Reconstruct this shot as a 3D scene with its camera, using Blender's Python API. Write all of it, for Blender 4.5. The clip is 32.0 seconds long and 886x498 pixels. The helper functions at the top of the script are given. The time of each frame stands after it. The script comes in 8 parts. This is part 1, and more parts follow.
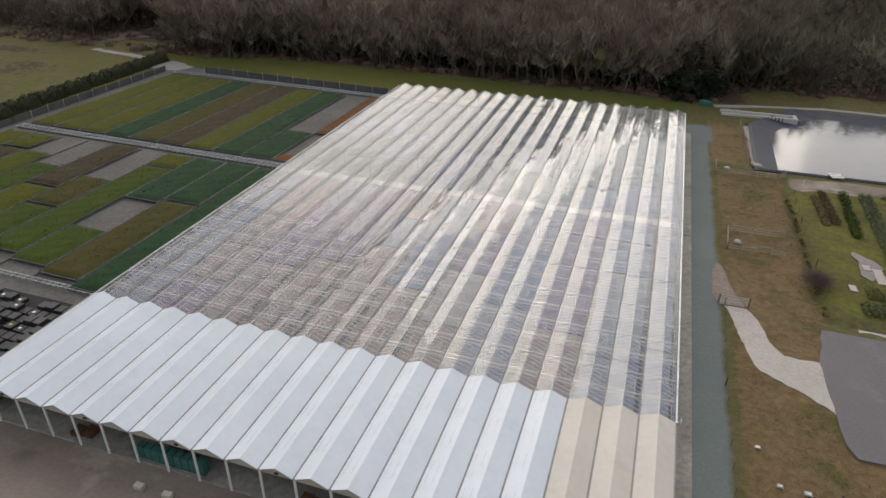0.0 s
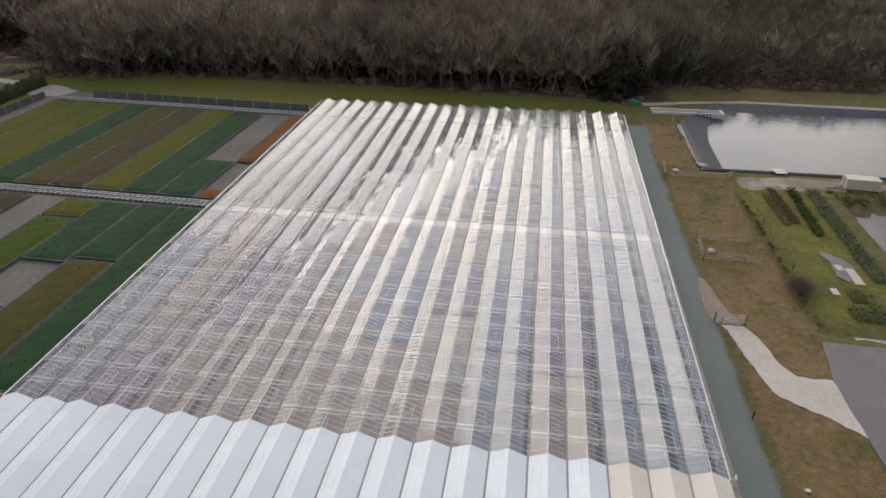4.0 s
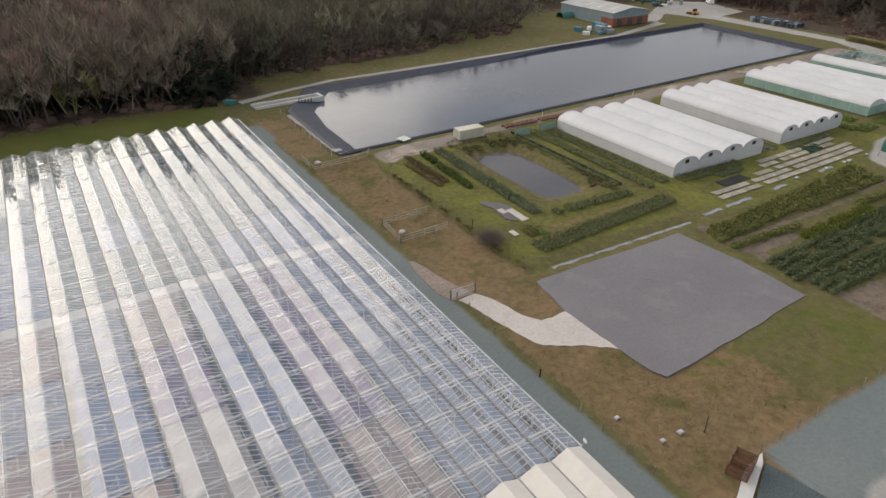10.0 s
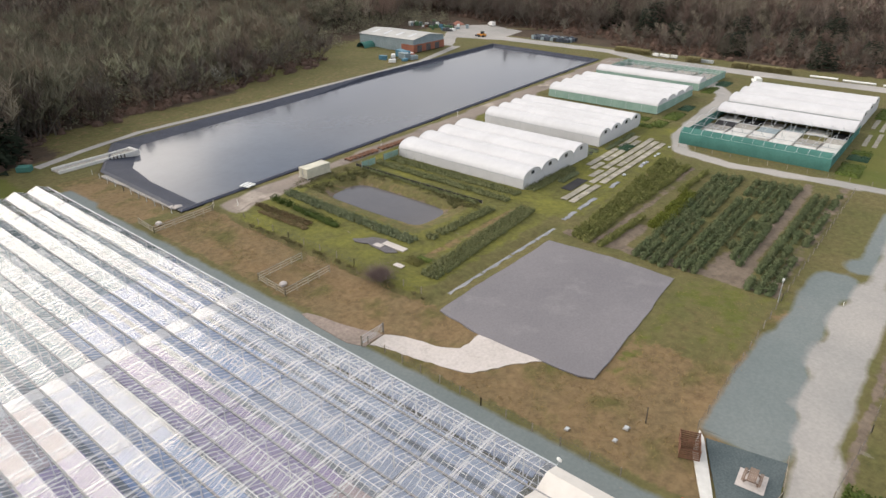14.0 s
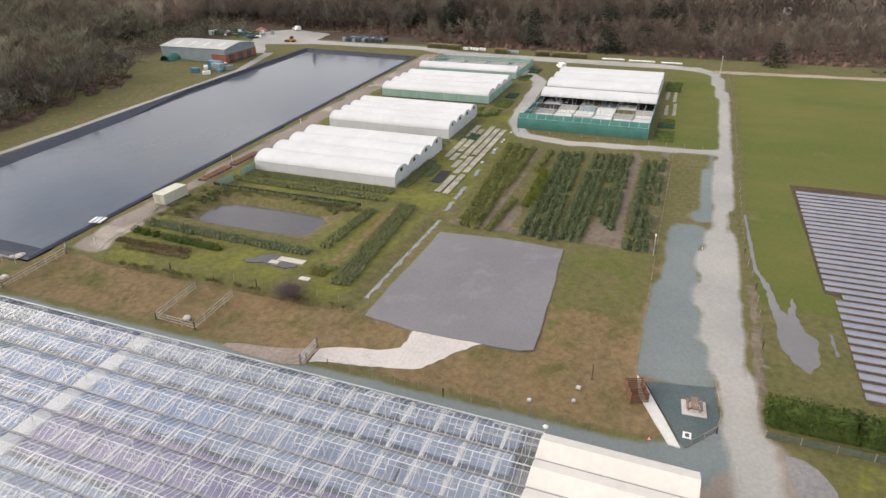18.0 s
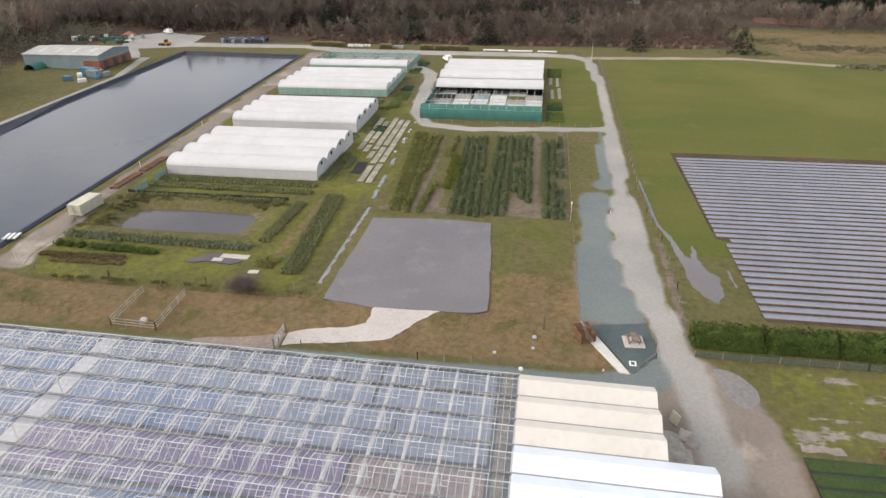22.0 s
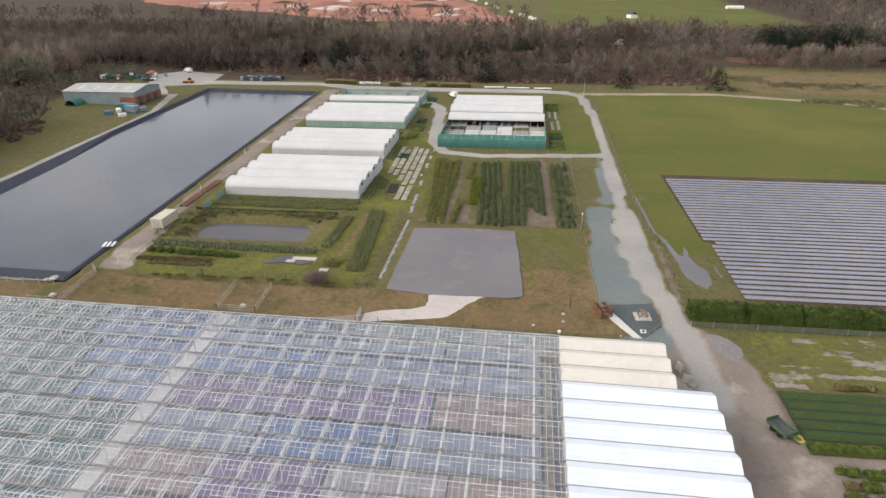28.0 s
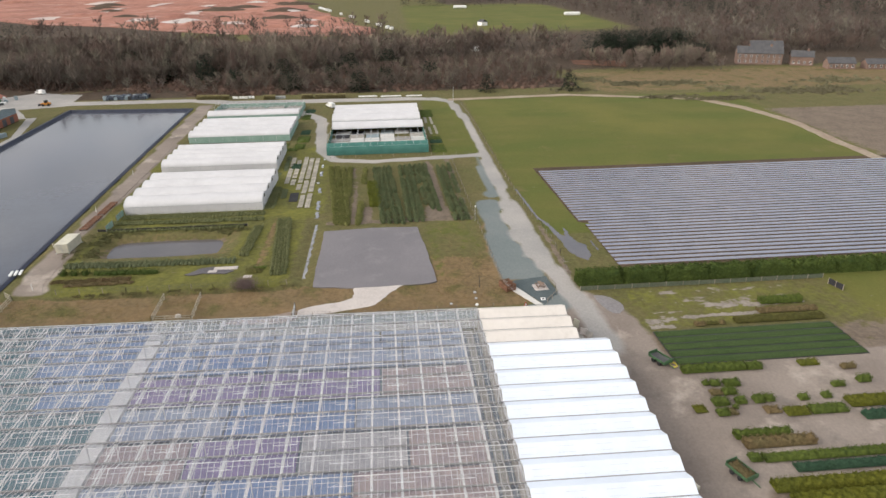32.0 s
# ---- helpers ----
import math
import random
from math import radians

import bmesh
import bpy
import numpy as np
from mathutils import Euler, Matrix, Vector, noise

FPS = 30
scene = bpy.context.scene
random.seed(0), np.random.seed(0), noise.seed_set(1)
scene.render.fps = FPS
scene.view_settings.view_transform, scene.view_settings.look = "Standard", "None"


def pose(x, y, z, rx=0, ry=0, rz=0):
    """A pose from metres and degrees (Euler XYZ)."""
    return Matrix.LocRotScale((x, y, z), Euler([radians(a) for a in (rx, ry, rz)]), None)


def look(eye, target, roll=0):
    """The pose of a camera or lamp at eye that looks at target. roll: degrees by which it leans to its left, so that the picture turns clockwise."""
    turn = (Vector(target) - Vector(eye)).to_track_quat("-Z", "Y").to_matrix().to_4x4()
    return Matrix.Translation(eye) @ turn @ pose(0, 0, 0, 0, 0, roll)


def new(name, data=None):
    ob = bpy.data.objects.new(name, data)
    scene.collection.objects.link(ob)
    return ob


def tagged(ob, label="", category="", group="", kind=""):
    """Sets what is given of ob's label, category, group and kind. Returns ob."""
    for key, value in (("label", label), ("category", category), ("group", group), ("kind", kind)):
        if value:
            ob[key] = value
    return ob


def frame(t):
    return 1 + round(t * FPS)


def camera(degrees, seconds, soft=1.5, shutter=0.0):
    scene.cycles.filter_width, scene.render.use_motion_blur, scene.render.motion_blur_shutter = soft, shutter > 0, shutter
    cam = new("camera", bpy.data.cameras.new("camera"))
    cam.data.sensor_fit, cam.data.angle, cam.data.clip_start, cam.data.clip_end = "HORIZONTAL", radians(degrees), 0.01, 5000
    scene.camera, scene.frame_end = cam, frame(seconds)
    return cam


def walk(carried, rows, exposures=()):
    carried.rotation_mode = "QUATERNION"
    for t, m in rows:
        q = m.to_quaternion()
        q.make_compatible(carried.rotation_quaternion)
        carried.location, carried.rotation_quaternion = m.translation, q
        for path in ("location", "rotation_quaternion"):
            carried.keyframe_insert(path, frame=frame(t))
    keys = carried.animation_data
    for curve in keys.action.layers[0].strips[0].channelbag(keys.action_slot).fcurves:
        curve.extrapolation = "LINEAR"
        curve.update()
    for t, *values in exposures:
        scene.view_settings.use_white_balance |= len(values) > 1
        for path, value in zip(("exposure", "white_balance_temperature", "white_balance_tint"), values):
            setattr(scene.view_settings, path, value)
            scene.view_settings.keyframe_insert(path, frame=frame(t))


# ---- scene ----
cam = camera(68.2, 32.0)
METRES, EYE, TILT, LEAN, TURN = 107.0, 46.0, 0.41, 1.34, 16.9
ROWS = [
    (0.0, 0.0, 0.0, 0.0, 1.54, -29.18, -2.76),
    (0.5, -0.0107, 0.0118, -0.0007, 1.54, -29.15, -2.76),
    (1.0, -0.0217, 0.0243, -0.0013, 1.55, -29.14, -2.77),
    (1.5, -0.0328, 0.0372, -0.002, 1.56, -29.13, -2.76),
    (2.0, -0.0437, 0.0503, -0.0026, 0.75, -29.1, -2.74),
    (2.5, -0.0545, 0.0638, -0.0035, -0.74, -29.04, -2.71),
    (4.5, -0.0883, 0.1197, -0.005, -12.47, -28.64, -2.47),
    (5.0, -0.0957, 0.1342, -0.0062, -16.74, -28.46, -2.42),
    (5.5, -0.1022, 0.1481, -0.0069, -18.34, -28.39, -2.43),
    (6.0, -0.1076, 0.1619, -0.0082, -20.39, -28.3, -2.29),
    (6.5, -0.114, 0.1758, -0.0084, -22.03, -28.25, -2.33),
    (7.0, -0.1203, 0.1891, -0.0091, -23.51, -28.16, -2.3),
    (7.5, -0.1277, 0.2015, -0.0102, -25.03, -28.06, -2.23),
    (8.0, -0.1341, 0.2138, -0.0107, -30.5, -27.86, -2.06),
    (8.5, -0.1414, 0.2266, -0.011, -35.75, -27.74, -1.96),
    (9.0, -0.1477, 0.238, -0.0129, -40.1, -27.56, -1.78),
    (9.5, -0.1532, 0.2493, -0.0135, -44.38, -27.76, -1.58),
    (10.0, -0.1592, 0.2617, -0.0136, -48.65, -28.33, -1.54),
    (10.5, -0.1633, 0.2735, -0.0142, -53.0, -27.41, -1.29),
    (11.0, -0.1679, 0.2852, -0.0149, -57.43, -26.07, -1.09),
    (11.5, -0.1719, 0.2972, -0.0158, -61.83, -25.75, -0.87),
    (12.0, -0.1757, 0.31, -0.0161, -65.58, -25.66, -0.74),
    (12.5, -0.1794, 0.3228, -0.0166, -65.88, -25.64, -0.76),
    (13.0, -0.1836, 0.336, -0.0171, -65.89, -25.65, -0.79),
    (13.5, -0.1879, 0.3496, -0.0174, -66.41, -25.61, -0.77),
    (14.0, -0.1925, 0.3638, -0.0176, -67.76, -25.54, -0.71),
    (14.5, -0.1972, 0.3786, -0.018, -69.03, -25.46, -0.68),
    (16.5, -0.2183, 0.4384, -0.0166, -71.86, -25.38, -0.56),
    (17.0, -0.2227, 0.4524, -0.0175, -74.59, -25.36, -0.35),
    (17.5, -0.2265, 0.4674, -0.0181, -81.77, -25.3, -0.05),
    (18.0, -0.2307, 0.4817, -0.018, -86.26, -25.28, 0.15),
    (18.5, -0.2347, 0.4951, -0.0183, -88.9, -25.28, 0.24),
    (19.0, -0.2395, 0.5081, -0.0179, -91.13, -25.3, 0.34),
    (19.5, -0.2454, 0.5207, -0.0181, -92.41, -25.34, 0.35),
    (20.0, -0.2527, 0.5309, -0.0179, -94.05, -25.39, 0.44),
    (20.5, -0.2608, 0.5407, -0.0176, -96.68, -25.44, 0.54),
    (21.0, -0.27, 0.5502, -0.0168, -97.97, -25.49, 0.55),
    (21.5, -0.2805, 0.5589, -0.0165, -97.97, -25.51, 0.51),
    (22.0, -0.2923, 0.5673, -0.0154, -97.98, -25.54, 0.5),
    (22.5, -0.3048, 0.5759, -0.0134, -97.98, -25.59, 0.48),
    (23.0, -0.3181, 0.5845, -0.0112, -98.0, -25.63, 0.46),
    (23.5, -0.3321, 0.593, -0.0079, -98.01, -25.68, 0.43),
    (24.0, -0.3451, 0.6011, -0.0057, -98.02, -25.71, 0.42),
    (24.5, -0.3602, 0.61, -0.0026, -98.04, -25.74, 0.41),
    (25.0, -0.3754, 0.6194, 0.0002, -98.06, -25.55, 0.4),
    (25.5, -0.3907, 0.629, 0.0034, -98.09, -25.11, 0.42),
    (26.0, -0.4066, 0.6392, 0.006, -98.11, -24.49, 0.39),
    (26.5, -0.422, 0.6493, 0.0089, -98.14, -23.77, 0.39),
    (28.5, -0.4804, 0.6943, 0.0177, -100.34, -22.26, 0.46),
    (29.0, -0.4935, 0.7061, 0.0205, -101.65, -22.25, 0.48),
    (29.5, -0.5057, 0.7179, 0.024, -103.68, -22.21, 0.56),
    (30.0, -0.517, 0.7306, 0.0275, -105.84, -22.19, 0.63),
    (30.5, -0.528, 0.7434, 0.031, -107.59, -22.16, 0.68),
    (31.0, -0.5386, 0.7563, 0.0342, -109.06, -22.13, 0.73),
    (31.5, -0.5492, 0.7699, 0.0374, -110.53, -22.11, 0.77),
    (32.0, -0.5592, 0.7838, 0.0407, -112.07, -22.11, 0.81),
]
walk(cam, [(t, pose(0, 0, EYE, TILT, LEAN, TURN) @ pose(METRES * x, METRES * y, METRES * z, 90 + pitch, roll, yaw)) for t, x, y, z, yaw, pitch, roll in ROWS],
     exposures=[(0, 0.06), (2.5, 0.09), (6, 0.28), (9, 0.40), (10, 0.42), (12, 0.75), (16, 0.96), (20, 0.94), (24, 0.85), (32, 0.81)])

# ---- world, sun ----
SUN_EL, SUN_AZ = 18.0, -14.0   # a low winter sun behind thin cloud, over the north wood


def build_world():
    w = bpy.data.worlds.new("overcast_sky")
    scene.world = w
    w.use_nodes = True
    nt = w.node_tree
    nt.nodes.clear()
    N, L = nt.nodes.new, nt.links.new
    out, bg = N("ShaderNodeOutputWorld"), N("ShaderNodeBackground")
    sky = N("ShaderNodeTexSky")
    sky.sky_type, sky.sun_disc = "NISHITA", False
    sky.sun_elevation, sky.sun_rotation = radians(SUN_EL), radians(SUN_AZ)
    sky.air_density, sky.dust_density = 1.0, 2.0
    scale = N("ShaderNodeVectorMath")
    scale.operation = "SCALE"
    scale.inputs["Scale"].default_value = 0.13
    L(sky.outputs[0], scale.inputs[0])
    tc, sep = N("ShaderNodeTexCoord"), N("ShaderNodeSeparateXYZ")
    L(tc.outputs["Generated"], sep.inputs[0])
    zmax = N("ShaderNodeMath")
    zmax.operation = "MAXIMUM"
    zmax.inputs[1].default_value = 0.0
    L(sep.outputs[2], zmax.inputs[0])
    zadd = N("ShaderNodeMath")
    zadd.operation = "ADD"
    zadd.inputs[1].default_value = 0.22
    L(zmax.outputs[0], zadd.inputs[0])
    dx, dy = N("ShaderNodeMath"), N("ShaderNodeMath")
    dx.operation = dy.operation = "DIVIDE"
    L(sep.outputs[0], dx.inputs[0]), L(zadd.outputs[0], dx.inputs[1])
    L(sep.outputs[1], dy.inputs[0]), L(zadd.outputs[0], dy.inputs[1])
    comb = N("ShaderNodeCombineXYZ")
    L(dx.outputs[0], comb.inputs[0]), L(dy.outputs[0], comb.inputs[1])
    n1 = N("ShaderNodeTexNoise")
    n1.inputs["Scale"].default_value, n1.inputs["Detail"].default_value, n1.inputs["Roughness"].default_value = 1.15, 7, 0.55
    L(comb.outputs[0], n1.inputs["Vector"])
    cover = N("ShaderNodeValToRGB")
    cover.color_ramp.elements[0].position, cover.color_ramp.elements[1].position = 0.34, 0.48
    thin = N("ShaderNodeMath")   # the cloud thins out away from the sun
    thin.operation = "MULTIPLY_ADD"
    thin.inputs[1].default_value = -0.12
    away = N("ShaderNodeVectorMath")
    away.operation = "DOT_PRODUCT"
    away.inputs[1].default_value = (0.75, -0.65, 0.0)
    L(tc.outputs["Generated"], away.inputs[0]), L(away.outputs["Value"], thin.inputs[0]), L(n1.outputs[0], thin.inputs[2]), L(thin.outputs[0], cover.inputs[0])
    n2 = N("ShaderNodeTexNoise")
    n2.inputs["Scale"].default_value, n2.inputs["Detail"].default_value = 1.5, 4
    L(comb.outputs[0], n2.inputs["Vector"])
    body = N("ShaderNodeValToRGB")
    body.color_ramp.elements[0].position, body.color_ramp.elements[0].color = 0.33, (0.74, 0.755, 0.81, 1)
    body.color_ramp.elements[1].position, body.color_ramp.elements[1].color = 0.68, (1.16, 1.13, 1.10, 1)
    L(n2.outputs[0], body.inputs[0])
    # cloud shines through towards the hidden sun
    az, el = radians(SUN_AZ), radians(SUN_EL)
    dot = N("ShaderNodeVectorMath")
    dot.operation = "DOT_PRODUCT"
    dot.inputs[1].default_value = Vector((math.sin(az) * math.cos(el), math.cos(az) * math.cos(el), math.sin(el) * 1.5)).normalized()
    nrm = N("ShaderNodeVectorMath")
    nrm.operation = "NORMALIZE"
    wide = N("ShaderNodeVectorMath")
    wide.operation = "MULTIPLY"
    wide.inputs[1].default_value = (1.0, 1.0, 1.5)
    L(tc.outputs["Generated"], wide.inputs[0]), L(wide.outputs[0], nrm.inputs[0]), L(nrm.outputs[0], dot.inputs[0])
    shine = N("ShaderNodeMapRange")
    shine.interpolation_type = "SMOOTHERSTEP"
    for i, v in enumerate((0.62, 1.0, 0.0, 2.5), 1):
        shine.inputs[i].default_value = v
    L(dot.outputs["Value"], shine.inputs[0])
    warm, lit = N("ShaderNodeVectorMath"), N("ShaderNodeVectorMath")
    warm.operation, lit.operation = "MULTIPLY_ADD", "MULTIPLY"
    warm.inputs[1].default_value, warm.inputs[2].default_value = (1.05, 0.97, 0.86), (0.80, 0.80, 0.80)
    L(shine.outputs[0], warm.inputs[0]), L(warm.outputs[0], lit.inputs[0]), L(body.outputs[0], lit.inputs[1])
    mix = N("ShaderNodeMix")
    mix.data_type = "RGBA"
    L(cover.outputs[0], mix.inputs["Factor"]), L(scale.outputs[0], mix.inputs[6]), L(lit.outputs[0], mix.inputs[7])
    L(mix.outputs[2], bg.inputs[0])
    bg.inputs[1].default_value = 0.78
    L(bg.outputs[0], out.inputs[0])


build_world()
sun = new("sun", bpy.data.lights.new("sun", "SUN"))
sun.data.energy, sun.data.angle, sun.data.color = 0.9, radians(50), (1.0, 0.89, 0.76)
_a = radians(SUN_AZ)
sun.matrix_world = look((math.sin(_a) * 400, math.cos(_a) * 400, 400 * math.tan(radians(SUN_EL))), (0, 0, 0))


# ---- land ----
def smooth(a, b, v):
    t = np.clip((v - a) / (b - a), 0, 1)
    return t * t * (3 - 2 * t)


GX0, GX1, GSPANS = -59.76, 7.24, 20
GY0, GY1, GBAYS = 50.13, 149.2, 31
FRONT_W, FRONT_C = 33.15, 36.95
SLOPE_X, SLOPE_Y, SUNK = 0.0143, 0.0134, 0.54   # the glasshouse stands on ground that falls to the south-west


def house_floor(x, y):
    return -SUNK + SLOPE_X * (x - 7) + SLOPE_Y * (y - 50)


RES_RIM = [(21.6, 132.6), (191.5, 140.6), (195.5, 189.5), (120.0, 186.0), (33.0, 179.5), (22.5, 163.0)]
POND_C, POND_A = (48.1, 109.8), (3.2, 12.6)


def in_poly(poly, x, y):
    x, y = np.asarray(x, float), np.asarray(y, float)
    inside = np.zeros(x.shape, bool)
    for (ax, ay), (bx, by) in zip(poly, poly[1:] + poly[:1]):
        cross = (ay > y) != (by > y)
        inside ^= cross & (x < (bx - ax) * (y - ay) / (by - ay + 1e-9) + ax)
    return inside


def land(x, y):
    """The height of the land, without the basins."""
    x, y = np.asarray(x, float), np.asarray(y, float)
    h = -1.0 * np.exp(-(((x - 100) / 48) ** 2)) * (1 - smooth(122, 134, y))
    h = h + 20 * smooth(20, 260, y - 175) * (1 - smooth(150, 300, x)) + 3.0 * smooth(300, 900, x)
    near = smooth(22, 31, y) * (1 - smooth(GY1 - 2, GY1 + 1, y)) * smooth(GX0 - 2.5, GX0 + 0.5, x) * (1 - smooth(4, 9, x))
    inside = smooth(FRONT_W + 0.5, FRONT_W + 2.5, y) * (1 - smooth(GX1 - 3, GX1 - 0.6, x)) * smooth(GX0 + 0.2, GX0 + 1.6, x)
    return h + near * np.minimum(0, house_floor(x, y) - 0.35 * inside)


def gz(x, y):
    return float(land(x, y))


def pond_depth(x, y):
    r = (np.abs((x - POND_C[0] - 0.5) / (POND_A[0] + 3.5)) ** 5 + np.abs((y - POND_C[1]) / (POND_A[1] + 3.0)) ** 5) ** (1 / 5)
    return -1.9 * (1 - smooth(0.55, 1.0, r))


# ---- mesh tools ----
class Geo:
    def __init__(self):
        self.v, self.f = [], []

    def add(self, verts, faces):
        n = len(self.v)
        self.v.extend(verts)
        self.f.extend([tuple(i + n for i in f) for f in faces])
        return self

    def box(self, x0, x1, y0, y1, z0, z1):
        return self.add([(x0, y0, z0), (x1, y0, z0), (x1, y1, z0), (x0, y1, z0), (x0, y0, z1), (x1, y0, z1), (x1, y1, z1), (x0, y1, z1)],
                        [(3, 2, 1, 0), (4, 5, 6, 7), (0, 1, 5, 4), (1, 2, 6, 5), (2, 3, 7, 6), (3, 0, 4, 7)])

    def bevel_box(self, x0, x1, y0, y1, z0, z1, b):
        v, f = [], []
        for z, i in ((z0, b), (z0 + b, 0), (z1 - b, 0), (z1, b)):
            v += [(x0 + i, y0 + i, z), (x1 - i, y0 + i, z), (x1 - i, y1 - i, z), (x0 + i, y1 - i, z)]
        f = [(3, 2, 1, 0), (12, 13, 14, 15)]
        for r in range(3):
            for k in range(4):
                a, c = 4 * r + k, 4 * r + (k + 1) % 4
                f.append((a, c, c + 4, a + 4))
        return self.add(v, f)

    def beam(self, p, q, w, h=None):
        p, q, h = Vector(p), Vector(q), h or w
        d = (q - p).normalized()
        s = d.cross(Vector((0, 0, 1)))
        s = s.normalized() if s.length > 1e-4 else Vector((1, 0, 0))
        u = s.cross(d)
        c = [s * a * w / 2 + u * b * h / 2 for a, b in ((-1, -1), (1, -1), (1, 1), (-1, 1))]
        return self.add([tuple(p + o) for o in c] + [tuple(q + o) for o in c],
                        [(0, 1, 2, 3), (7, 6, 5, 4), (1, 0, 4, 5), (2, 1, 5, 6), (3, 2, 6, 7), (0, 3, 7, 4)])

    def tube(self, p, q, r, n=8, r2=None):
        p, q, r2 = Vector(p), Vector(q), r if r2 is None else r2
        d = (q - p).normalized()
        s = d.orthogonal().normalized()
        u = d.cross(s)
        ring = [s * math.cos(2 * math.pi * k / n) + u * math.sin(2 * math.pi * k / n) for k in range(n)]
        return self.add([tuple(p + o * r) for o in ring] + [tuple(q + o * r2) for o in ring],
                        [tuple(range(n - 1, -1, -1)), tuple(range(n, 2 * n))] + [(k, (k + 1) % n, n + (k + 1) % n, n + k) for k in range(n)])

    def slab(self, poly, z0, z1):
        """A flat plate over a plan outline; z0 and z1 may be functions of x and y."""
        a = sum(p[0] * q[1] - q[0] * p[1] for p, q in zip(poly, poly[1:] + poly[:1]))
        poly = poly if a > 0 else poly[::-1]
        n = len(poly)
        lo = [(x, y, z0(x, y) if callable(z0) else z0) for x, y in poly]
        hi = [(x, y, z1(x, y) if callable(z1) else z1) for x, y in poly]
        return self.add(lo + hi, [tuple(range(n, 2 * n))] + [(k, (k + 1) % n, n + (k + 1) % n, n + k) for k in range(n)])

    def mesh(self, name, mat, flat=True):
        me = bpy.data.meshes.new(name)
        me.from_pydata([tuple(p) for p in self.v], [], self.f)
        if mat:
            me.materials.append(mat)
        if not flat:
            me.polygons.foreach_set("use_smooth", np.ones(len(me.polygons), bool))
        me.update()
        return me


def soup(name, verts, mat, tris=None, flat=True):
    """A mesh from an array of triangles, (n, 3, 3), or of places and triangles."""
    me = bpy.data.meshes.new(name)
    if tris is None:
        verts = np.asarray(verts, np.float32).reshape(-1, 3)
        tris = np.arange(len(verts), dtype=np.int32).reshape(-1, 3)
    verts, tris = np.asarray(verts, np.float32), np.asarray(tris, np.int32)
    me.vertices.add(len(verts))
    me.vertices.foreach_set("co", verts.ravel())
    me.loops.add(tris.size)
    me.loops.foreach_set("vertex_index", tris.ravel())
    me.polygons.add(len(tris))
    me.polygons.foreach_set("loop_start", np.arange(len(tris), dtype=np.int32) * tris.shape[1])
    if not flat:
        me.polygons.foreach_set("use_smooth", np.ones(len(tris), bool))
    me.update(calc_edges=True)
    me.validate()
    if mat:
        me.materials.append(mat)
    return me


def thing(name, loc, label, category, group="", kind="", yaw=0):
    ob = new(name)
    ob.matrix_world = pose(*loc, 0, 0, yaw)
    ob.empty_display_size = 0.2
    return tagged(ob, label, category, group, kind)


def part(name, geo, mat, parent, label="", kind="", flat=True):
    me = geo.mesh(name, mat, flat) if isinstance(geo, Geo) else geo
    ob = new(name, me)
    ob.parent = parent
    if label:
        ob["label"] = label
    if kind:
        ob["kind"] = kind
    return ob


def solo(name, geo, mat, label, category, group="", kind="", loc=(0, 0, 0), yaw=0, flat=True):
    me = geo.mesh(name, mat, flat) if isinstance(geo, Geo) else geo
    ob = new(name, me)
    ob.matrix_world = pose(*loc, 0, 0, yaw)
    return tagged(ob, label, category, group, kind)


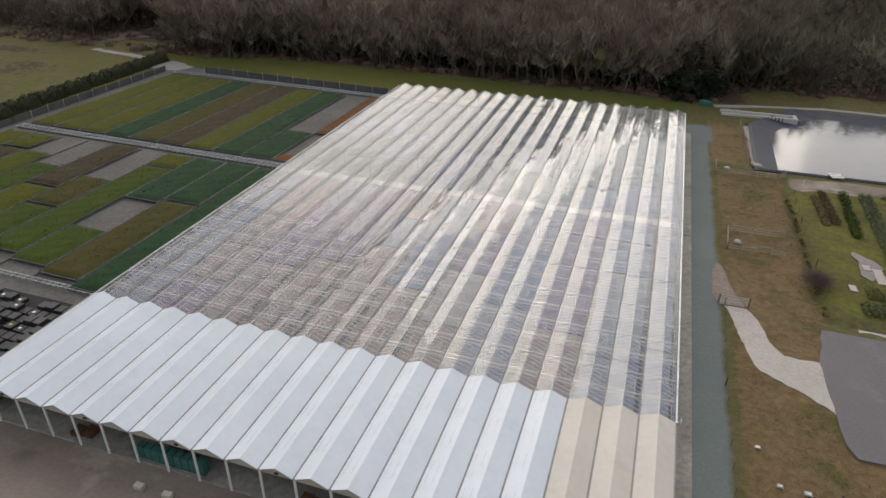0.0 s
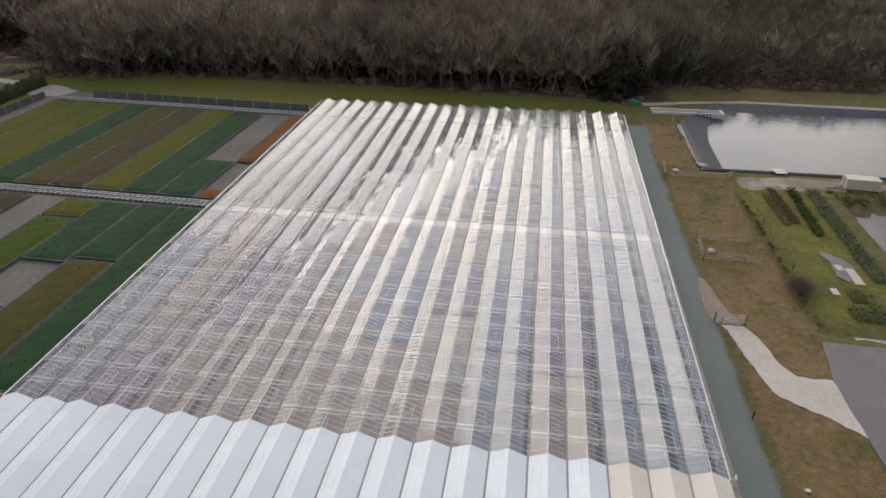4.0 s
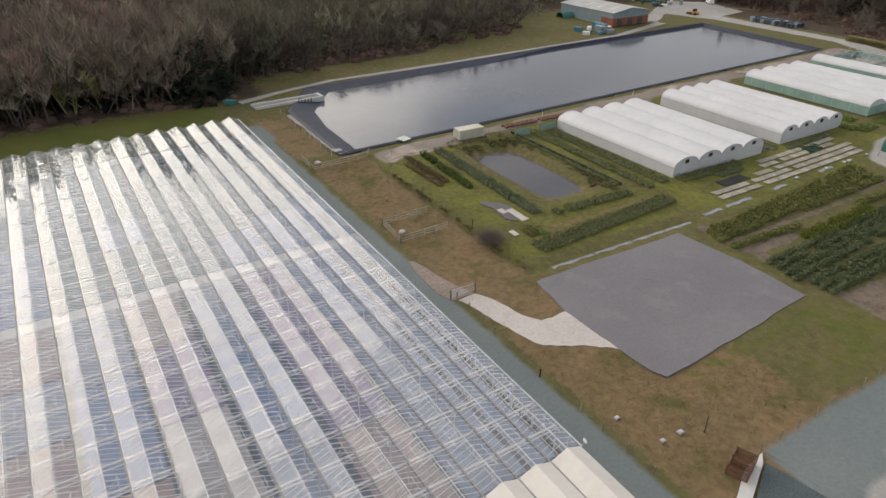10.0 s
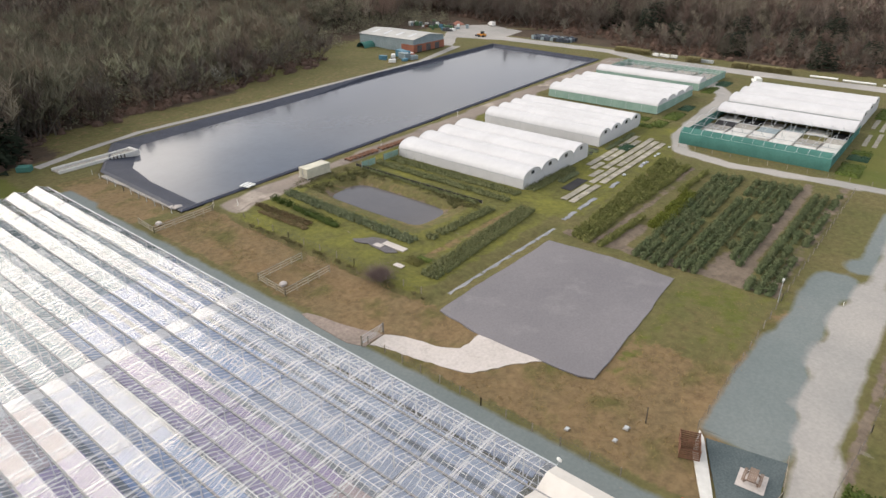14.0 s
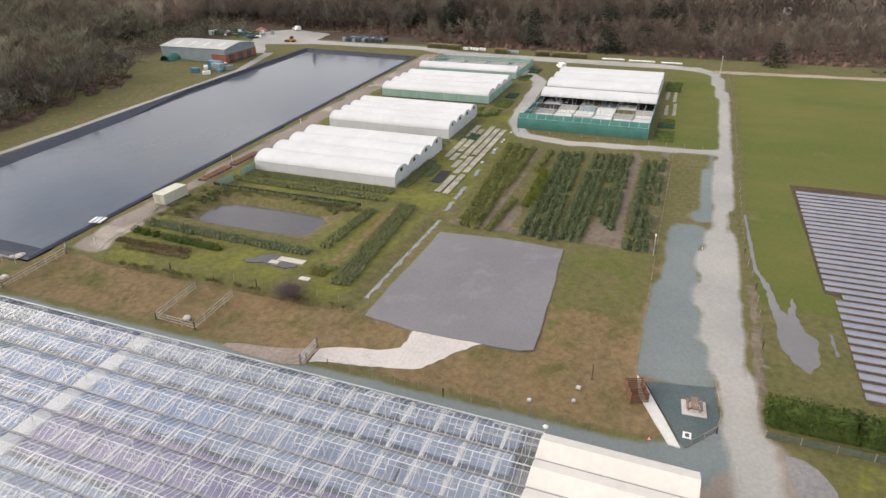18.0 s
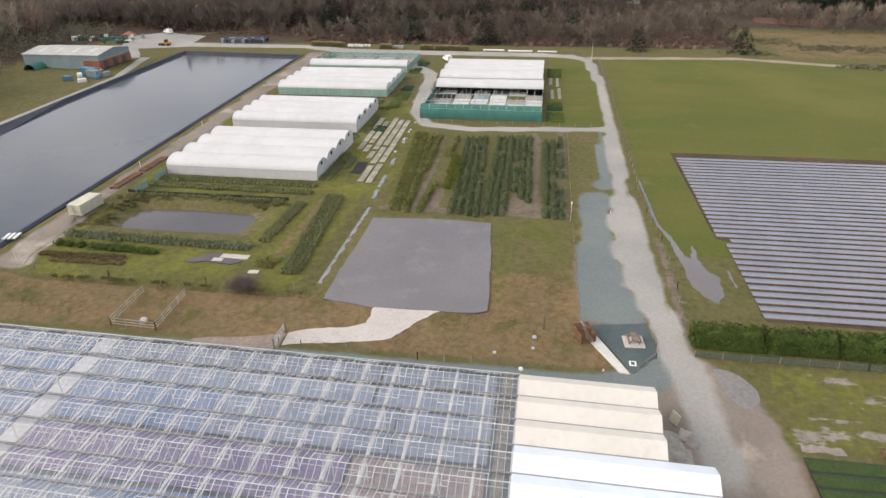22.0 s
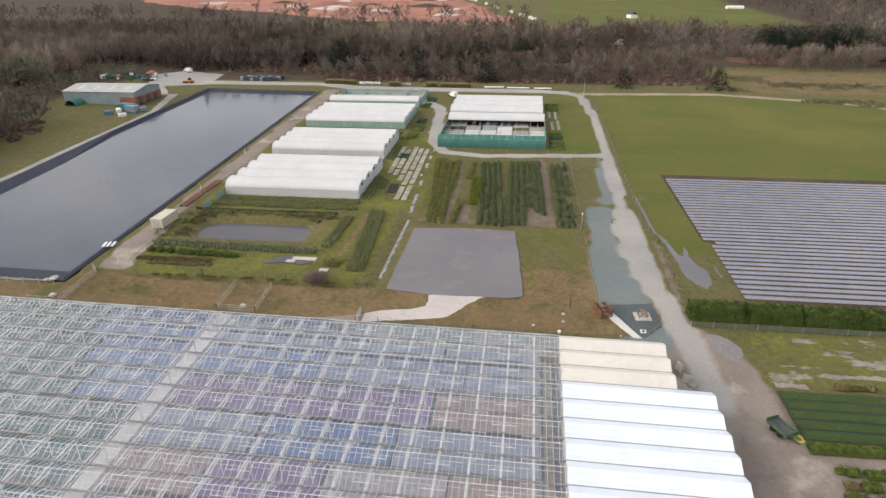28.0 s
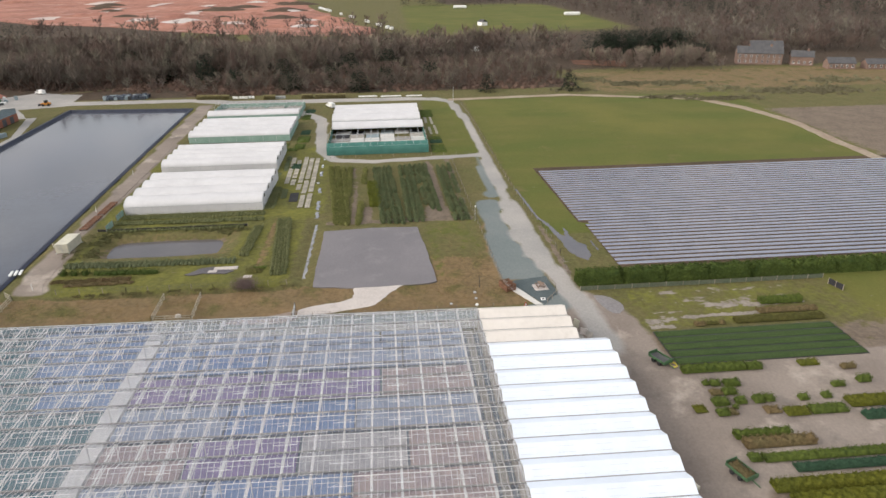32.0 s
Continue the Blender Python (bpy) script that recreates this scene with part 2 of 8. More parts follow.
# ---- materials ----
def surf(name, c1, c2, big=0.15, fine=2.0, rough=0.85, bump=0.3, metal=0.0, c3=None, speck=0.25, per_object=0.0, stretch=None, local=False, spec=0.4):
    """Two colours in large patches, a third in streaks, a fine grain and relief, all at real size."""
    m = bpy.data.materials.new(name)
    m.use_nodes = True
    nt = m.node_tree
    N, L = nt.nodes.new, nt.links.new
    b = nt.nodes["Principled BSDF"]
    if local:
        pos = N("ShaderNodeTexCoord").outputs["Object"]
    else:
        pos = N("ShaderNodeNewGeometry").outputs["Position"]
    if stretch:
        mp = N("ShaderNodeMapping")
        mp.inputs["Scale"].default_value = stretch
        L(pos, mp.inputs[0])
        pos = mp.outputs[0]

    def noise_at(scale, detail, rgh=0.55):
        n = N("ShaderNodeTexNoise")
        n.inputs["Scale"].default_value, n.inputs["Detail"].default_value, n.inputs["Roughness"].default_value = scale, detail, rgh
        L(pos, n.inputs["Vector"])
        return n.outputs[0]

    def ramp(src, lo, hi):
        r = N("ShaderNodeMapRange")
        r.inputs[1].default_value, r.inputs[2].default_value = lo, hi
        L(src, r.inputs[0])
        return r.outputs[0]

    def mix(fac, a, c, mode="MIX"):
        x = N("ShaderNodeMix")
        x.data_type, x.blend_type = "RGBA", mode
        for sock, val in ((x.inputs["Factor"], fac), (x.inputs[6], a), (x.inputs[7], c)):
            if hasattr(val, "is_linked"):
                L(val, sock)
            else:
                sock.default_value = val if not isinstance(val, tuple) else (*val, 1)
        return x.outputs[2]

    col = mix(ramp(noise_at(big, 5), 0.36, 0.64), c1, c2)
    if c3:
        col = mix(ramp(noise_at(big * 2.7, 6, 0.65), 0.55, 0.7), col, c3)
    g = noise_at(fine, 6, 0.65)
    shade = N("ShaderNodeMapRange")
    shade.inputs[1].default_value, shade.inputs[2].default_value = 0.3, 0.7
    shade.inputs[3].default_value, shade.inputs[4].default_value = 1 - speck, 1 + speck
    L(g, shade.inputs[0])
    val = N("ShaderNodeVectorMath")
    val.operation = "SCALE"
    L(col, val.inputs[0]), L(shade.outputs[0], val.inputs["Scale"])
    res = val.outputs[0]
    if per_object:
        oi = N("ShaderNodeObjectInfo")
        r = N("ShaderNodeMapRange")
        r.inputs[3].default_value, r.inputs[4].default_value = 1 - per_object, 1 + per_object
        L(oi.outputs["Random"], r.inputs[0])
        v2 = N("ShaderNodeVectorMath")
        v2.operation = "SCALE"
        L(res, v2.inputs[0]), L(r.outputs[0], v2.inputs["Scale"])
        res = v2.outputs[0]
    L(res, b.inputs["Base Color"])
    b.inputs["Roughness"].default_value, b.inputs["Metallic"].default_value = rough, metal
    b.inputs["Specular IOR Level"].default_value = min(spec, 0.12) if rough >= 0.79 else spec
    if bump:
        bp = N("ShaderNodeBump")
        bp.inputs["Strength"].default_value, bp.inputs["Distance"].default_value = bump, 0.6 / fine
        L(g, bp.inputs["Height"]), L(bp.outputs[0], b.inputs["Normal"])
    return m


def glass_mat(name, ior, haze, tint=(1, 1, 1), rough=0.03):
    """Clear sheet with a film of dirt and painted-in sky haze: see-through, mirror-like by angle, a little milky."""
    m = bpy.data.materials.new(name)
    m.use_nodes = True
    nt = m.node_tree
    nt.nodes.clear()
    N, L = nt.nodes.new, nt.links.new
    out, tr, gl, df = N("ShaderNodeOutputMaterial"), N("ShaderNodeBsdfTransparent"), N("ShaderNodeBsdfGlossy"), N("ShaderNodeBsdfDiffuse")
    tr.inputs[0].default_value = (*tint, 1)
    gl.inputs["Roughness"].default_value = rough
    # film colour: dirt, plus a bluish brightening painted in for reflected sky
    df.inputs[0].default_value = (0.73, 0.77, 0.83, 1)
    pos = N("ShaderNodeNewGeometry")
    n = N("ShaderNodeTexNoise")
    n.inputs["Scale"].default_value, n.inputs["Detail"].default_value = 0.22, 5
    L(pos.outputs["Position"], n.inputs["Vector"])
    r = N("ShaderNodeMapRange")
    r.inputs[1].default_value, r.inputs[2].default_value, r.inputs[3].default_value, r.inputs[4].default_value = 0.35, 0.68, haze * 0.7, haze * 1.3
    L(n.outputs[0], r.inputs[0])
    isl = N("ShaderNodeMapRange")
    isl.inputs[3].default_value, isl.inputs[4].default_value = 0.85, 1.15
    L(pos.outputs["Random Per Island"], isl.inputs[0])
    mul = N("ShaderNodeMath")
    mul.operation = "MULTIPLY"
    L(r.outputs[0], mul.inputs[0]), L(isl.outputs[0], mul.inputs[1])
    m1, m2, fr = N("ShaderNodeMixShader"), N("ShaderNodeMixShader"), N("ShaderNodeFresnel")
    fr.inputs[0].default_value = ior
    n3 = N("ShaderNodeTexNoise")
    n3.inputs["Scale"].default_value = 0.5
    L(pos.outputs["Position"], n3.inputs["Vector"])
    bp = N("ShaderNodeBump")
    bp.inputs["Strength"].default_value, bp.inputs["Distance"].default_value = 0.02, 0.05
    L(n3.outputs[0], bp.inputs["Height"]), L(bp.outputs[0], gl.inputs["Normal"])
    ts, film = N("ShaderNodeBsdfTranslucent"), N("ShaderNodeMixShader")
    ts.inputs[0].default_value, film.inputs[0].default_value = (0.80, 0.83, 0.86, 1), 0.4
    L(df.outputs[0], film.inputs[1]), L(ts.outputs[0], film.inputs[2])
    L(mul.outputs[0], m1.inputs[0]), L(tr.outputs[0], m1.inputs[1]), L(film.outputs[0], m1.inputs[2])
    L(fr.outputs[0], m2.inputs[0]), L(m1.outputs[0], m2.inputs[1]), L(gl.outputs[0], m2.inputs[2])
    L(m2.outputs[0], out.inputs[0])
    return m


def water_mat(name, col, bump=0.02, rough=0.03):
    m = surf(name, col, tuple(c * 0.8 for c in col), 0.03, 0.9, rough, 0.0, speck=0.05)
    nt = m.node_tree
    N, L = nt.nodes.new, nt.links.new
    b = nt.nodes["Principled BSDF"]
    b.inputs["IOR"].default_value, b.inputs["Specular IOR Level"].default_value = 1.33, 0.5
    n = N("ShaderNodeTexNoise")
    n.inputs["Scale"].default_value, n.inputs["Detail"].default_value = 0.7, 4
    L(N("ShaderNodeNewGeometry").outputs["Position"], n.inputs["Vector"])
    bp = N("ShaderNodeBump")
    bp.inputs["Strength"].default_value, bp.inputs["Distance"].default_value = bump, 0.3
    L(n.outputs[0], bp.inputs["Height"]), L(bp.outputs[0], b.inputs["Normal"])
    return m


M_glass = glass_mat("horticultural_glass", 1.72, 0.145)
M_bar = surf("white_aluminium", (0.80, 0.80, 0.81), (0.74, 0.74, 0.75), 0.5, 6, 0.45, 0.05, speck=0.08)
M_gutter = surf("grey_gutter", (0.24, 0.24, 0.245), (0.31, 0.30, 0.29), 0.6, 4, 0.7, 0.1)
M_whiteroof = surf("white_roof_sheet", (0.68, 0.735, 0.815), (0.63, 0.685, 0.765), 0.12, 1.2, 0.32, 0.03, speck=0.03, c3=(0.62, 0.67, 0.75), spec=0.5)
M_creamroof = surf("cream_roof_sheet", (0.64, 0.60, 0.555), (0.59, 0.552, 0.508), 0.12, 1.2, 0.5, 0.03, speck=0.04, c3=(0.55, 0.51, 0.465))
M_fascia = surf("cream_cladding", (0.50, 0.46, 0.39), (0.44, 0.40, 0.34), 0.4, 2.5, 0.6, 0.05, speck=0.08)
M_galv = surf("galvanised_steel", (0.52, 0.54, 0.55), (0.42, 0.44, 0.46), 0.8, 6, 0.45, 0.05, metal=0.4, speck=0.12)
M_concrete = surf("concrete", (0.36, 0.34, 0.31), (0.28, 0.265, 0.24), 0.10, 1.5, 0.9, 0.25, c3=(0.22, 0.21, 0.19))
M_pale = surf("pale_concrete_floor", (0.60, 0.59, 0.56), (0.52, 0.51, 0.49), 0.15, 1.5, 0.85, 0.1, speck=0.1)
M_road = surf("limestone_track", (0.35, 0.33, 0.31), (0.28, 0.272, 0.26), 0.05, 2.6, 0.9, 0.12, c3=(0.40, 0.375, 0.355), speck=0.10)
M_pad = surf("grey_planings_pad", (0.19, 0.18, 0.19), (0.165, 0.157, 0.168), 0.07, 3.5, 0.85, 0.15, c3=(0.205, 0.196, 0.203), speck=0.12)
M_path = surf("white_stone_path", (0.52, 0.475, 0.45), (0.46, 0.42, 0.395), 0.22, 2.5, 0.9, 0.3, c3=(0.40, 0.36, 0.335), speck=0.12)
M_paving = surf("paving_slab", (0.35, 0.325, 0.28), (0.28, 0.26, 0.215), 0.5, 3, 0.9, 0.2, per_object=0.2, c3=(0.16, 0.16, 0.07))
M_film = surf("white_tunnel_film", (0.56, 0.555, 0.565), (0.51, 0.505, 0.515), 0.15, 0.8, 0.6, 0.06, speck=0.04)
M_net = surf("green_netting", (0.055, 0.15, 0.13), (0.07, 0.18, 0.155), 0.4, 5, 0.9, 0.1, speck=0.2)
M_pale_net = surf("pale_green_netting", (0.22, 0.33, 0.28), (0.27, 0.38, 0.33), 0.4, 5, 0.9, 0.1, speck=0.15)
M_liner = surf("black_pond_liner", (0.022, 0.027, 0.046), (0.032, 0.037, 0.058), 0.2, 1.2, 0.55, 0.1, spec=0.2)
M_water = water_mat("reservoir_water", (0.085, 0.092, 0.115), 0.05, 0.10)
M_pondwater = water_mat("pond_water", (0.12, 0.11, 0.112), 0.01)
M_puddle = water_mat("puddle_water", (0.17, 0.16, 0.165), 0.005)
M_timber = surf("weathered_timber", (0.30, 0.26, 0.21), (0.22, 0.19, 0.155), 0.9, 8, 0.85, 0.3, per_object=0.15)
M_brown_timber = surf("red_brown_timber", (0.19, 0.10, 0.065), (0.14, 0.075, 0.05), 0.9, 8, 0.85, 0.3, per_object=0.15)
M_bark = surf("grey_bark", (0.13, 0.11, 0.09), (0.085, 0.072, 0.06), 0.4, 3, 0.95, 0.3)
M_twig = surf("bare_twigs", (0.125, 0.098, 0.075), (0.085, 0.065, 0.052), 0.03, 0.35, 0.95, 0, c3=(0.15, 0.125, 0.095), speck=0.3)
M_conifer = surf("dark_conifer", (0.012, 0.018, 0.010), (0.019, 0.026, 0.015), 0.3, 2, 0.9, 0, speck=0.4)
M_pot_green = surf("pot_plant_leaf", (0.060, 0.082, 0.017), (0.080, 0.104, 0.022), 0.25, 2.2, 0.8, 0, c3=(0.045, 0.068, 0.018), speck=0.35)
M_hedge = surf("clipped_hedge_leaf", (0.046, 0.068, 0.016), (0.064, 0.088, 0.02), 0.25, 2.2, 0.8, 0, c3=(0.035, 0.06, 0.018), speck=0.4)
M_dark_hedge = surf("dark_hedge_leaf", (0.035, 0.045, 0.02), (0.05, 0.05, 0.028), 0.25, 2.2, 0.85, 0, speck=0.4)
M_shrub = surf("nursery_shrub_leaf", (0.118, 0.130, 0.060), (0.150, 0.156, 0.074), 0.3, 2.5, 0.85, 0, speck=0.4, c3=(0.08, 0.085, 0.03))
M_shrub_lime = surf("yellow_green_leaf", (0.094, 0.096, 0.013), (0.078, 0.086, 0.015), 0.3, 2.5, 0.85, 0, speck=0.35)
M_shrub_blue = surf("dark_green_leaf", (0.112, 0.132, 0.072), (0.145, 0.160, 0.090), 0.3, 2.5, 0.85, 0, speck=0.35)
M_shrub_brown = surf("brown_winter_leaf", (0.135, 0.098, 0.050), (0.115, 0.095, 0.046), 0.3, 2.5, 0.9, 0, speck=0.35)
M_rust = surf("russet_leaf", (0.20, 0.085, 0.03), (0.16, 0.075, 0.028), 0.3, 2.5, 0.9, 0, speck=0.3)
M_mat = surf("black_weed_mat", (0.030, 0.030, 0.034), (0.045, 0.044, 0.046), 0.3, 4, 0.85, 0.1)
M_soil = surf("bare_soil", (0.095, 0.068, 0.048), (0.07, 0.052, 0.038), 0.1, 1.2, 0.95, 0.5)
M_blackplastic = surf("black_plastic", (0.02, 0.021, 0.024), (0.035, 0.035, 0.038), 0.5, 4, 0.5, 0.1, per_object=0.25)
M_brick = surf("red_brick", (0.30, 0.125, 0.08), (0.24, 0.10, 0.07), 0.4, 3, 0.9, 0.2)
M_slate = surf("grey_slate", (0.10, 0.098, 0.10), (0.075, 0.075, 0.08), 0.3, 2, 0.8, 0.2)
M_steelblue = surf("grey_blue_cladding", (0.24, 0.29, 0.31), (0.20, 0.25, 0.27), 0.3, 2, 0.6, 0.05)
M_blue = surf("blue_paint", (0.08, 0.20, 0.28), (0.06, 0.16, 0.23), 0.6, 3, 0.5, 0.05)
M_green_paint = surf("green_paint", (0.07, 0.15, 0.07), (0.06, 0.12, 0.06), 0.6, 3, 0.5, 0.05)
M_yellow = surf("yellow_plastic", (0.62, 0.52, 0.06), (0.5, 0.42, 0.05), 0.6, 3, 0.5, 0)
M_orange = surf("orange_paint", (0.60, 0.26, 0.03), (0.5, 0.2, 0.03), 0.6, 3, 0.5, 0)
M_whitepaint = surf("white_paint", (0.78, 0.78, 0.76), (0.70, 0.70, 0.68), 0.6, 3, 0.5, 0.02, speck=0.05)
M_cream = surf("cream_steel", (0.55, 0.52, 0.42), (0.47, 0.45, 0.37), 0.6, 2, 0.55, 0.05, speck=0.1)
M_darkglass = surf("dark_window_glass", (0.03, 0.035, 0.04), (0.05, 0.05, 0.055), 0.3, 2, 0.1, 0, speck=0.1)
M_redearth = surf("quarry_red_earth", (0.36, 0.175, 0.13), (0.27, 0.130, 0.10), 0.012, 0.12, 0.95, 0.3, c3=(0.44, 0.28, 0.23))
M_crop_film = surf("crop_film", (0.17, 0.17, 0.215), (0.14, 0.14, 0.185), 0.2, 1.5, 0.10, 0.01, speck=0.1, spec=0.5)
M_crop_film.node_tree.nodes["Principled BSDF"].inputs["IOR"].default_value = 2.05

# ---- plan outlines of the made surfaces ----
RES_TRACK = [(27.2, 124.0), (27, 130.0), (38, 131.0), (50, 131.6), (54, 130.6), (60, 131.6), (100, 133.6), (188, 138.2), (198, 139), (198, 133.5), (150, 131.2), (100, 129.4), (70, 128.8), (57, 128.4), (54, 129.0), (44, 126.6), (31, 125.6)]
YARD = [(-140, 32.9), (-140, 26), (-70, 12), (-45, 22), (-31, 25), (-10, 25.3), (3, 23.8), (12, 26), (17, 29.8), (18, 32), (7.5, 36.6), (-3.6, 36.9), (-3.6, 33.3), (-57, 33.2)]
YARD_EAST = [(-31, 25.2), (-30, -40), (-5, -14), (-5.5, 2), (-6.6, 23.4), (-10, 25.6)]
SERVICE_PATH = [(7.9, 49.8), (7.7, 158), (13.4, 158), (12.4, 130), (12.2, 80), (12.2, 46), (13.4, 38.2), (16.5, 34.6), (17, 31.5), (7.6, 36.8)]
STONE_PATH = [(13.2, 78.7), (15.9, 78.8), (16.7, 77.4), (17.4, 75.2), (17.8, 73.3), (18.4, 71.4), (19.4, 69.9), (20.9, 69.7), (23.1, 69.9), (24.8, 69.9), (24.8, 60.4), (23.4, 61.0), (21.2, 63.0), (18.5, 64.8), (16.5, 66.0), (15.8, 67.6), (15.2, 70.0), (14.5, 73.6), (13.8, 77.0)]
ROAD = [(20.2, 34.4), (25.7, 35.2), (31.4, 36.3), (39.0, 37.1), (43.4, 37.9), (49.4, 37.4), (56.5, 37.8), (72, 35.9), (112, 35.2), (150, 34.6), (190, 37.5), (200, 46), (203, 41), (193, 33.8), (150, 31.3), (112, 31.5), (73, 32.4), (61.4, 32.2), (50.8, 32.0), (40.7, 31.9), (33.3, 31.6), (25.3, 31.0), (17.0, 31.1), (9.2, 30.7), (2, 28.8), (-4, 29.6), (3.5, 31.9), (9, 33.5), (16.8, 34.3)]
CAR_PARK = [(23.1, 43.3), (45.8, 43.4), (46.1, 42.0), (67.9, 41.9), (68.9, 36.6), (56.5, 37.4), (49.4, 37.1), (43.4, 37.6), (39.0, 36.9), (31.4, 36.0), (24.0, 35.0)]
LOOP_ROAD = [(109.6, 34), (106.3, 67.4), (109.2, 79.5), (121.5, 84.8), (143.3, 86.5), (163.6, 88), (185.7, 103.9), (199.9, 101), (198.9, 96.5), (187.7, 98.9), (165.9, 84.8), (143.3, 83.3), (122.6, 81.7), (112, 77.7), (109.2, 67.4), (112.4, 34)]


def inset(poly, d):
    a = sum(p[0] * q[1] - q[0] * p[1] for p, q in zip(poly, poly[1:] + poly[:1]))
    s, n, out = (1 if a > 0 else -1), len(poly), []
    for k in range(n):
        p, q, r = Vector(poly[k - 1]), Vector(poly[k]), Vector(poly[(k + 1) % n])
        u, w = (q - p).normalized(), (r - q).normalized()
        nu, nw = Vector((-u.y, u.x)) * s, Vector((-w.y, w.x)) * s
        m = (nu + nw).normalized()
        out.append(tuple(q + m * d / max(0.3, m.dot(nu))))
    return out


# ---- ground: one sheet to the horizon ----
def ground_mat():
    """Rough brown grass, lush grass, moss, leaf litter and soil, each where it grows, with ragged edges."""
    m = bpy.data.materials.new("grass_and_litter")
    m.use_nodes = True
    nt = m.node_tree
    N, L = nt.nodes.new, nt.links.new
    b = nt.nodes["Principled BSDF"]
    b.inputs["Roughness"].default_value, b.inputs["Specular IOR Level"].default_value = 0.95, 0.15
    pos = N("ShaderNodeNewGeometry").outputs["Position"]

    def noise_at(scale, detail=6, rgh=0.6):
        n = N("ShaderNodeTexNoise")
        n.inputs["Scale"].default_value, n.inputs["Detail"].default_value, n.inputs["Roughness"].default_value = scale, detail, rgh
        L(pos, n.inputs["Vector"])
        return n.outputs[0]

    def rng(src, a, b2, c=0.0, d=1.0):
        r = N("ShaderNodeMapRange")
        for i, v in enumerate((a, b2, c, d), 1):
            r.inputs[i].default_value = v
        L(src, r.inputs[0])
        return r.outputs[0]

    def mix(fac, a, c):
        x = N("ShaderNodeMix")
        x.data_type = "RGBA"
        for sock, val in ((x.inputs["Factor"], fac), (x.inputs[6], a), (x.inputs[7], c)):
            if isinstance(val, tuple):
                sock.default_value = (*val, 1)
            else:
                L(val, sock)
        return x.outputs[2]

    big, mid, fine, edge = noise_at(0.035), noise_at(0.16), noise_at(1.1, 7, 0.7), noise_at(0.5, 5)
    pick = rng(mid, 0.35, 0.65)
    grass = mix(pick, (0.108, 0.106, 0.040), (0.138, 0.118, 0.052))
    lush = mix(rng(big, 0.35, 0.65), (0.096, 0.104, 0.027), (0.128, 0.121, 0.035))
    lanes = N("ShaderNodeMapping")
    lanes.inputs["Scale"].default_value = (1.0, 0.22, 1.0)
    L(pos, lanes.inputs[0])
    band = N("ShaderNodeTexNoise")
    band.inputs["Scale"].default_value, band.inputs["Detail"].default_value = 0.07, 5
    L(lanes.outputs[0], band.inputs["Vector"])
    lush = mix(rng(band.outputs[0], 0.38, 0.62), lush, (0.090, 0.105, 0.025))
    lush = mix(rng(noise_at(0.02, 4), 0.5, 0.66), lush, (0.130, 0.126, 0.034))
    lush = mix(rng(noise_at(0.11, 6), 0.60, 0.74), lush, (0.132, 0.118, 0.045))
    rough = mix(pick, (0.205, 0.140, 0.075), (0.168, 0.124, 0.066))
    rough = mix(rng(noise_at(0.12, 6), 0.52, 0.66), rough, (0.105, 0.098, 0.034))
    moss = mix(pick, (0.158, 0.155, 0.036), (0.104, 0.102, 0.036))
    litter = mix(pick, (0.060, 0.045, 0.033), (0.085, 0.06, 0.042))
    soil = mix(pick, (0.155, 0.122, 0.094), (0.195, 0.155, 0.12))
    stone = mix(rng(noise_at(0.05, 5), 0.36, 0.64), (0.35, 0.33, 0.31), (0.28, 0.272, 0.26))
    algae = mix(rng(noise_at(0.06, 5), 0.36, 0.64), (0.148, 0.172, 0.172), (0.178, 0.198, 0.195))
    gravel = mix(rng(noise_at(0.07, 6), 0.36, 0.64), (0.195, 0.162, 0.14), (0.265, 0.225, 0.195))
    gravel = mix(rng(noise_at(0.10, 5), 0.55, 0.66), gravel, (0.37, 0.32, 0.275))
    gravel = mix(rng(noise_at(0.13, 6), 0.56, 0.70), gravel, (0.155, 0.132, 0.118))
    za, zb, zc = N("ShaderNodeAttribute"), N("ShaderNodeAttribute"), N("ShaderNodeAttribute")
    za.attribute_name, zb.attribute_name, zc.attribute_name = "zone_a", "zone_b", "zone_c"
    sa, sb, sc = N("ShaderNodeSeparateColor"), N("ShaderNodeSeparateColor"), N("ShaderNodeSeparateColor")
    L(za.outputs["Color"], sa.inputs[0]), L(zb.outputs["Color"], sb.inputs[0]), L(zc.outputs["Color"], sc.inputs[0])
    wob = rng(edge, 0.3, 0.7, -0.28, 0.28)

    soft = rng(noise_at(0.16, 7, 0.6), 0.3, 0.7, -0.17, 0.17)

    def ragged(src, by=wob, a0=0.38, a1=0.62):
        a = N("ShaderNodeMath")
        a.operation = "ADD"
        L(src, a.inputs[0]), L(by, a.inputs[1])
        return rng(a.outputs[0], a0, a1)

    col = mix(ragged(sa.outputs[0]), grass, rough)
    col = mix(ragged(sa.outputs[1]), col, lush)
    col = mix(ragged(sa.outputs[2]), col, litter)
    col = mix(ragged(sb.outputs[0]), col, moss)
    col = mix(ragged(sb.outputs[1]), col, soil)
    col = mix(ragged(sc.outputs[1], soft, 0.32, 0.68), col, gravel)
    col = mix(ragged(sc.outputs[0], soft, 0.32, 0.68), col, algae)
    col = mix(ragged(sb.outputs[2], soft, 0.32, 0.68), col, stone)
    drift = N("ShaderNodeMapping")
    drift.inputs["Scale"].default_value = (1.0, 0.38, 1.0)
    L(pos, drift.inputs[0])
    streak = N("ShaderNodeTexNoise")
    streak.inputs["Scale"].default_value, streak.inputs["Detail"].default_value, streak.inputs["Roughness"].default_value = 0.55, 8, 0.66
    L(drift.outputs[0], streak.inputs["Vector"])
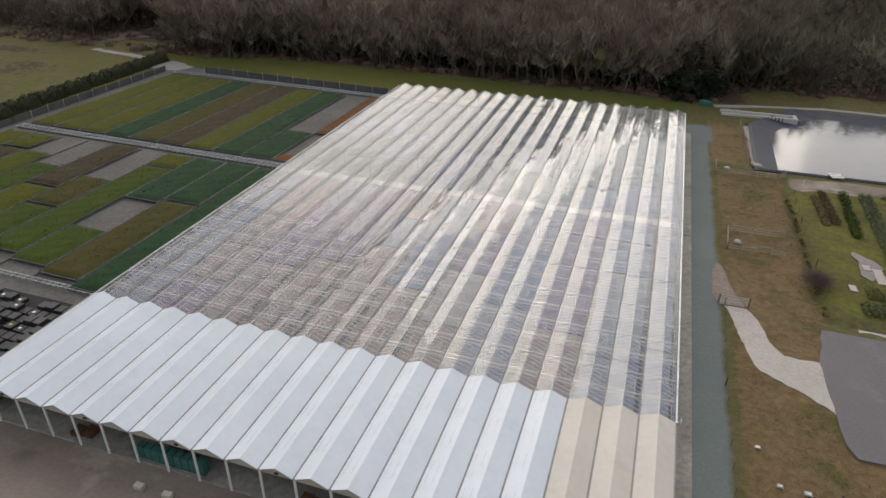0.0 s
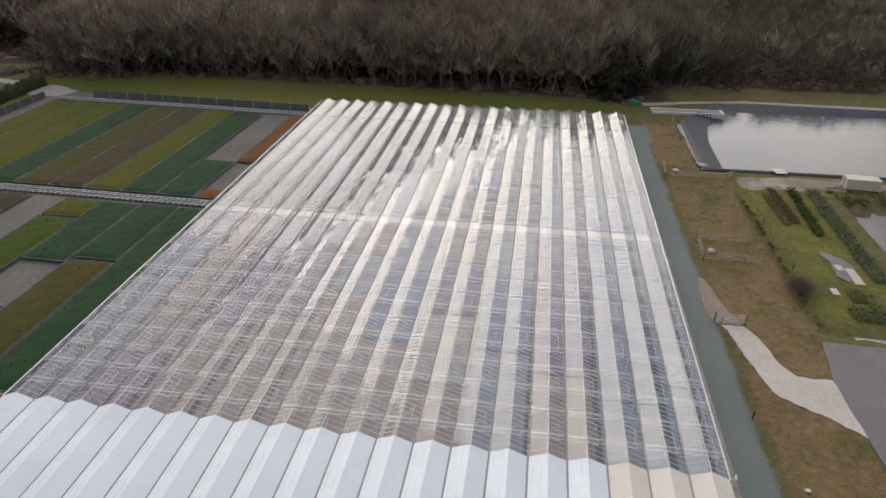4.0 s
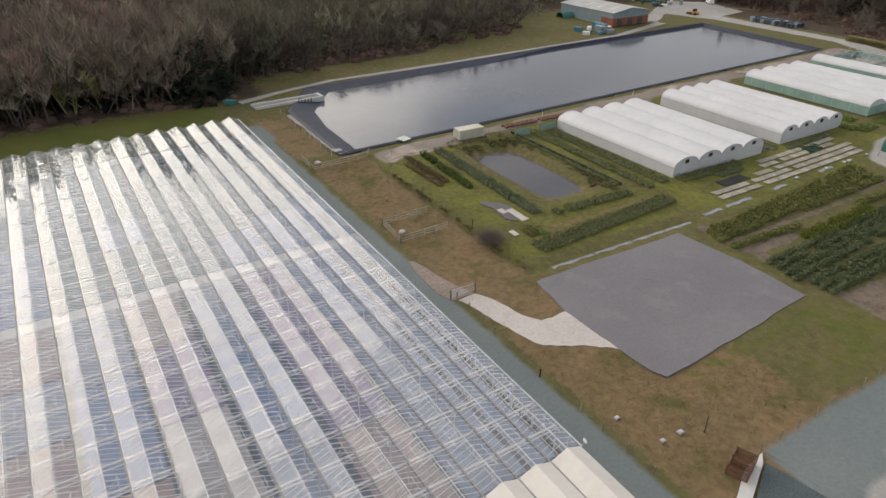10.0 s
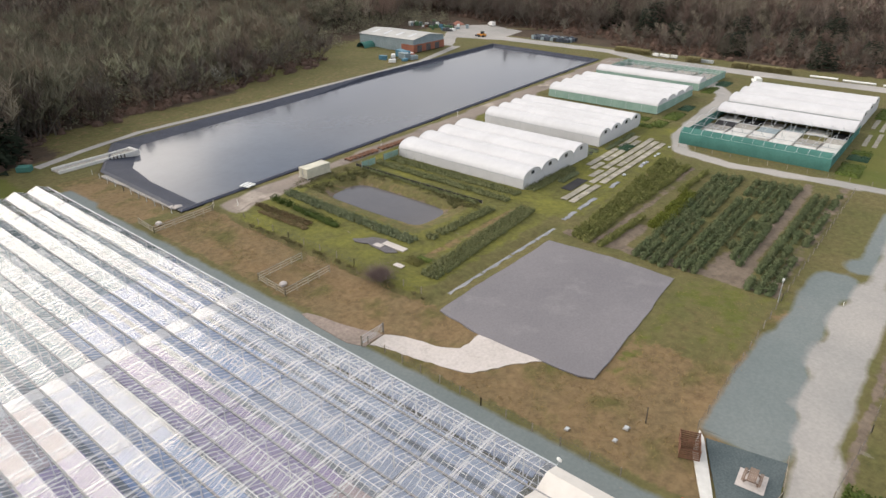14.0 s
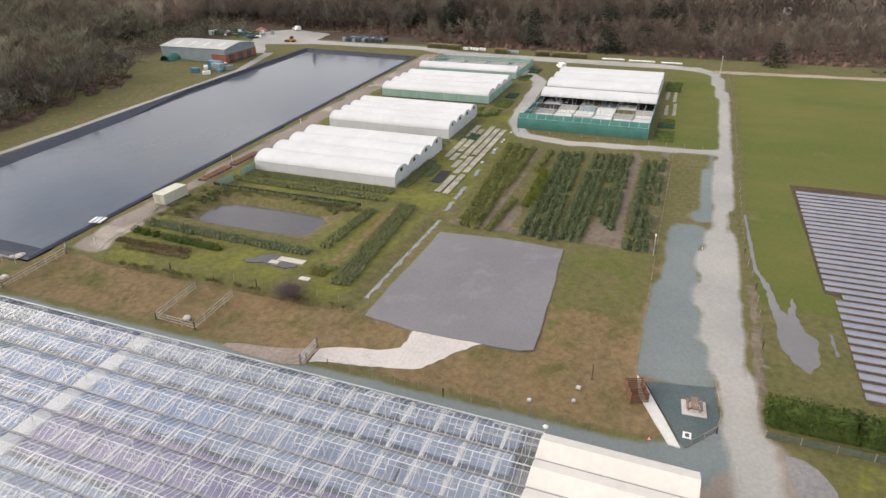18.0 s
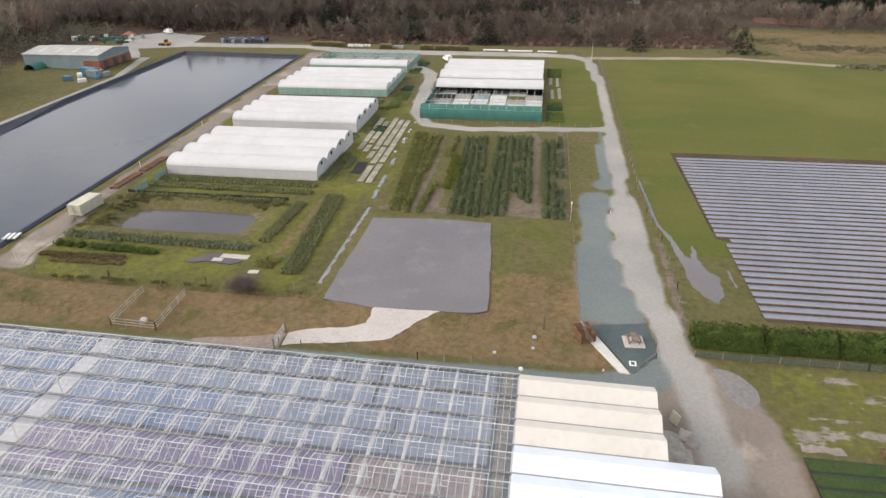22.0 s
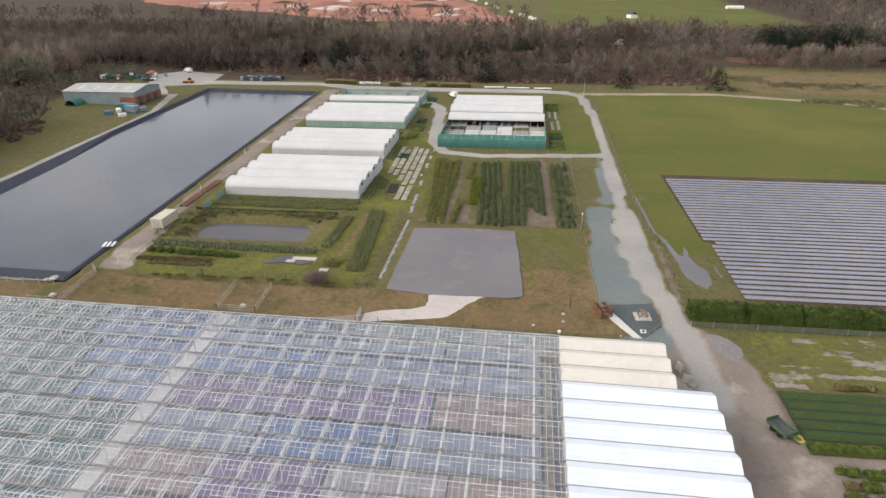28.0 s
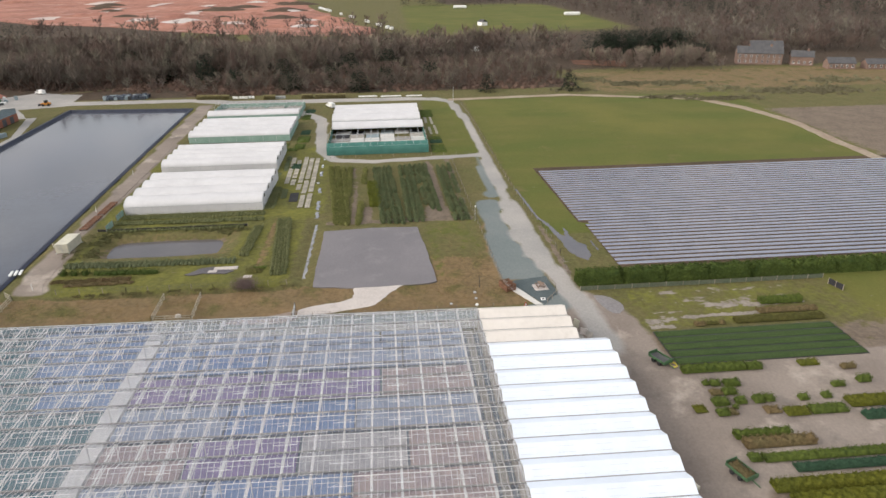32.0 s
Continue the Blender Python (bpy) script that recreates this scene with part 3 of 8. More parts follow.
    col = mix(ragged(sc.outputs[2], rng(streak.outputs[0], 0.3, 0.7, -0.5, 0.5), 0.44, 0.60), col, mix(rng(noise_at(0.45, 5), 0.36, 0.64), (0.30, 0.265, 0.235), (0.215, 0.185, 0.16)))
    hard = sb.outputs[2]
    for other in (sc.outputs[0], sc.outputs[1], sc.outputs[2]):
        h = N("ShaderNodeMath")
        h.operation = "MAXIMUM"
        L(hard, h.inputs[0]), L(other, h.inputs[1])
        hard = h.outputs[0]
    even = N("ShaderNodeMath")   # mown or grazed turf is smooth as well
    even.operation, even.inputs[1].default_value = "MULTIPLY", 0.8
    L(sa.outputs[1], even.inputs[0])
    top = N("ShaderNodeMath")
    top.operation = "MAXIMUM"
    L(hard, top.inputs[0]), L(even.outputs[0], top.inputs[1])
    hard = top.outputs[0]
    v = N("ShaderNodeVectorMath")
    v.operation = "SCALE"
    grain = mix(hard, rng(fine, 0.3, 0.7, 0.64, 1.20), rng(noise_at(2.6, 5), 0.3, 0.7, 0.9, 1.1))
    L(col, v.inputs[0]), L(grain, v.inputs["Scale"])
    L(v.outputs[0], b.inputs["Base Color"])
    bp = N("ShaderNodeBump")
    bp.inputs["Distance"].default_value = 0.35
    L(rng(hard, 0.2, 0.8, 0.6, 0.12), bp.inputs["Strength"])
    L(fine, bp.inputs["Height"]), L(bp.outputs[0], b.inputs["Normal"])
    return m


def box_zone(x, y, x0, x1, y0, y1, soft=1.5):
    return smooth(x0 - soft, x0 + soft, x) * (1 - smooth(x1 - soft, x1 + soft, x)) * smooth(y0 - soft, y0 + soft, y) * (1 - smooth(y1 - soft, y1 + soft, y))


M_ground, ZONES = ground_mat(), {}
FRONT_TRACK = [(20, 30.8), (12, 32.0), (4, 32.2), (-10, 31.6), (-70, 31.4), (-70, 28.4), (-10, 28.6), (4, 28.6), (14, 30.0)]
CORNER = [(17.4, 31.4), (7.6, 36.9), (7.6, 40), (12.6, 40), (14, 37.6), (19, 34.4)]


def build_ground():
    def axis(a, b, step, lo, hi):
        mid = list(np.arange(a, b, step))
        out, s, v = [], step, b
        while v < hi:
            out.append(v)
            s *= 1.22
            v += s
        out.append(hi)
        left, s, v = [], step, a
        while v > lo:
            s *= 1.22
            v -= s
            left.append(max(v, lo))
        return np.array(left[::-1] + mid + out)

    xs, ys = axis(-75, 208, 1.1, -3500, 4200), axis(-30, 190, 1.1, -3500, 4200)
    X, Y = np.meshgrid(xs, ys, indexing="ij")
    Z = land(X, Y)
    rough = np.maximum.reduce([box_zone(X, Y, 14, 25, 40, 131), box_zone(X, Y, 14, 53, 40, 56), box_zone(X, Y, 13, 23, 134, 163), box_zone(X, Y, 74, 78, -40, 31, 3) * 0.6,
                               box_zone(X, Y, 200, 262, -260, -30, 8) * 0.62])
    rough = np.maximum.reduce([rough, box_zone(X, Y, 20, 150, 181, 202, 2) * 0.36, box_zone(X, Y, 34, 66, 87.4, 89.4, 1.0) * 0.8, box_zone(X, Y, 39.5, 56.5, 94.5, 124.5, 1.5) * 0.42, box_zone(X, Y, 60.6, 62.6, 96, 126, 0.8) * 0.6])
    rough = rough * (1 - 0.75 * box_zone(X, Y, 34, 56, 43, 58, 3))
    lush = np.maximum.reduce([box_zone(X, Y, 44, 195, -85, 30, 2), box_zone(X, Y, -140, 8, 152, 176, 2), box_zone(X, Y, -70, 60, -200, -14, 4), box_zone(X, Y, 110, 200, 34, 48, 2), box_zone(X, Y, 38, 55, 43.6, 50, 2.5) * 0.5, box_zone(X, Y, 46, 55, 45, 56, 2) * 0.55, box_zone(X, Y, 26, 50, 52.6, 55.2, 0.8) * 0.5,
                              box_zone(X, Y, -190, -140, 90, 160, 4) * 0.48, box_zone(X, Y, 470, 800, -150, 38, 12)])
    wood = np.maximum.reduce([box_zone(X, Y, -178, -152, 128, 146, 5) * 0.6, box_zone(X, Y, -210, -170, 150, 158, 3) * 0.7, box_zone(X, Y, -150, -141, 150, 156, 3) * 0.6, smooth(176, 182, Y) * (1 - smooth(18, 26, X)) * smooth(-420, -400, X), smooth(196, 202, Y) * (1 - smooth(140, 160, X)) * smooth(10, 20, X) * (1 - 0.8 * box_zone(X, Y, 80, 170, 185, 240, 6)),
                              smooth(214, 222, X) * (1 - smooth(455, 475, X)) * smooth(-28, -18, Y), smooth(228, 236, Y) * smooth(120, 140, X) * 0.9, smooth(262, 275, X) * (1 - smooth(2200, 2400, X)) * (1 - smooth(-30, -10, Y)) * (1 - box_zone(X, Y, 470, 800, -150, 38, 12)), smooth(300, 320, X) * (1 - smooth(440, 460, X)) * (1 - smooth(-20, 10, Y))])
    sand = np.maximum.reduce([box_zone(X, Y, 8.4, 12.2, -5.2, 12, 1.2), box_zone(X, Y, 10.6, 12.6, 11, 20.5, 1.0) * 0.85, box_zone(X, Y, 3.6, 9.5, 14, 23.6, 1.4) * 0.72, box_zone(X, Y, 12.6, 16.4, -6, 22, 1.2) * 0.55]) * 0.56
    moss = np.maximum.reduce([box_zone(X, Y, 26, 68, 82, 126, 2) * (1 - 0.75 * box_zone(X, Y, 34, 66, 87.4, 89.4, 1.0)) * (1 - 0.7 * box_zone(X, Y, 39.5, 56.5, 94.5, 124.5, 1.5)), box_zone(X, Y, 60, 130, 78, 132, 3) * 0.75, box_zone(X, Y, 3, 18, -16, 25, 3) * 0.55, box_zone(X, Y, 54, 60, 42, 78, 1.5) * 0.4])
    soil = np.maximum.reduce([box_zone(X, Y, 24, 50, 29.7, 31.0, 0.7) * 0.8, box_zone(X, Y - (X - 56) * 0.02, 55.5, 102, 70.6, 71.6, 0.6), box_zone(X, Y - (X - 56) * 0.026, 55.5, 106, 49.0, 50.8, 0.7), box_zone(X, Y, 55.5, 66, 51.0, 54.6, 0.8), box_zone(X, Y, 55.5, 67, 67.0, 69.4, 0.8), box_zone(X, Y, 55.5, 58, 44, 77, 0.8), box_zone(X, Y, 55.5, 108, 44, 46.4, 0.8) * 0.6, box_zone(X, Y, 38, 55, 96, 124, 3) * (pond_depth(X, Y) < -0.8) * 0.5, box_zone(X, Y, 60, 160, -330, -84, 2) * (X > 95),
                              box_zone(X, Y, -40, 3, -22, 29, 3) * 0.7])
    dig = np.where(in_poly(RES_RIM, X, Y), -6.0, 0.0) + pond_depth(X, Y)
    ditch = np.maximum(box_zone(X, Y, 26.0, 58, 78.8, 80.0, 0.7), box_zone(X, Y, 24.6, 26.0, 79.5, 122, 0.7))
    Z = Z + dig - 0.7 * ditch
    def spread(*polys):
        """Where the given surfaces lie, washed out over a metre or two at the edge."""
        k = np.maximum.reduce([in_poly(p, X, Y).astype(float) for p in polys])
        for _ in range(2):
            k = np.pad(k, 1, mode="edge")
            k = (k[:-2, 1:-1] + k[2:, 1:-1] + k[1:-1, :-2] + k[1:-1, 2:] + 2 * k[1:-1, 1:-1]) / 6
        return np.clip(k * 1.25, 0, 1) * (np.abs(X - 66) < 141)

    tuss = np.array([[noise.noise((x * 0.35, y * 0.35, 0)) for y in ys] for x in xs])
    Z = Z + 0.18 * (tuss - 0.7) * np.clip(rough + 0.5 * moss, 0, 1) * (np.abs(X) < 140) * (1 - np.clip(1.6 * spread(ROAD, LOOP_ROAD, FRONT_TRACK, CAR_PARK, SERVICE_PATH, CORNER, STONE_PATH, YARD, YARD_EAST), 0, 1))
    nx, ny = len(xs), len(ys)
    idx = np.arange(nx * ny).reshape(nx, ny)
    quads = np.stack([idx[:-1, :-1], idx[1:, :-1], idx[1:, 1:], idx[:-1, 1:]], -1).reshape(-1, 4)
    me = soup("ground", np.stack([X, Y, Z], -1).reshape(-1, 3), M_ground, quads, flat=False)
    for name, chans in (("zone_a", (rough, lush, wood)), ("zone_b", (moss, soil, spread(inset(ROAD, 0.4), LOOP_ROAD) + 0.5 * spread(FRONT_TRACK))), ("zone_c", (spread(CAR_PARK, SERVICE_PATH, CORNER, [(71, 35.8), (71, 38.4), (88, 37.6), (111, 36.6), (111, 35.0)]), spread(YARD, YARD_EAST, RES_TRACK), sand))):
        ZONES[name] = np.stack(chans, -1)
        at = me.color_attributes.new(name, "FLOAT_COLOR", "POINT")
        at.data.foreach_set("color", np.stack([c.ravel() for c in chans] + [np.ones(nx * ny)], -1).astype(np.float32).ravel())
    ZONES["x"], ZONES["y"] = xs, ys
    solo("ground", me, None, "rough winter grass, mossy ground and leaf litter round the nursery", "ground", kind="structure")


build_ground()


def shrink(poly, d=0.55):
    """The outline drawn in a little, so that its edge thins out over the ground."""
    return inset(poly, d)


def ragged_poly(pts, step=2.0, amp=0.35, seed=0):
    """A plan outline with an uneven edge."""
    r = random.Random(seed)
    out = []
    for (ax, ay), (bx, by) in zip(pts, pts[1:] + pts[:1]):
        d = math.hypot(bx - ax, by - ay)
        n = max(1, int(d / step))
        nx, ny = -(by - ay) / max(d, 1e-6), (bx - ax) / max(d, 1e-6)
        for k in range(n):
            o = r.uniform(-amp, amp) if k else 0
            out.append((ax + (bx - ax) * k / n + nx * o, ay + (by - ay) * k / n + ny * o))
    return out


def sheet(name, pts, mat, label, category, up=0.03, step=2.0, amp=0.3, seed=1, cell=2.5):
    """A ground surface that follows the land, as a thin plate with an uneven edge."""
    poly = ragged_poly(pts, step, amp, seed)
    bm = bmesh.new()
    vs = [bm.verts.new((x, y, 0)) for x, y in poly]
    bm.faces.new(vs)
    x0, x1 = min(p[0] for p in poly), max(p[0] for p in poly)
    y0, y1 = min(p[1] for p in poly), max(p[1] for p in poly)
    for a, b, no in ((x0, x1, (1, 0, 0)), (y0, y1, (0, 1, 0))):
        n = min(40, int((b - a) / cell))
        for k in range(1, n):
            c = a + (b - a) * k / n
            bmesh.ops.bisect_plane(bm, geom=bm.verts[:] + bm.edges[:] + bm.faces[:], plane_co=(c, 0, 0) if no[0] else (0, c, 0), plane_no=no)
    bmesh.ops.triangulate(bm, faces=bm.faces[:])
    bmesh.ops.recalc_face_normals(bm, faces=bm.faces[:])
    if sum(f.normal.z for f in bm.faces) < 0:
        bmesh.ops.reverse_faces(bm, faces=bm.faces[:])
    res = bmesh.ops.extrude_face_region(bm, geom=bm.faces[:])
    low = {v for v in bm.verts} - {g for g in res["geom"] if isinstance(g, bmesh.types.BMVert)}
    for v in bm.verts:
        v.co.z = gz(v.co.x, v.co.y) + (up - 0.25 if v in low else up)
    me = bpy.data.meshes.new(name)
    bm.to_mesh(me)
    bm.free()
    me.materials.append(mat)
    if mat is M_ground:   # the same stains as the land around, so that the edge is lost in them
        co = np.array([v.co[:2] for v in me.vertices])
        i = np.clip(np.searchsorted(ZONES["x"], co[:, 0]) - 1, 0, len(ZONES["x"]) - 2)
        j = np.clip(np.searchsorted(ZONES["y"], co[:, 1]) - 1, 0, len(ZONES["y"]) - 2)
        u = ((co[:, 0] - ZONES["x"][i]) / (ZONES["x"][i + 1] - ZONES["x"][i]))[:, None]
        w = ((co[:, 1] - ZONES["y"][j]) / (ZONES["y"][j + 1] - ZONES["y"][j]))[:, None]
        for zone in ("zone_a", "zone_b", "zone_c"):
            z = ZONES[zone]
            val = z[i, j] * (1 - u) * (1 - w) + z[i + 1, j] * u * (1 - w) + z[i, j + 1] * (1 - u) * w + z[i + 1, j + 1] * u * w
            at = me.color_attributes.new(zone, "FLOAT_COLOR", "POINT")
            at.data.foreach_set("color", np.concatenate([val, np.ones((len(val), 1))], 1).astype(np.float32).ravel())
    return solo(name, me, None, label, category, kind="structure")


sheet("yard", shrink(YARD), M_ground,
      "wet brown gravel yard in front of the glasshouse", "yard", 0.012, 2, 0.1)
sheet("yard_east", shrink(YARD_EAST), M_ground, "brown puddled gravel between the potted plant blocks", "yard", 0.012, 2, 0.1, 3)
sheet("service_path", shrink(SERVICE_PATH), M_ground, "green algae-stained gravel path beside the glasshouse", "path", 0.012, 2, 0.05)
sheet("glasshouse_plinth", [(7.3, 37), (7.3, 150.2), (9.2, 150.2), (9.2, 37)], M_concrete, "grey concrete strip along the glasshouse wall", "kerb", 0.08, amp=0.02)
sheet("stone_pad", [(51.7, 77.2), (52.6, 67.2), (52.0, 57.0), (39.0, 55.9), (26.7, 55.1), (24.2, 55.0), (23.5, 56.6), (23.3, 61.0), (23.1, 70.0), (24.4, 77.1), (31, 77.3), (40.3, 77.1)], M_pad, "square grey pad of compacted road planings", "hardstanding", 0.06, 1.5, 0.12, 4)
sheet("stone_path", STONE_PATH, M_path, "pale crushed stone path leading to the pad", "path", 0.03, 0.7, 0.14, 5)
sheet("gate_apron", [(12.6, 90.3), (13.2, 89.9), (14.3, 84.0), (15.5, 80.0), (15.8, 78.9), (12.6, 78.8), (11.8, 81.0), (11.9, 85.5), (12.3, 89.0)], surf("wet_brown_stone", (0.27, 0.22, 0.19), (0.22, 0.18, 0.155), 0.2, 2, 0.8, 0.3), "wet brown stone apron before the field gate", "path", 0.045, 1.5, 0.2, 6)
sheet("limestone_road", shrink(ROAD), M_ground,
      "pale limestone track with worn wheel lines", "road", 0.012, 2, 0.1, 7, 1.2)
sheet("car_park", shrink(CAR_PARK), M_ground, "green-grey algae-stained gravel parking strip", "car park", 0.012, 2, 0.1, 8)
sheet("patio", [(22.6, 42.2), (24.0, 35.1), (18.8, 34.6), (16.8, 35.0), (13.4, 37.7), (14.8, 38.5)], surf("dark_slate_chips", (0.095, 0.115, 0.12), (0.075, 0.095, 0.10), 0.3, 5, 0.85, 0.3), "dark slate-chip picnic corner", "patio", 0.05, 2, 0.04, 9)
sheet("loop_road", LOOP_ROAD, M_road, "pale stone track curving round the netted tunnels", "road", 0.04, 2.5, 0.12, 10)
sheet("far_road", [(199, 211), (206, 193), (206.2, 144), (198.5, 128), (197, 92), (196.5, 50), (193, 36), (200, 40), (204, 52), (205, 92), (206.5, 127), (213, 143), (214.5, 196), (232, 199), (239, 222), (222, 232), (180, 206), (182, 200)], M_road, "wide pale stone track and turning yard by the wood", "road", 0.05, 3, 0.3, 11)
sheet("reservoir_track", shrink(RES_TRACK), M_ground, "grey stone service strip beside the reservoir", "path", 0.012, 2, 0.1, 12)
sheet("north_track", [(14.6, 177), (27, 181), (41, 184.6), (75, 185.6), (120, 188.2), (150, 190), (182, 200), (183, 196.5), (152, 188), (120, 186.6), (75, 183.6), (41, 182.6), (27.5, 179.2), (15, 174.6)], M_road, "narrow grey track along the reservoir bank", "path", 0.05, 3, 0.2, 13)
sheet("wood_track", [(236, 210), (260, 166), (282, 117), (303, 29), (300, 28), (279, 117), (257, 165), (233, 209)], surf("grassy_ride", (0.11, 0.10, 0.05), (0.13, 0.11, 0.06), 0.1, 1, 0.95, 0.2), "grassy ride through the wood", "path", 0.08, 4, 0.4, 14)
sheet("bracken_strip", [(307, -46), (299, -78), (274, -69), (288, -45)], surf("dead_bracken", (0.16, 0.085, 0.055), (0.12, 0.068, 0.048), 0.1, 1, 0.95, 0.4), "strip of red-brown dead bracken at the wood's edge", "bracken", 0.12, 3, 1.0, 71)
sheet("field_track", [(193.3, 36.5), (196.9, -16), (180.5, -64.8), (161.7, -74.2), (137.8, -79.8), (85.5, -77.7), (85.5, -81.1), (137.8, -83.7), (163.8, -78.3), (184.6, -67.8), (200.9, -16), (197.9, 36)], surf("pale_earth_track", (0.32, 0.27, 0.21), (0.27, 0.21, 0.16), 0.1, 1, 0.95, 0.2), "pale earth track round the grass field", "path", 0.06, 4, 0.4, 15)
sheet("bed_concrete", [(-131, 41), (-131, 156), (-57.6, 156), (-57.6, 33.4), (-70, 36)], surf("bed_yard_concrete", (0.155, 0.148, 0.142), (0.12, 0.115, 0.112), 0.1, 1.5, 0.9, 0.2), "grey concrete floor under the rolling plant benches", "floor", 0.03, 4, 0.1, 16)
sheet("quarry", [(470, 70), (480, 130), (505, 190), (530, 230), (565, 280), (610, 345), (645, 415), (760, 545), (1000, 700), (1500, 760), (1600, 320), (961, 178), (783, 143), (632, 103), (520, 68)], M_redearth, "red earth and pale stone of a far quarry", "quarry", 0.3, 20, 5, 17)
M_lime_waste = surf("pale_quarry_waste", (0.55, 0.47, 0.43), (0.44, 0.36, 0.33), 0.02, 0.2, 0.95, 0.2)
for k, (x, y, a, b) in enumerate(((1052, 492, 60, 20), (848, 405, 45, 9), (672, 312, 26, 16), (612, 206, 16, 14), (765, 282, 26, 10), (960, 380, 60, 9), (900, 300, 40, 10), (720, 430, 22, 18))):
    sheet("quarry_floor", [(x - a, y - b), (x - a * 0.2, y - b * 0.6), (x + a, y - b * 0.3), (x + a * 0.7, y + b), (x - a * 0.6, y + b * 0.8)], M_lime_waste, "pale stone floor in the far quarry", "quarry floor", 0.7, 9, 3, 150 + k, 20)
sheet("puddle", [(51.8, 29.2), (51.0, 28.2), (43.6, 27.2), (42.6, 26.4), (47.4, 25.7), (47.2, 25.4), (42.3, 25.4), (39.1, 24.9), (37.7, 23.6), (32.3, 24.0), (30.0, 25.2), (31.8, 26.8), (34.9, 27.9), (41.3, 28.2), (47.9, 28.6)], M_puddle, "shallow muddy puddle in the grass", "puddle", 0.035, 0.6, 0.2, 18)
sheet("puddle", [(76, 30.6), (70.6, 30.4), (61.7, 30.2), (54.7, 30.0), (51.0, 28.9), (51.4, 28.5), (55.2, 29.5), (62, 29.7), (68.8, 29.9), (76.6, 30.2)], M_puddle, "thin strip of standing water along the fence", "puddle", 0.035, 0.8, 0.12, 21)
sheet("puddle", [(34.6, 22.0), (37, 22.2), (39.5, 22.2), (39.6, 21.8), (37, 21.85), (34.8, 21.7)], M_puddle, "narrow wheel rut holding water", "puddle", 0.035, 0.6, 0.12, 22)
M_gravel_patch = surf("pale_sandy_gravel", (0.265, 0.235, 0.205), (0.205, 0.18, 0.155), 0.35, 2, 0.85, 0.2, c3=(0.30, 0.265, 0.23), speck=0.2)
for k, (pts, amp) in enumerate((([(6.3, 17.0), (7.0, 16.6), (7.2, 11.0), (7.3, 4.0), (6.5, 3.8), (6.3, 9.0)], 0.2), ([(3.6, 23.2), (4.6, 23.0), (4.5, 19.4), (3.5, 19.2)], 0.2))):
    sheet("gravel_patch", pts, M_gravel_patch, "pale sandy gravel showing through thin moss", "gravel", 0.02, 0.5, amp, 140 + k, 1.2)
for k, (x0, x1, y0, y1) in enumerate(((-126, -58.5, 97.9, 100.7), (-126, -60, 148.2, 151.2))):
    sheet("track_mat", [(x0, y0), (x1, y0), (x1, y1), (x0, y1)], M_mat, "dark matting under the roller tracks", "ground cover", 0.036, 3, 0.05, 24 + k)
sheet("corner_gravel", [(-139, 151), (-128, 151.5), (-126, 157), (-133, 160), (-150, 163), (-168, 165), (-168, 162.5), (-150, 160), (-138, 157)], M_road, "pale gravel track at the corner of the beds", "track", 0.04, 2, 0.5, 27)
sheet("crate_mat", [(-74.6, 38), (-74.6, 50), (-58, 50), (-58, 38)], M_mat, "black matting under the crate stacks", "ground cover", 0.036, 3, 0.1, 23)
sheet("tunnel_mat", [(95.1, 93.4), (95.1, 126.3), (100.4, 126.3), (100.4, 93.4)], M_mat, "black weed matting between the tunnels", "ground cover", 0.045, 3, 0.05, 19)
sheet("yard_puddle", [(15.6, 28.8), (15.4, 27.2), (14.6, 26.2), (12.3, 25.0), (10.3, 25.2), (8.9, 26.4), (9.2, 27.4), (10.3, 28.0), (12.9, 28.6)], surf("wet_grey_mud", (0.205, 0.19, 0.19), (0.175, 0.16, 0.16), 0.3, 2, 0.35, 0.1), "wet grey mud where the track meets the yard", "ground", 0.03, 0.7, 0.12, 20)


# ---- reservoir ----
def build_reservoir():
    res = thing("reservoir", (0, 0, 0), "long rectangular irrigation reservoir with a black liner", "reservoir", kind="structure")
    toe = [(30.5, 135.7), (189.5, 142.9), (193.2, 187.2), (120.0, 184.0), (43.0, 171.5), (34.9, 161.4)]   # foot of the sloping banks
    rings = [(inset(RES_RIM, -0.7), 0.10), (RES_RIM, 0.30), (inset(RES_RIM, 0.4), 0.22), (toe, -1.75)]
    g = Geo()
    n = len(RES_RIM)
    for poly, z in rings:
        g.v.extend([(x, y, z) for x, y in poly])
    for r in range(len(rings) - 1):
        for k in range(n):
            a, b = r * n + k, r * n + (k + 1) % n
            g.f.append((a, b, b + n, a + n))
    g.f.append(tuple(range(3 * n, 4 * n)))
    part("liner", g, M_liner, res, "black rubber liner on the sloping banks")
    w = Geo().slab(inset(RES_RIM, 0.9), -0.75, -0.62)
    part("water", w, M_water, res, "still grey water reflecting the clouds")


build_reservoir()
pz = gz(*POND_C) - 1.35
ring = [(POND_C[0] + 0.4 + (POND_A[0] + 2.2) * math.copysign(abs(math.cos(a)) ** 0.45, math.cos(a)), POND_C[1] + (POND_A[1] + 2.0) * math.copysign(abs(math.sin(a)) ** 0.45, math.sin(a))) for a in np.linspace(0, 2 * math.pi, 48)[:-1]]
solo("pond", Geo().slab(ring, pz - 0.1, pz), M_pondwater, "small still pond with earth banks", "pond", kind="structure")

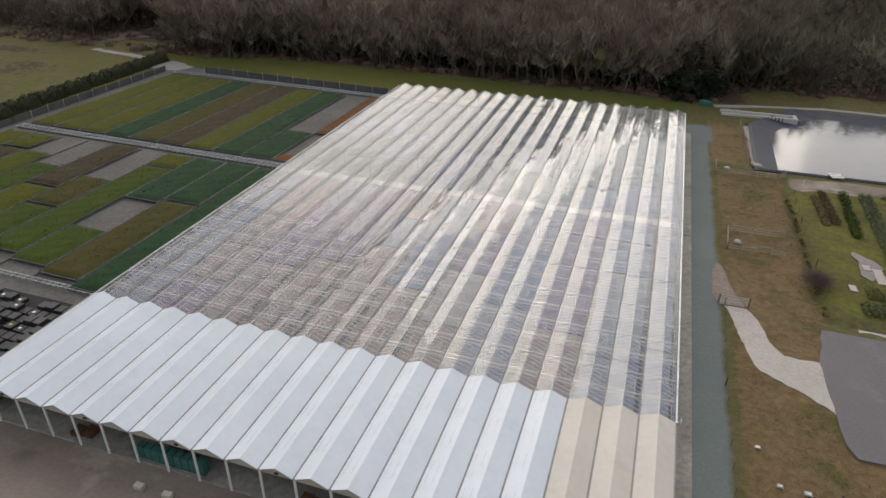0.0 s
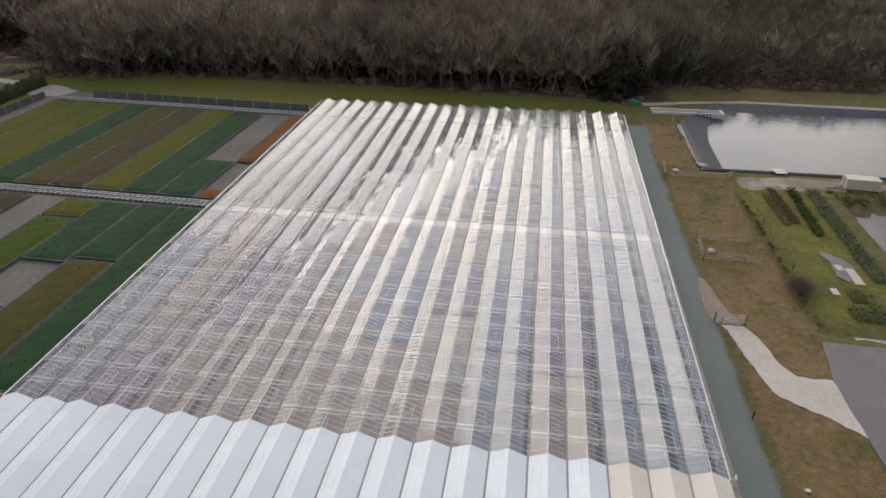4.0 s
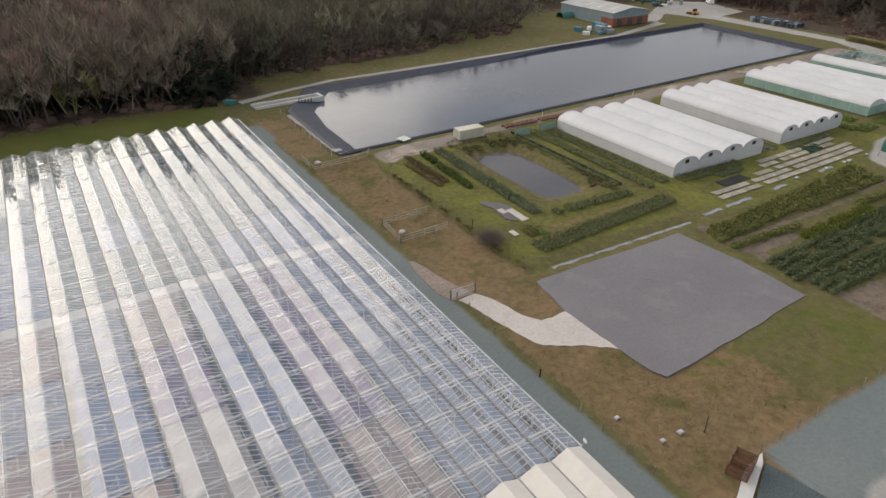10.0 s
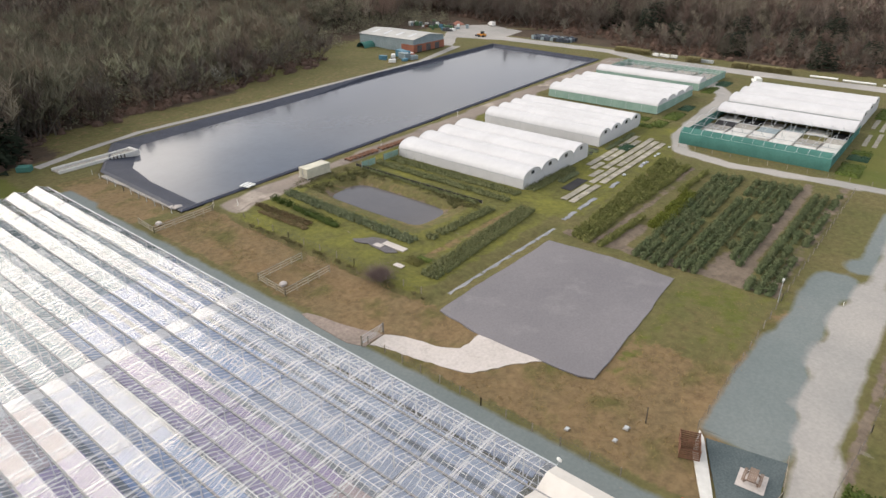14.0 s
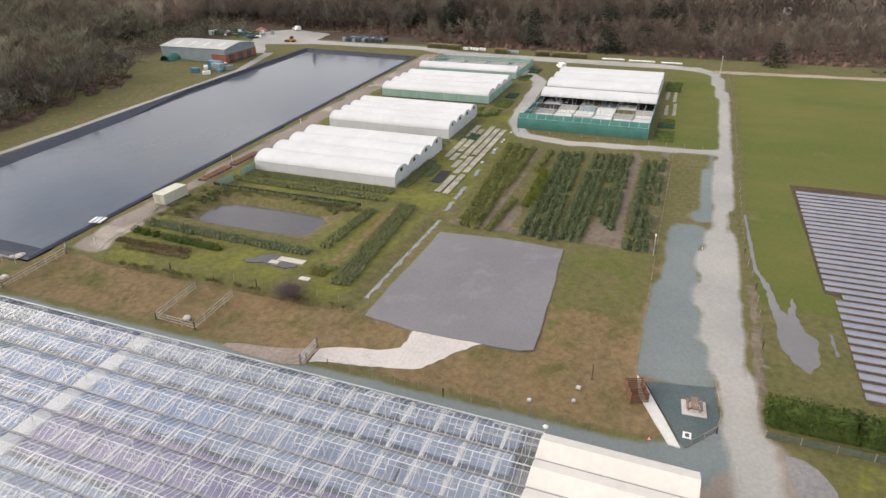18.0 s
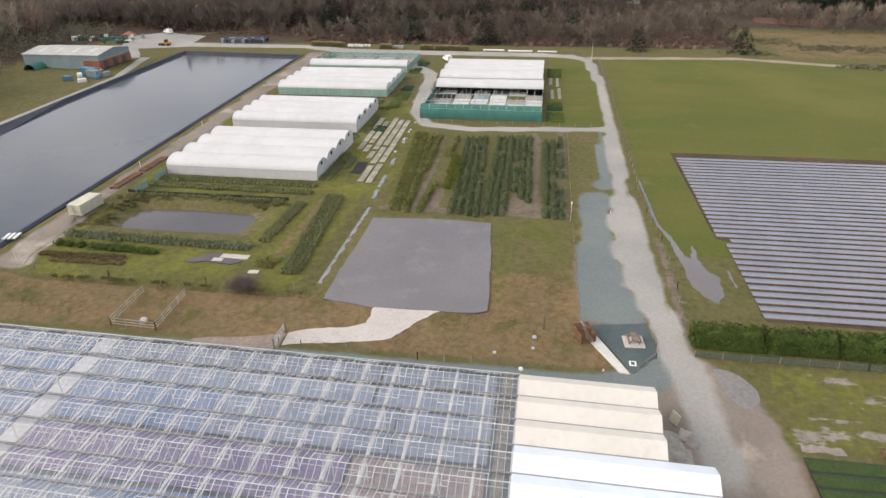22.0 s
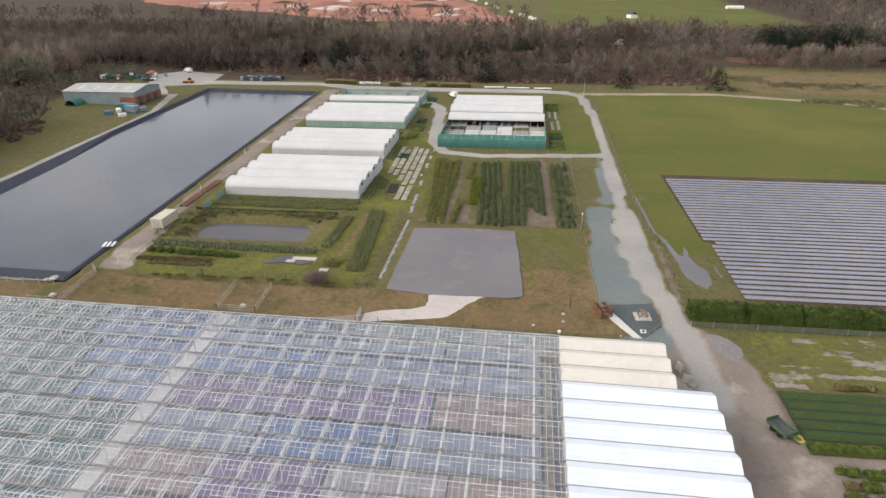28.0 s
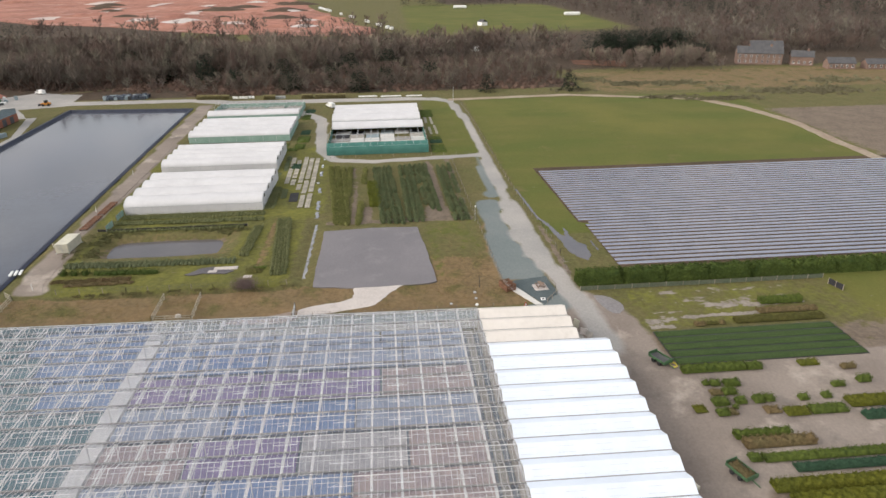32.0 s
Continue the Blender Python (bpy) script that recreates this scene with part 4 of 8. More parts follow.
# ---- glasshouse ----
SPAN, BAY, EAVE, RISE = (GX1 - GX0) / GSPANS, (GY1 - GY0) / GBAYS, 3.9, 0.68
HOUSE = Matrix.Translation((7, 50, -SUNK)) @ Euler((SLOPE_Y, -SLOPE_X, 0)).to_matrix().to_4x4() @ Matrix.Translation((-7, -50, 0))


M_screen = surf("white_screen_cloth", (0.82, 0.82, 0.83), (0.77, 0.77, 0.79), 0.5, 3, 0.8, 0.1, speck=0.06)


AISLE0, AISLE1 = 98.0, 100.0


def build_glasshouse():
    r = random.Random(11)
    gh = thing("glasshouse", (0, 0, 0), "large multi-span glasshouse with a glass roof and a white sheeted front", "greenhouse")
    # floor inside
    part("floor_slab", Geo().box(GX0, GX1, GY0, GY1, -0.2, 0.05), surf("glasshouse_floor", (0.174, 0.203, 0.246), (0.131, 0.16, 0.203), 0.2, 1.5, 0.8, 0.1), gh, "grey floor of the glasshouse")
    part("centre_aisle", Geo().box(GX0 + 0.3, GX1 - 0.3, AISLE0, AISLE1, 0.06, 0.74), M_screen, gh, "pale concrete aisle across the glasshouse")
    part("front_aisle", Geo().box(GX0 + 0.3, GX1 - 0.3, 50.9, 52.0, 0.06, 0.10), M_concrete, gh, "grey concrete aisle")
    part("front_floor", Geo().box(GX0, GX1, FRONT_W + 0.1, GY0 - 0.05, -0.2, 0.06), M_concrete, gh, "grey concrete floor of the packing bay")
    # gutters, ridges and glazing bars by span
    for i in range(GSPANS + 1):
        x = GX0 + i * SPAN
        part("gutter", Geo().box(x - 0.085, x + 0.085, GY0, GY1, EAVE - 0.14, EAVE + 0.05), M_galv if i in (0, GSPANS) else M_gutter, gh)
    for i in range(GSPANS):
        xa, xm, xb = GX0 + i * SPAN, GX0 + (i + 0.5) * SPAN, GX0 + (i + 1) * SPAN
        part("ridge_bar", Geo().box(xm - 0.02, xm + 0.02, GY0, GY1, EAVE + RISE - 0.02, EAVE + RISE + 0.05), M_bar, gh)
        g = Geo()
        for k in range(GBAYS * 5 + 1):
            y = GY0 + k * BAY / 5
            for xs in (xa + 0.06, xb - 0.06):
                g.beam((xs, y, EAVE + 0.034), (xm, y, EAVE + RISE + 0.004), 0.028, 0.036)
        part("glazing", g, M_bar, gh, kind="stuff")
    # lattice trusses under the gutters, one on each bay line, with posts
    for k in range(GBAYS + 1):
        y = GY0 + k * BAY
        g = Geo()
        g.box(GX0, GX1, y - 0.09, y + 0.09, EAVE - 0.20, EAVE - 0.15)
        g.box(GX0, GX1, y - 0.05, y + 0.05, EAVE - 0.72, EAVE - 0.68)
        for s in range(GSPANS * 2):
            x = GX0 + s * SPAN / 2
            za, zb = (EAVE - 0.7, EAVE - 0.2) if s % 2 else (EAVE - 0.26, EAVE - 0.7)
            g.beam((x, y, za), (x + SPAN / 2, y, zb), 0.02)
        part("truss", g, M_bar, gh, "white steel lattice truss")
        part("folded_screen", Geo().bevel_box(GX0 + 0.1, GX1 - 0.1, y + 0.07, y + 0.17, EAVE - 0.28, EAVE - 0.21, 0.03), M_screen, gh, "white thermal screen folded against the truss")
        posts = Geo()
        for s in range(0, GSPANS + 1, 2):
            x = GX0 + s * SPAN
            posts.box(x - 0.05, x + 0.05, y - 0.05, y + 0.05, 0.05, EAVE - 0.14)
        part("post_line", posts, M_bar, gh, kind="stuff")
    # roof vents, ajar, on every second truss line by turns on the west and east slopes
    PANE, VENT = BAY / 5, 0.60
    zl, zh = EAVE + 0.06, EAVE + RISE + 0.03
    arms, far_frame, far_glass, rest = Geo(), Geo(), Geo(), Geo()

    def under_vent(k, d):
        j = round((k + 0.5) / 5)
        return 0 < j < GBAYS and (j % 2 == 0) == (d < 0) and abs(k + 0.5 - 5 * j) < 2

    for i in range(GSPANS):
        xm = GX0 + (i + 0.5) * SPAN
        for j in range(1, GBAYS):
            d = 1 if j % 2 else -1
            yc, lift = GY0 + j * BAY, r.choice((0.02, 0.03, 0.04, 0.05, 0.06, 0.09))
            y0, y1 = yc - 1.98 * PANE, yc + 1.98 * PANE
            x_in, x_out = xm + d * 0.03, xm + d * (SPAN / 2 - 0.08) * VENT
            z_in, z_out = zh + 0.05, zh - (zh - zl) * VENT + 0.03 + lift
            near = i >= GSPANS - 7 and j <= 12
            frame_ = Geo() if near else far_frame
            for p, q in (((x_in, y0, z_in), (x_out, y0, z_out)), ((x_in, y1, z_in), (x_out, y1, z_out)), ((x_out, y0, z_out), (x_out, y1, z_out))):
                frame_.beam(p, q, 0.03, 0.035)
            for n in (1, 2, 3):
                yb = y0 + (y1 - y0) * n / 4
                frame_.beam((x_in, yb, z_in), (x_out, yb, z_out), 0.016, 0.025)
            glass_ = Geo() if near else far_glass
            t1 = r.gauss(0, 0.004)
            v = [(x_out, y0, z_out + t1), (x_in, y0, z_in), (x_in, y1, z_in), (x_out, y1, z_out - t1)]
            glass_.add(v, [(3, 2, 1, 0)] if d > 0 else [(0, 1, 2, 3)])
            if near:
                vent = part("roof_vent", frame_, M_bar, gh, "glass roof vent standing ajar")
                part("vent_pane", glass_, M_glass, vent)
            for yy in (y0 + 0.3, y1 - 0.3):
                arms.beam((x_out, yy, z_out - 0.03), (xm, yc, EAVE - 0.05), 0.026)
            arms.beam((xm - d * 0.9, yc, EAVE + 0.02), (x_out, yc, z_out - 0.03), 0.03)
    part("vent_framing", far_frame, M_bar, gh, kind="stuff")
    part("vent_panes", far_glass, M_glass, gh, kind="stuff")
    part("vent_gear", arms, M_bar, gh, kind="stuff")
    for i in range(GSPANS):
        xm = GX0 + (i + 0.5) * SPAN
        part("vent_shaft", Geo().tube((xm, GY0, EAVE + 0.0), (xm, GY1, EAVE + 0.0), 0.025, 6), M_bar, gh)
    # panes: those over the packing end one by one, the rest together
    for i in range(GSPANS):
        xa, xm, xb = GX0 + i * SPAN, GX0 + (i + 0.5) * SPAN, GX0 + (i + 1) * SPAN
        for k in range(GBAYS * 5):
            y0, y1 = GY0 + k * PANE + 0.01, GY0 + (k + 1) * PANE - 0.01
            for xs in (xa + 0.08, xb - 0.08):
                t1, t2, t3 = (r.gauss(0, 0.0016) for _ in range(3))
                top = 1 - VENT if under_vent(k, xs - xm) else 1.0
                xt, zt = xs + (xm - xs) * top, zl + (zh - zl) * top
                v = [(xs, y0, zl + t1), (xt, y0, zt + t2), (xt, y1, zt + t3), (xs, y1, zl + t1 + t3 - t2)]
                f = [(3, 2, 1, 0)] if xs > xm else [(0, 1, 2, 3)]
                if i >= GSPANS - 4 and k < 37:
                    part("pane", Geo().add(v, f), M_glass, gh)
                else:
                    rest.add(v, f)
    part("panes", rest, M_glass, gh, "sheets of horticultural glass", kind="stuff")
    # glass walls: far end, both sides
    for name, a, b in (("side_wall", (GX1, GY0), (GX1, GY1)), ("side_wall", (GX0, GY0), (GX0, GY1)), ("end_wall", (GX0, GY1), (GX1, GY1))):
        wall = Geo()
        n = 62 if a[0] == b[0] else 40
        for k in range(n):
            p = [a[0] + (b[0] - a[0]) * k / n, a[1] + (b[1] - a[1]) * k / n]
            q = [a[0] + (b[0] - a[0]) * (k + 1) / n, a[1] + (b[1] - a[1]) * (k + 1) / n]
            wall.add([(*p, 0.5), (*q, 0.5), (*q, EAVE - 0.14), (*p, EAVE - 0.14)], [(0, 1, 2, 3) if a[0] == GX1 and b[0] == GX1 else (3, 2, 1, 0)])
        part(name, wall, M_glass, gh, "glass wall panes")
        fr = Geo()
        for k in range(n + 1):
            p = (a[0] + (b[0] - a[0]) * k / n, a[1] + (b[1] - a[1]) * k / n)
            fr.box(p[0] - 0.025, p[0] + 0.025, p[1] - 0.025, p[1] + 0.025, 0.1, EAVE - 0.1)
        for z in (0.48, 2.1, EAVE - 0.16):
            fr.beam((*a, z), (*b, z), 0.06)
        part("wall_frame", fr, M_bar, gh)
        part("base_wall", Geo().beam((*a, -0.2), (*b, -0.2), 0.12, 1.36), M_concrete, gh)
    gab = Geo()
    for i in range(GSPANS):
        xa, xm, xb = GX0 + i * SPAN, GX0 + (i + 0.5) * SPAN, GX0 + (i + 1) * SPAN
        gab.add([(xa, GY1, EAVE), (xb, GY1, EAVE), (xm, GY1, EAVE + RISE)], [(2, 1, 0)])
    part("far_gables", gab, M_glass, gh, "glass gable triangles", kind="stuff")
    # growing beds under the glass
    tones = [surf("bench_" + n, a, b, 0.35, 1.6, 0.75, 0.15, speck=0.2) for n, a, b in
             (("mauve", (0.44, 0.335, 0.325), (0.34, 0.265, 0.295)), ("slate", (0.150, 0.245, 0.480), (0.215, 0.310, 0.520)),
              ("teal", (0.028, 0.115, 0.160), (0.045, 0.150, 0.195)), ("grey", (0.493, 0.478, 0.5), (0.392, 0.392, 0.42)),
              ("purple", (0.285, 0.215, 0.410), (0.225, 0.175, 0.35)), ("bluegrey", (0.345, 0.405, 0.540), (0.27, 0.33, 0.475)))]
    MAUVE, SLATE, TEAL, GREY, PURPLE, BLUEGREY = tones
    # crops by pair of spans from the east side: near the packing end, then further in
    crops = {0: ((GREY, BLUEGREY), (BLUEGREY,)), 1: ((BLUEGREY,), (SLATE,)), 2: ((MAUVE,), (PURPLE, PURPLE, MAUVE)), 3: ((SLATE, BLUEGREY), (BLUEGREY, SLATE)), 4: ((MAUVE, GREY), (MAUVE, PURPLE))}
    for j in range((GSPANS + 2) // 2):
        e0, e1 = max(0, 2 * j - 1), min(GSPANS, 2 * j + 1)
        if e1 <= e0:
            continue
        x0, x1 = GX1 - e1 * SPAN + 0.35, GX1 - e0 * SPAN - 0.35
        for y0, y1, south in ((52.4, AISLE0 - 0.2, True), (AISLE1 + 0.2, GY1 - 1.2, False)):
            ys = [y0]
            while ys[-1] < y1 - 7:
                ys.append(ys[-1] + r.choice((BAY * 3, BAY * 4, BAY * 5, BAY * 6)))
            ys[-1] = y1
            for a, b in zip(ys, ys[1:]):
                b = min(b, y1)
                if b - a < 2:
                    continue
                near, deep = crops.get(j, ((MAUVE, BLUEGREY, PURPLE), (MAUVE, SLATE, BLUEGREY, PURPLE)))
                m = r.choice(near if (a + b) / 2 < 72 else deep) if south else r.choice((TEAL, TEAL, TEAL, SLATE))
                g = Geo().box(x0, x1, a + 0.15, b - 0.15, 0.55, 0.72)
                for lx in (x0 + 0.3, x1 - 0.3):
                    for ly in (a + 0.5, b - 0.5):
                        g.box(lx - 0.04, lx + 0.04, ly - 0.04, ly + 0.04, 0.05, 0.55)
                solo("growing_bench", g, m, "flat growing bench under the glass roof", "bench", "benches in the glasshouse")
    # white and cream sheeted front bays
    for i in range(GSPANS):
        cream = i >= GSPANS - 3
        y0, mat = (FRONT_C, M_creamroof) if cream else (FRONT_W, M_whiteroof)
        xa, xm, xb = GX0 + i * SPAN, GX0 + (i + 0.5) * SPAN, GX0 + (i + 1) * SPAN
        ov = 0.2
        for xs, nm in ((xa + 0.09, "west"), (xb - 0.09, "east")):
            g = Geo()
            d = 1 if xs > xm else -1
            v = [(xs, y0 - ov, EAVE + 0.08), (xm, y0 - ov, EAVE + RISE + 0.09), (xm, GY0 - 0.02, EAVE + RISE + 0.09), (xs, GY0 - 0.02, EAVE + 0.08)]
            lo = [(p[0], p[1], p[2] - 0.05) for p in v]
            top = (3, 2, 1, 0) if d > 0 else (0, 1, 2, 3)
            g.add(v + lo, [top, tuple(4 + q for q in top[::-1]), (0, 1, 5, 4), (2, 3, 7, 6), (0, 3, 7, 4)])
            part("roof_sheet", g, mat, gh)
        # sheet laps
        lap = Geo()
        for y in np.arange(y0 + 1.5, GY0 - 2.5, 4.2):
            for u in (0.32, 0.74):
                xl, zl = xm + u * (xa - xm), EAVE + RISE * (1 - u) + 0.09
                lap.beam((xl, y + (i % 3) * 0.7, zl), (xl, y + 2.0 + (i % 3) * 0.7, zl), 0.02, 0.012)
        if not cream:
            part("sheet_lap", lap, M_galv, gh, kind="stuff")
        part("gutter", Geo().box(xa - 0.085, xa + 0.085, y0 - 0.1, GY0, EAVE - 0.14, EAVE + 0.07), M_gutter, gh)
        fas = Geo()
        v = [(xa + 0.05, y0, EAVE - 0.32), (xb - 0.05, y0, EAVE - 0.32), (xb - 0.05, y0, EAVE + 0.03), (xm, y0, EAVE + RISE + 0.03), (xa + 0.05, y0, EAVE + 0.03)]
        fas.add(v + [(p[0], p[1] + 0.08, p[2]) for p in v], [(0, 1, 2, 3, 4), (9, 8, 7, 6, 5), (0, 1, 6, 5)])
        part("gable_board", fas, M_fascia, gh, "cream gable board")
        if i % 3 == 1:
            part("gable_lamp", Geo().bevel_box(xm - 0.18, xm + 0.18, y0 - 0.16, y0 - 0.01, EAVE - 0.05, EAVE + 0.12, 0.03), M_blackplastic, gh, "small dark floodlight")
        col = Geo()
        col.box(xa - 0.08, xa + 0.08, y0 - 0.12, y0 + 0.06, 0.0, EAVE - 0.14)
        part("front_post", col, M_whitepaint, gh, "white steel post")
        part("downpipe", Geo().tube((xa + 0.14, y0 - 0.1, 0.05), (xa + 0.14, y0 - 0.1, EAVE - 0.15), 0.05, 8), M_whitepaint, gh)
    part("sill_rail", Geo().box(GX0, GX1 - 3 * SPAN, FRONT_W - 0.10, FRONT_W + 0.05, 0.0, 0.25), M_concrete, gh, "low concrete kerb along the open front")
    part("back_wall", Geo().box(GX0, GX1, GY0 - 0.16, GY0 - 0.05, 0.05, EAVE - 0.15), M_fascia, gh, "cream partition behind the packing bay")
    part("west_wall", Geo().box(GX0 - 0.06, GX0 + 0.06, FRONT_W, GY0 - 0.05, 0.0, EAVE - 0.14), M_fascia, gh, "cream clad side wall")
    part("corner_wall", Geo().box(GX0, GX0 + 1.4, FRONT_W + 0.2, FRONT_W + 0.3, 0.0, EAVE - 0.3), M_fascia, gh)
    part("east_wall", Geo().box(GX1 - 0.06, GX1 + 0.06, FRONT_C, GY0 - 0.05, 0.0, EAVE - 0.14), M_fascia, gh, "cream clad side wall")
    part("cream_front", Geo().box(GX1 - 3 * SPAN, GX1, FRONT_C + 0.02, FRONT_C + 0.12, 0.0, EAVE - 0.3), M_fascia, gh, "cream clad front wall")
    part("step_wall", Geo().box(GX1 - 3 * SPAN - 0.05, GX1 - 3 * SPAN + 0.05, FRONT_W, FRONT_C, 0.0, EAVE - 0.14), M_fascia, gh)
    # crates in the open front
    for k in range(9):
        x = -39.6 + k * 0.82
        g = Geo().bevel_box(-0.36, 0.36, -0.4, 0.4, 0, 1.55, 0.04)
        c = thing("plant_trolley", (x, 33.9, 0.06), "tall plant trolley wrapped in dark green netting", "trolley", "trolleys in the packing bay")
        part("wrap", g, M_net, c)
        part("base_frame", Geo().box(-0.4, 0.4, -0.44, 0.44, 0.0, 0.1), M_galv, c)
    # dish on the corner of the roof
    d = thing("satellite_dish", (GX1 + 0.2, 50.1, EAVE + 0.1), "small white satellite dish on a bracket", "dish")
    d.scale = (0.7, 0.7, 0.7)
    part("bracket", Geo().beam((-0.2, 0, 0), (0.05, 0, 0.35), 0.05), M_galv, d)
    bowl = Geo()
    for a in range(3):
        rr = (0.0, 0.2, 0.38)[a]
        bowl.v += [(0.12 + rr * 0.12 * a + 0.0, rr * math.cos(2 * math.pi * k / 12), 0.5 + rr * math.sin(2 * math.pi * k / 12)) for k in range(12)]
    bowl.f = [(a * 12 + k, a * 12 + (k + 1) % 12, (a + 1) * 12 + (k + 1) % 12, (a + 1) * 12 + k) for a in range(2) for k in range(12)]
    part("bowl", bowl, M_whitepaint, d)
    part("feed_arm", Geo().beam((0.12, 0, 0.3), (0.5, 0, 0.5), 0.03), M_whitepaint, d)


_before = set(bpy.data.objects)
build_glasshouse()
for ob in set(bpy.data.objects) - _before:   # all of it stands on the sloping floor, and daylight passes its panes
    if ob.type == "MESH" and M_glass.name in ob.data.materials:
        ob.visible_shadow = False
    if ob.parent is None:
        ob.matrix_basis = HOUSE @ ob.matrix_basis

# ---- film tunnels ----
def arch(n, half, side, rise):
    """A tunnel's cross-section, from foot to foot: (offset, height)."""
    pts = [(-half, 0)]
    for k in range(n + 1):
        a = math.pi - math.pi * k / n
        pts.append((half * math.cos(a), side + rise * math.sin(a)))
    return pts + [(half, 0)]


def tunnel_block(name, x0, x1, y0, y1, spans, side, rise, label, walls="film", bare=(), film_from=0):
    """Linked tunnels whose ridges run along y, side by side along x; each span is clad or bare hoops."""
    zb = gz((x0 + x1) / 2, (y0 + y1) / 2) - 0.05
    t = thing(name, ((x0 + x1) / 2, (y0 + y1) / 2, zb), label, "polytunnel")
    cx, cy = (x0 + x1) / 2, (y0 + y1) / 2
    w, ln = (x1 - x0) / spans, (y1 - y0) / 2
    prof = arch(12, w / 2, side, rise)
    roof = prof[1:-1]
    hoops = int((y1 - y0) / 2.1)
    for s in range(spans):
        xc = x0 - cx + (s + 0.5) * w
        if s not in bare:
            g = Geo()
            cols = 2 * hoops + 1
            for k in range(cols):
                y = -ln + 2 * ln * k / (cols - 1)
                sag = -0.035 if k % 2 else 0.0
                g.v += [(xc + px * 0.995, y, pz_ + (sag if 0 < j < len(roof) - 1 else 0)) for j, (px, pz_) in enumerate(roof)]
            m = len(roof)
            g.f = [(k * m + j, k * m + j + 1, (k + 1) * m + j + 1, (k + 1) * m + j) for k in range(cols - 1) for j in range(m - 1)]
            part("film_roof", g, M_film, t, flat=False)
        hp = Geo()
        for k in range(hoops + 1):
            if s not in bare and 0 < k < hoops:
                continue
            y = -ln + 2 * ln * k / hoops
            for (ax, az), (bx, bz) in zip(roof, roof[1:]):
                hp.beam((xc + ax, y, az), (xc + bx, y, bz), 0.06)
        part("hoop_set", hp, M_galv, t, "galvanised tunnel hoops", kind="stuff")
        for ye, nm in ((-ln, "gable"), (ln, "gable")):
            if s in bare:
                continue
            m = len(roof)
            g = Geo()
            g.v = [(xc + px, ye, pz_) for px, pz_ in roof] + [(xc - w / 2, ye, side - 0.1), (xc + w / 2, ye, side - 0.1)]
            g.f = [tuple(range(m))[::-1] + ()] if ye < 0 else [tuple(range(m))]
            gob = part(nm, g, M_film, t)
            part("gable_vent", Geo().bevel_box(xc - 0.5, xc + 0.5, ye - 0.06, ye + 0.06, side + rise * 0.25, side + rise * 0.7, 0.02), M_darkglass if walls == "film" else M_film, t, "dark louvred vent")
    wm = {"film": M_film, "net": M_net, "pale_net": M_pale_net}[walls]
    for ye in (-ln, ln):
        for s in range(spans):
            xc = x0 - cx + (s + 0.5) * w
            part("end_panel", Geo().box(xc - w / 2, xc + w / 2, ye - 0.03, ye + 0.03, 0.0, side), wm, t)
    for xe in (x0 - cx, x1 - cx):
        part("side_panel", Geo().box(xe - 0.03, xe + 0.03, -ln, ln, 0.0, side), wm, t)
    posts = Geo()
    for s in range(spans + 1):
        xe = x0 - cx + s * w
        for k in range(0, hoops + 1, 2):
            y = -ln + 2 * ln * k / hoops
            posts.box(xe - 0.04, xe + 0.04, y - 0.04, y + 0.04, 0, side)
        posts.box(xe - 0.05, xe + 0.05, -ln, ln, side - 0.06, side + 0.06)
    part("gutter_frame", posts, M_galv, t, kind="stuff")
    floor = Geo().box(x0 - cx, x1 - cx, -ln, ln, 0.0, 0.12)
    part("tunnel_floor", floor, M_concrete if len(bare) > 1 else M_mat, t, "worn floor of the tunnel")
    return t


T1 = tunnel_block("polytunnel", 68.4, 93.8, 92.8, 124.6, 4, 2.1, 1.55, "four linked white film tunnels with arched gables")
T2 = tunnel_block("polytunnel", 102.0, 123.6, 94.2, 126.0, 4, 2.1, 1.55, "four linked white film tunnels beside dark matting")
T3 = tunnel_block("polytunnel", 134.8, 159.6, 94.5, 127.0, 4, 2.1, 1.4, "four white film tunnels with pale green net walls", "pale_net")
T4 = tunnel_block("polytunnel", 166.0, 189.4, 95.0, 128.2, 4, 2.1, 1.4, "tunnel with pale green net walls, most hoops stripped bare", "pale_net", bare=(1, 2, 3))
T5 = tunnel_block("polytunnel", 150.4, 175.4, 50.6, 81.6, 3, 2.3, 1.5, "three white film tunnels beside the stripped tunnel", "film")
T6 = tunnel_block("polytunnel", 116.2, 148.2, 50.2, 81.0, 4, 2.3, 1.4, "stripped tunnel frame with green net walls and one white roof", "net", bare=(0, 1, 2))


def net_curtain():
    """The curved green net along the near side of the stripped tunnel."""
    zb = gz(116, 66)
    g = Geo()
    prof = [(0, 0), (-0.15, 1.2), (0.1, 2.2), (0.7, 3.0), (1.6, 3.5)]
    ys = np.linspace(50.0, 81.2, 17)
    for y in ys:
        g.v += [(115.8 + px, y, zb + z) for px, z in prof]
    m = len(prof)
    g.f = [(k * m + j, k * m + j + 1, (k + 1) * m + j + 1, (k + 1) * m + j) for k in range(len(ys) - 1) for j in range(m - 1)]
    solo("net_curtain", g, M_net, "curved green shade net over the tunnel side", "netting", flat=False)


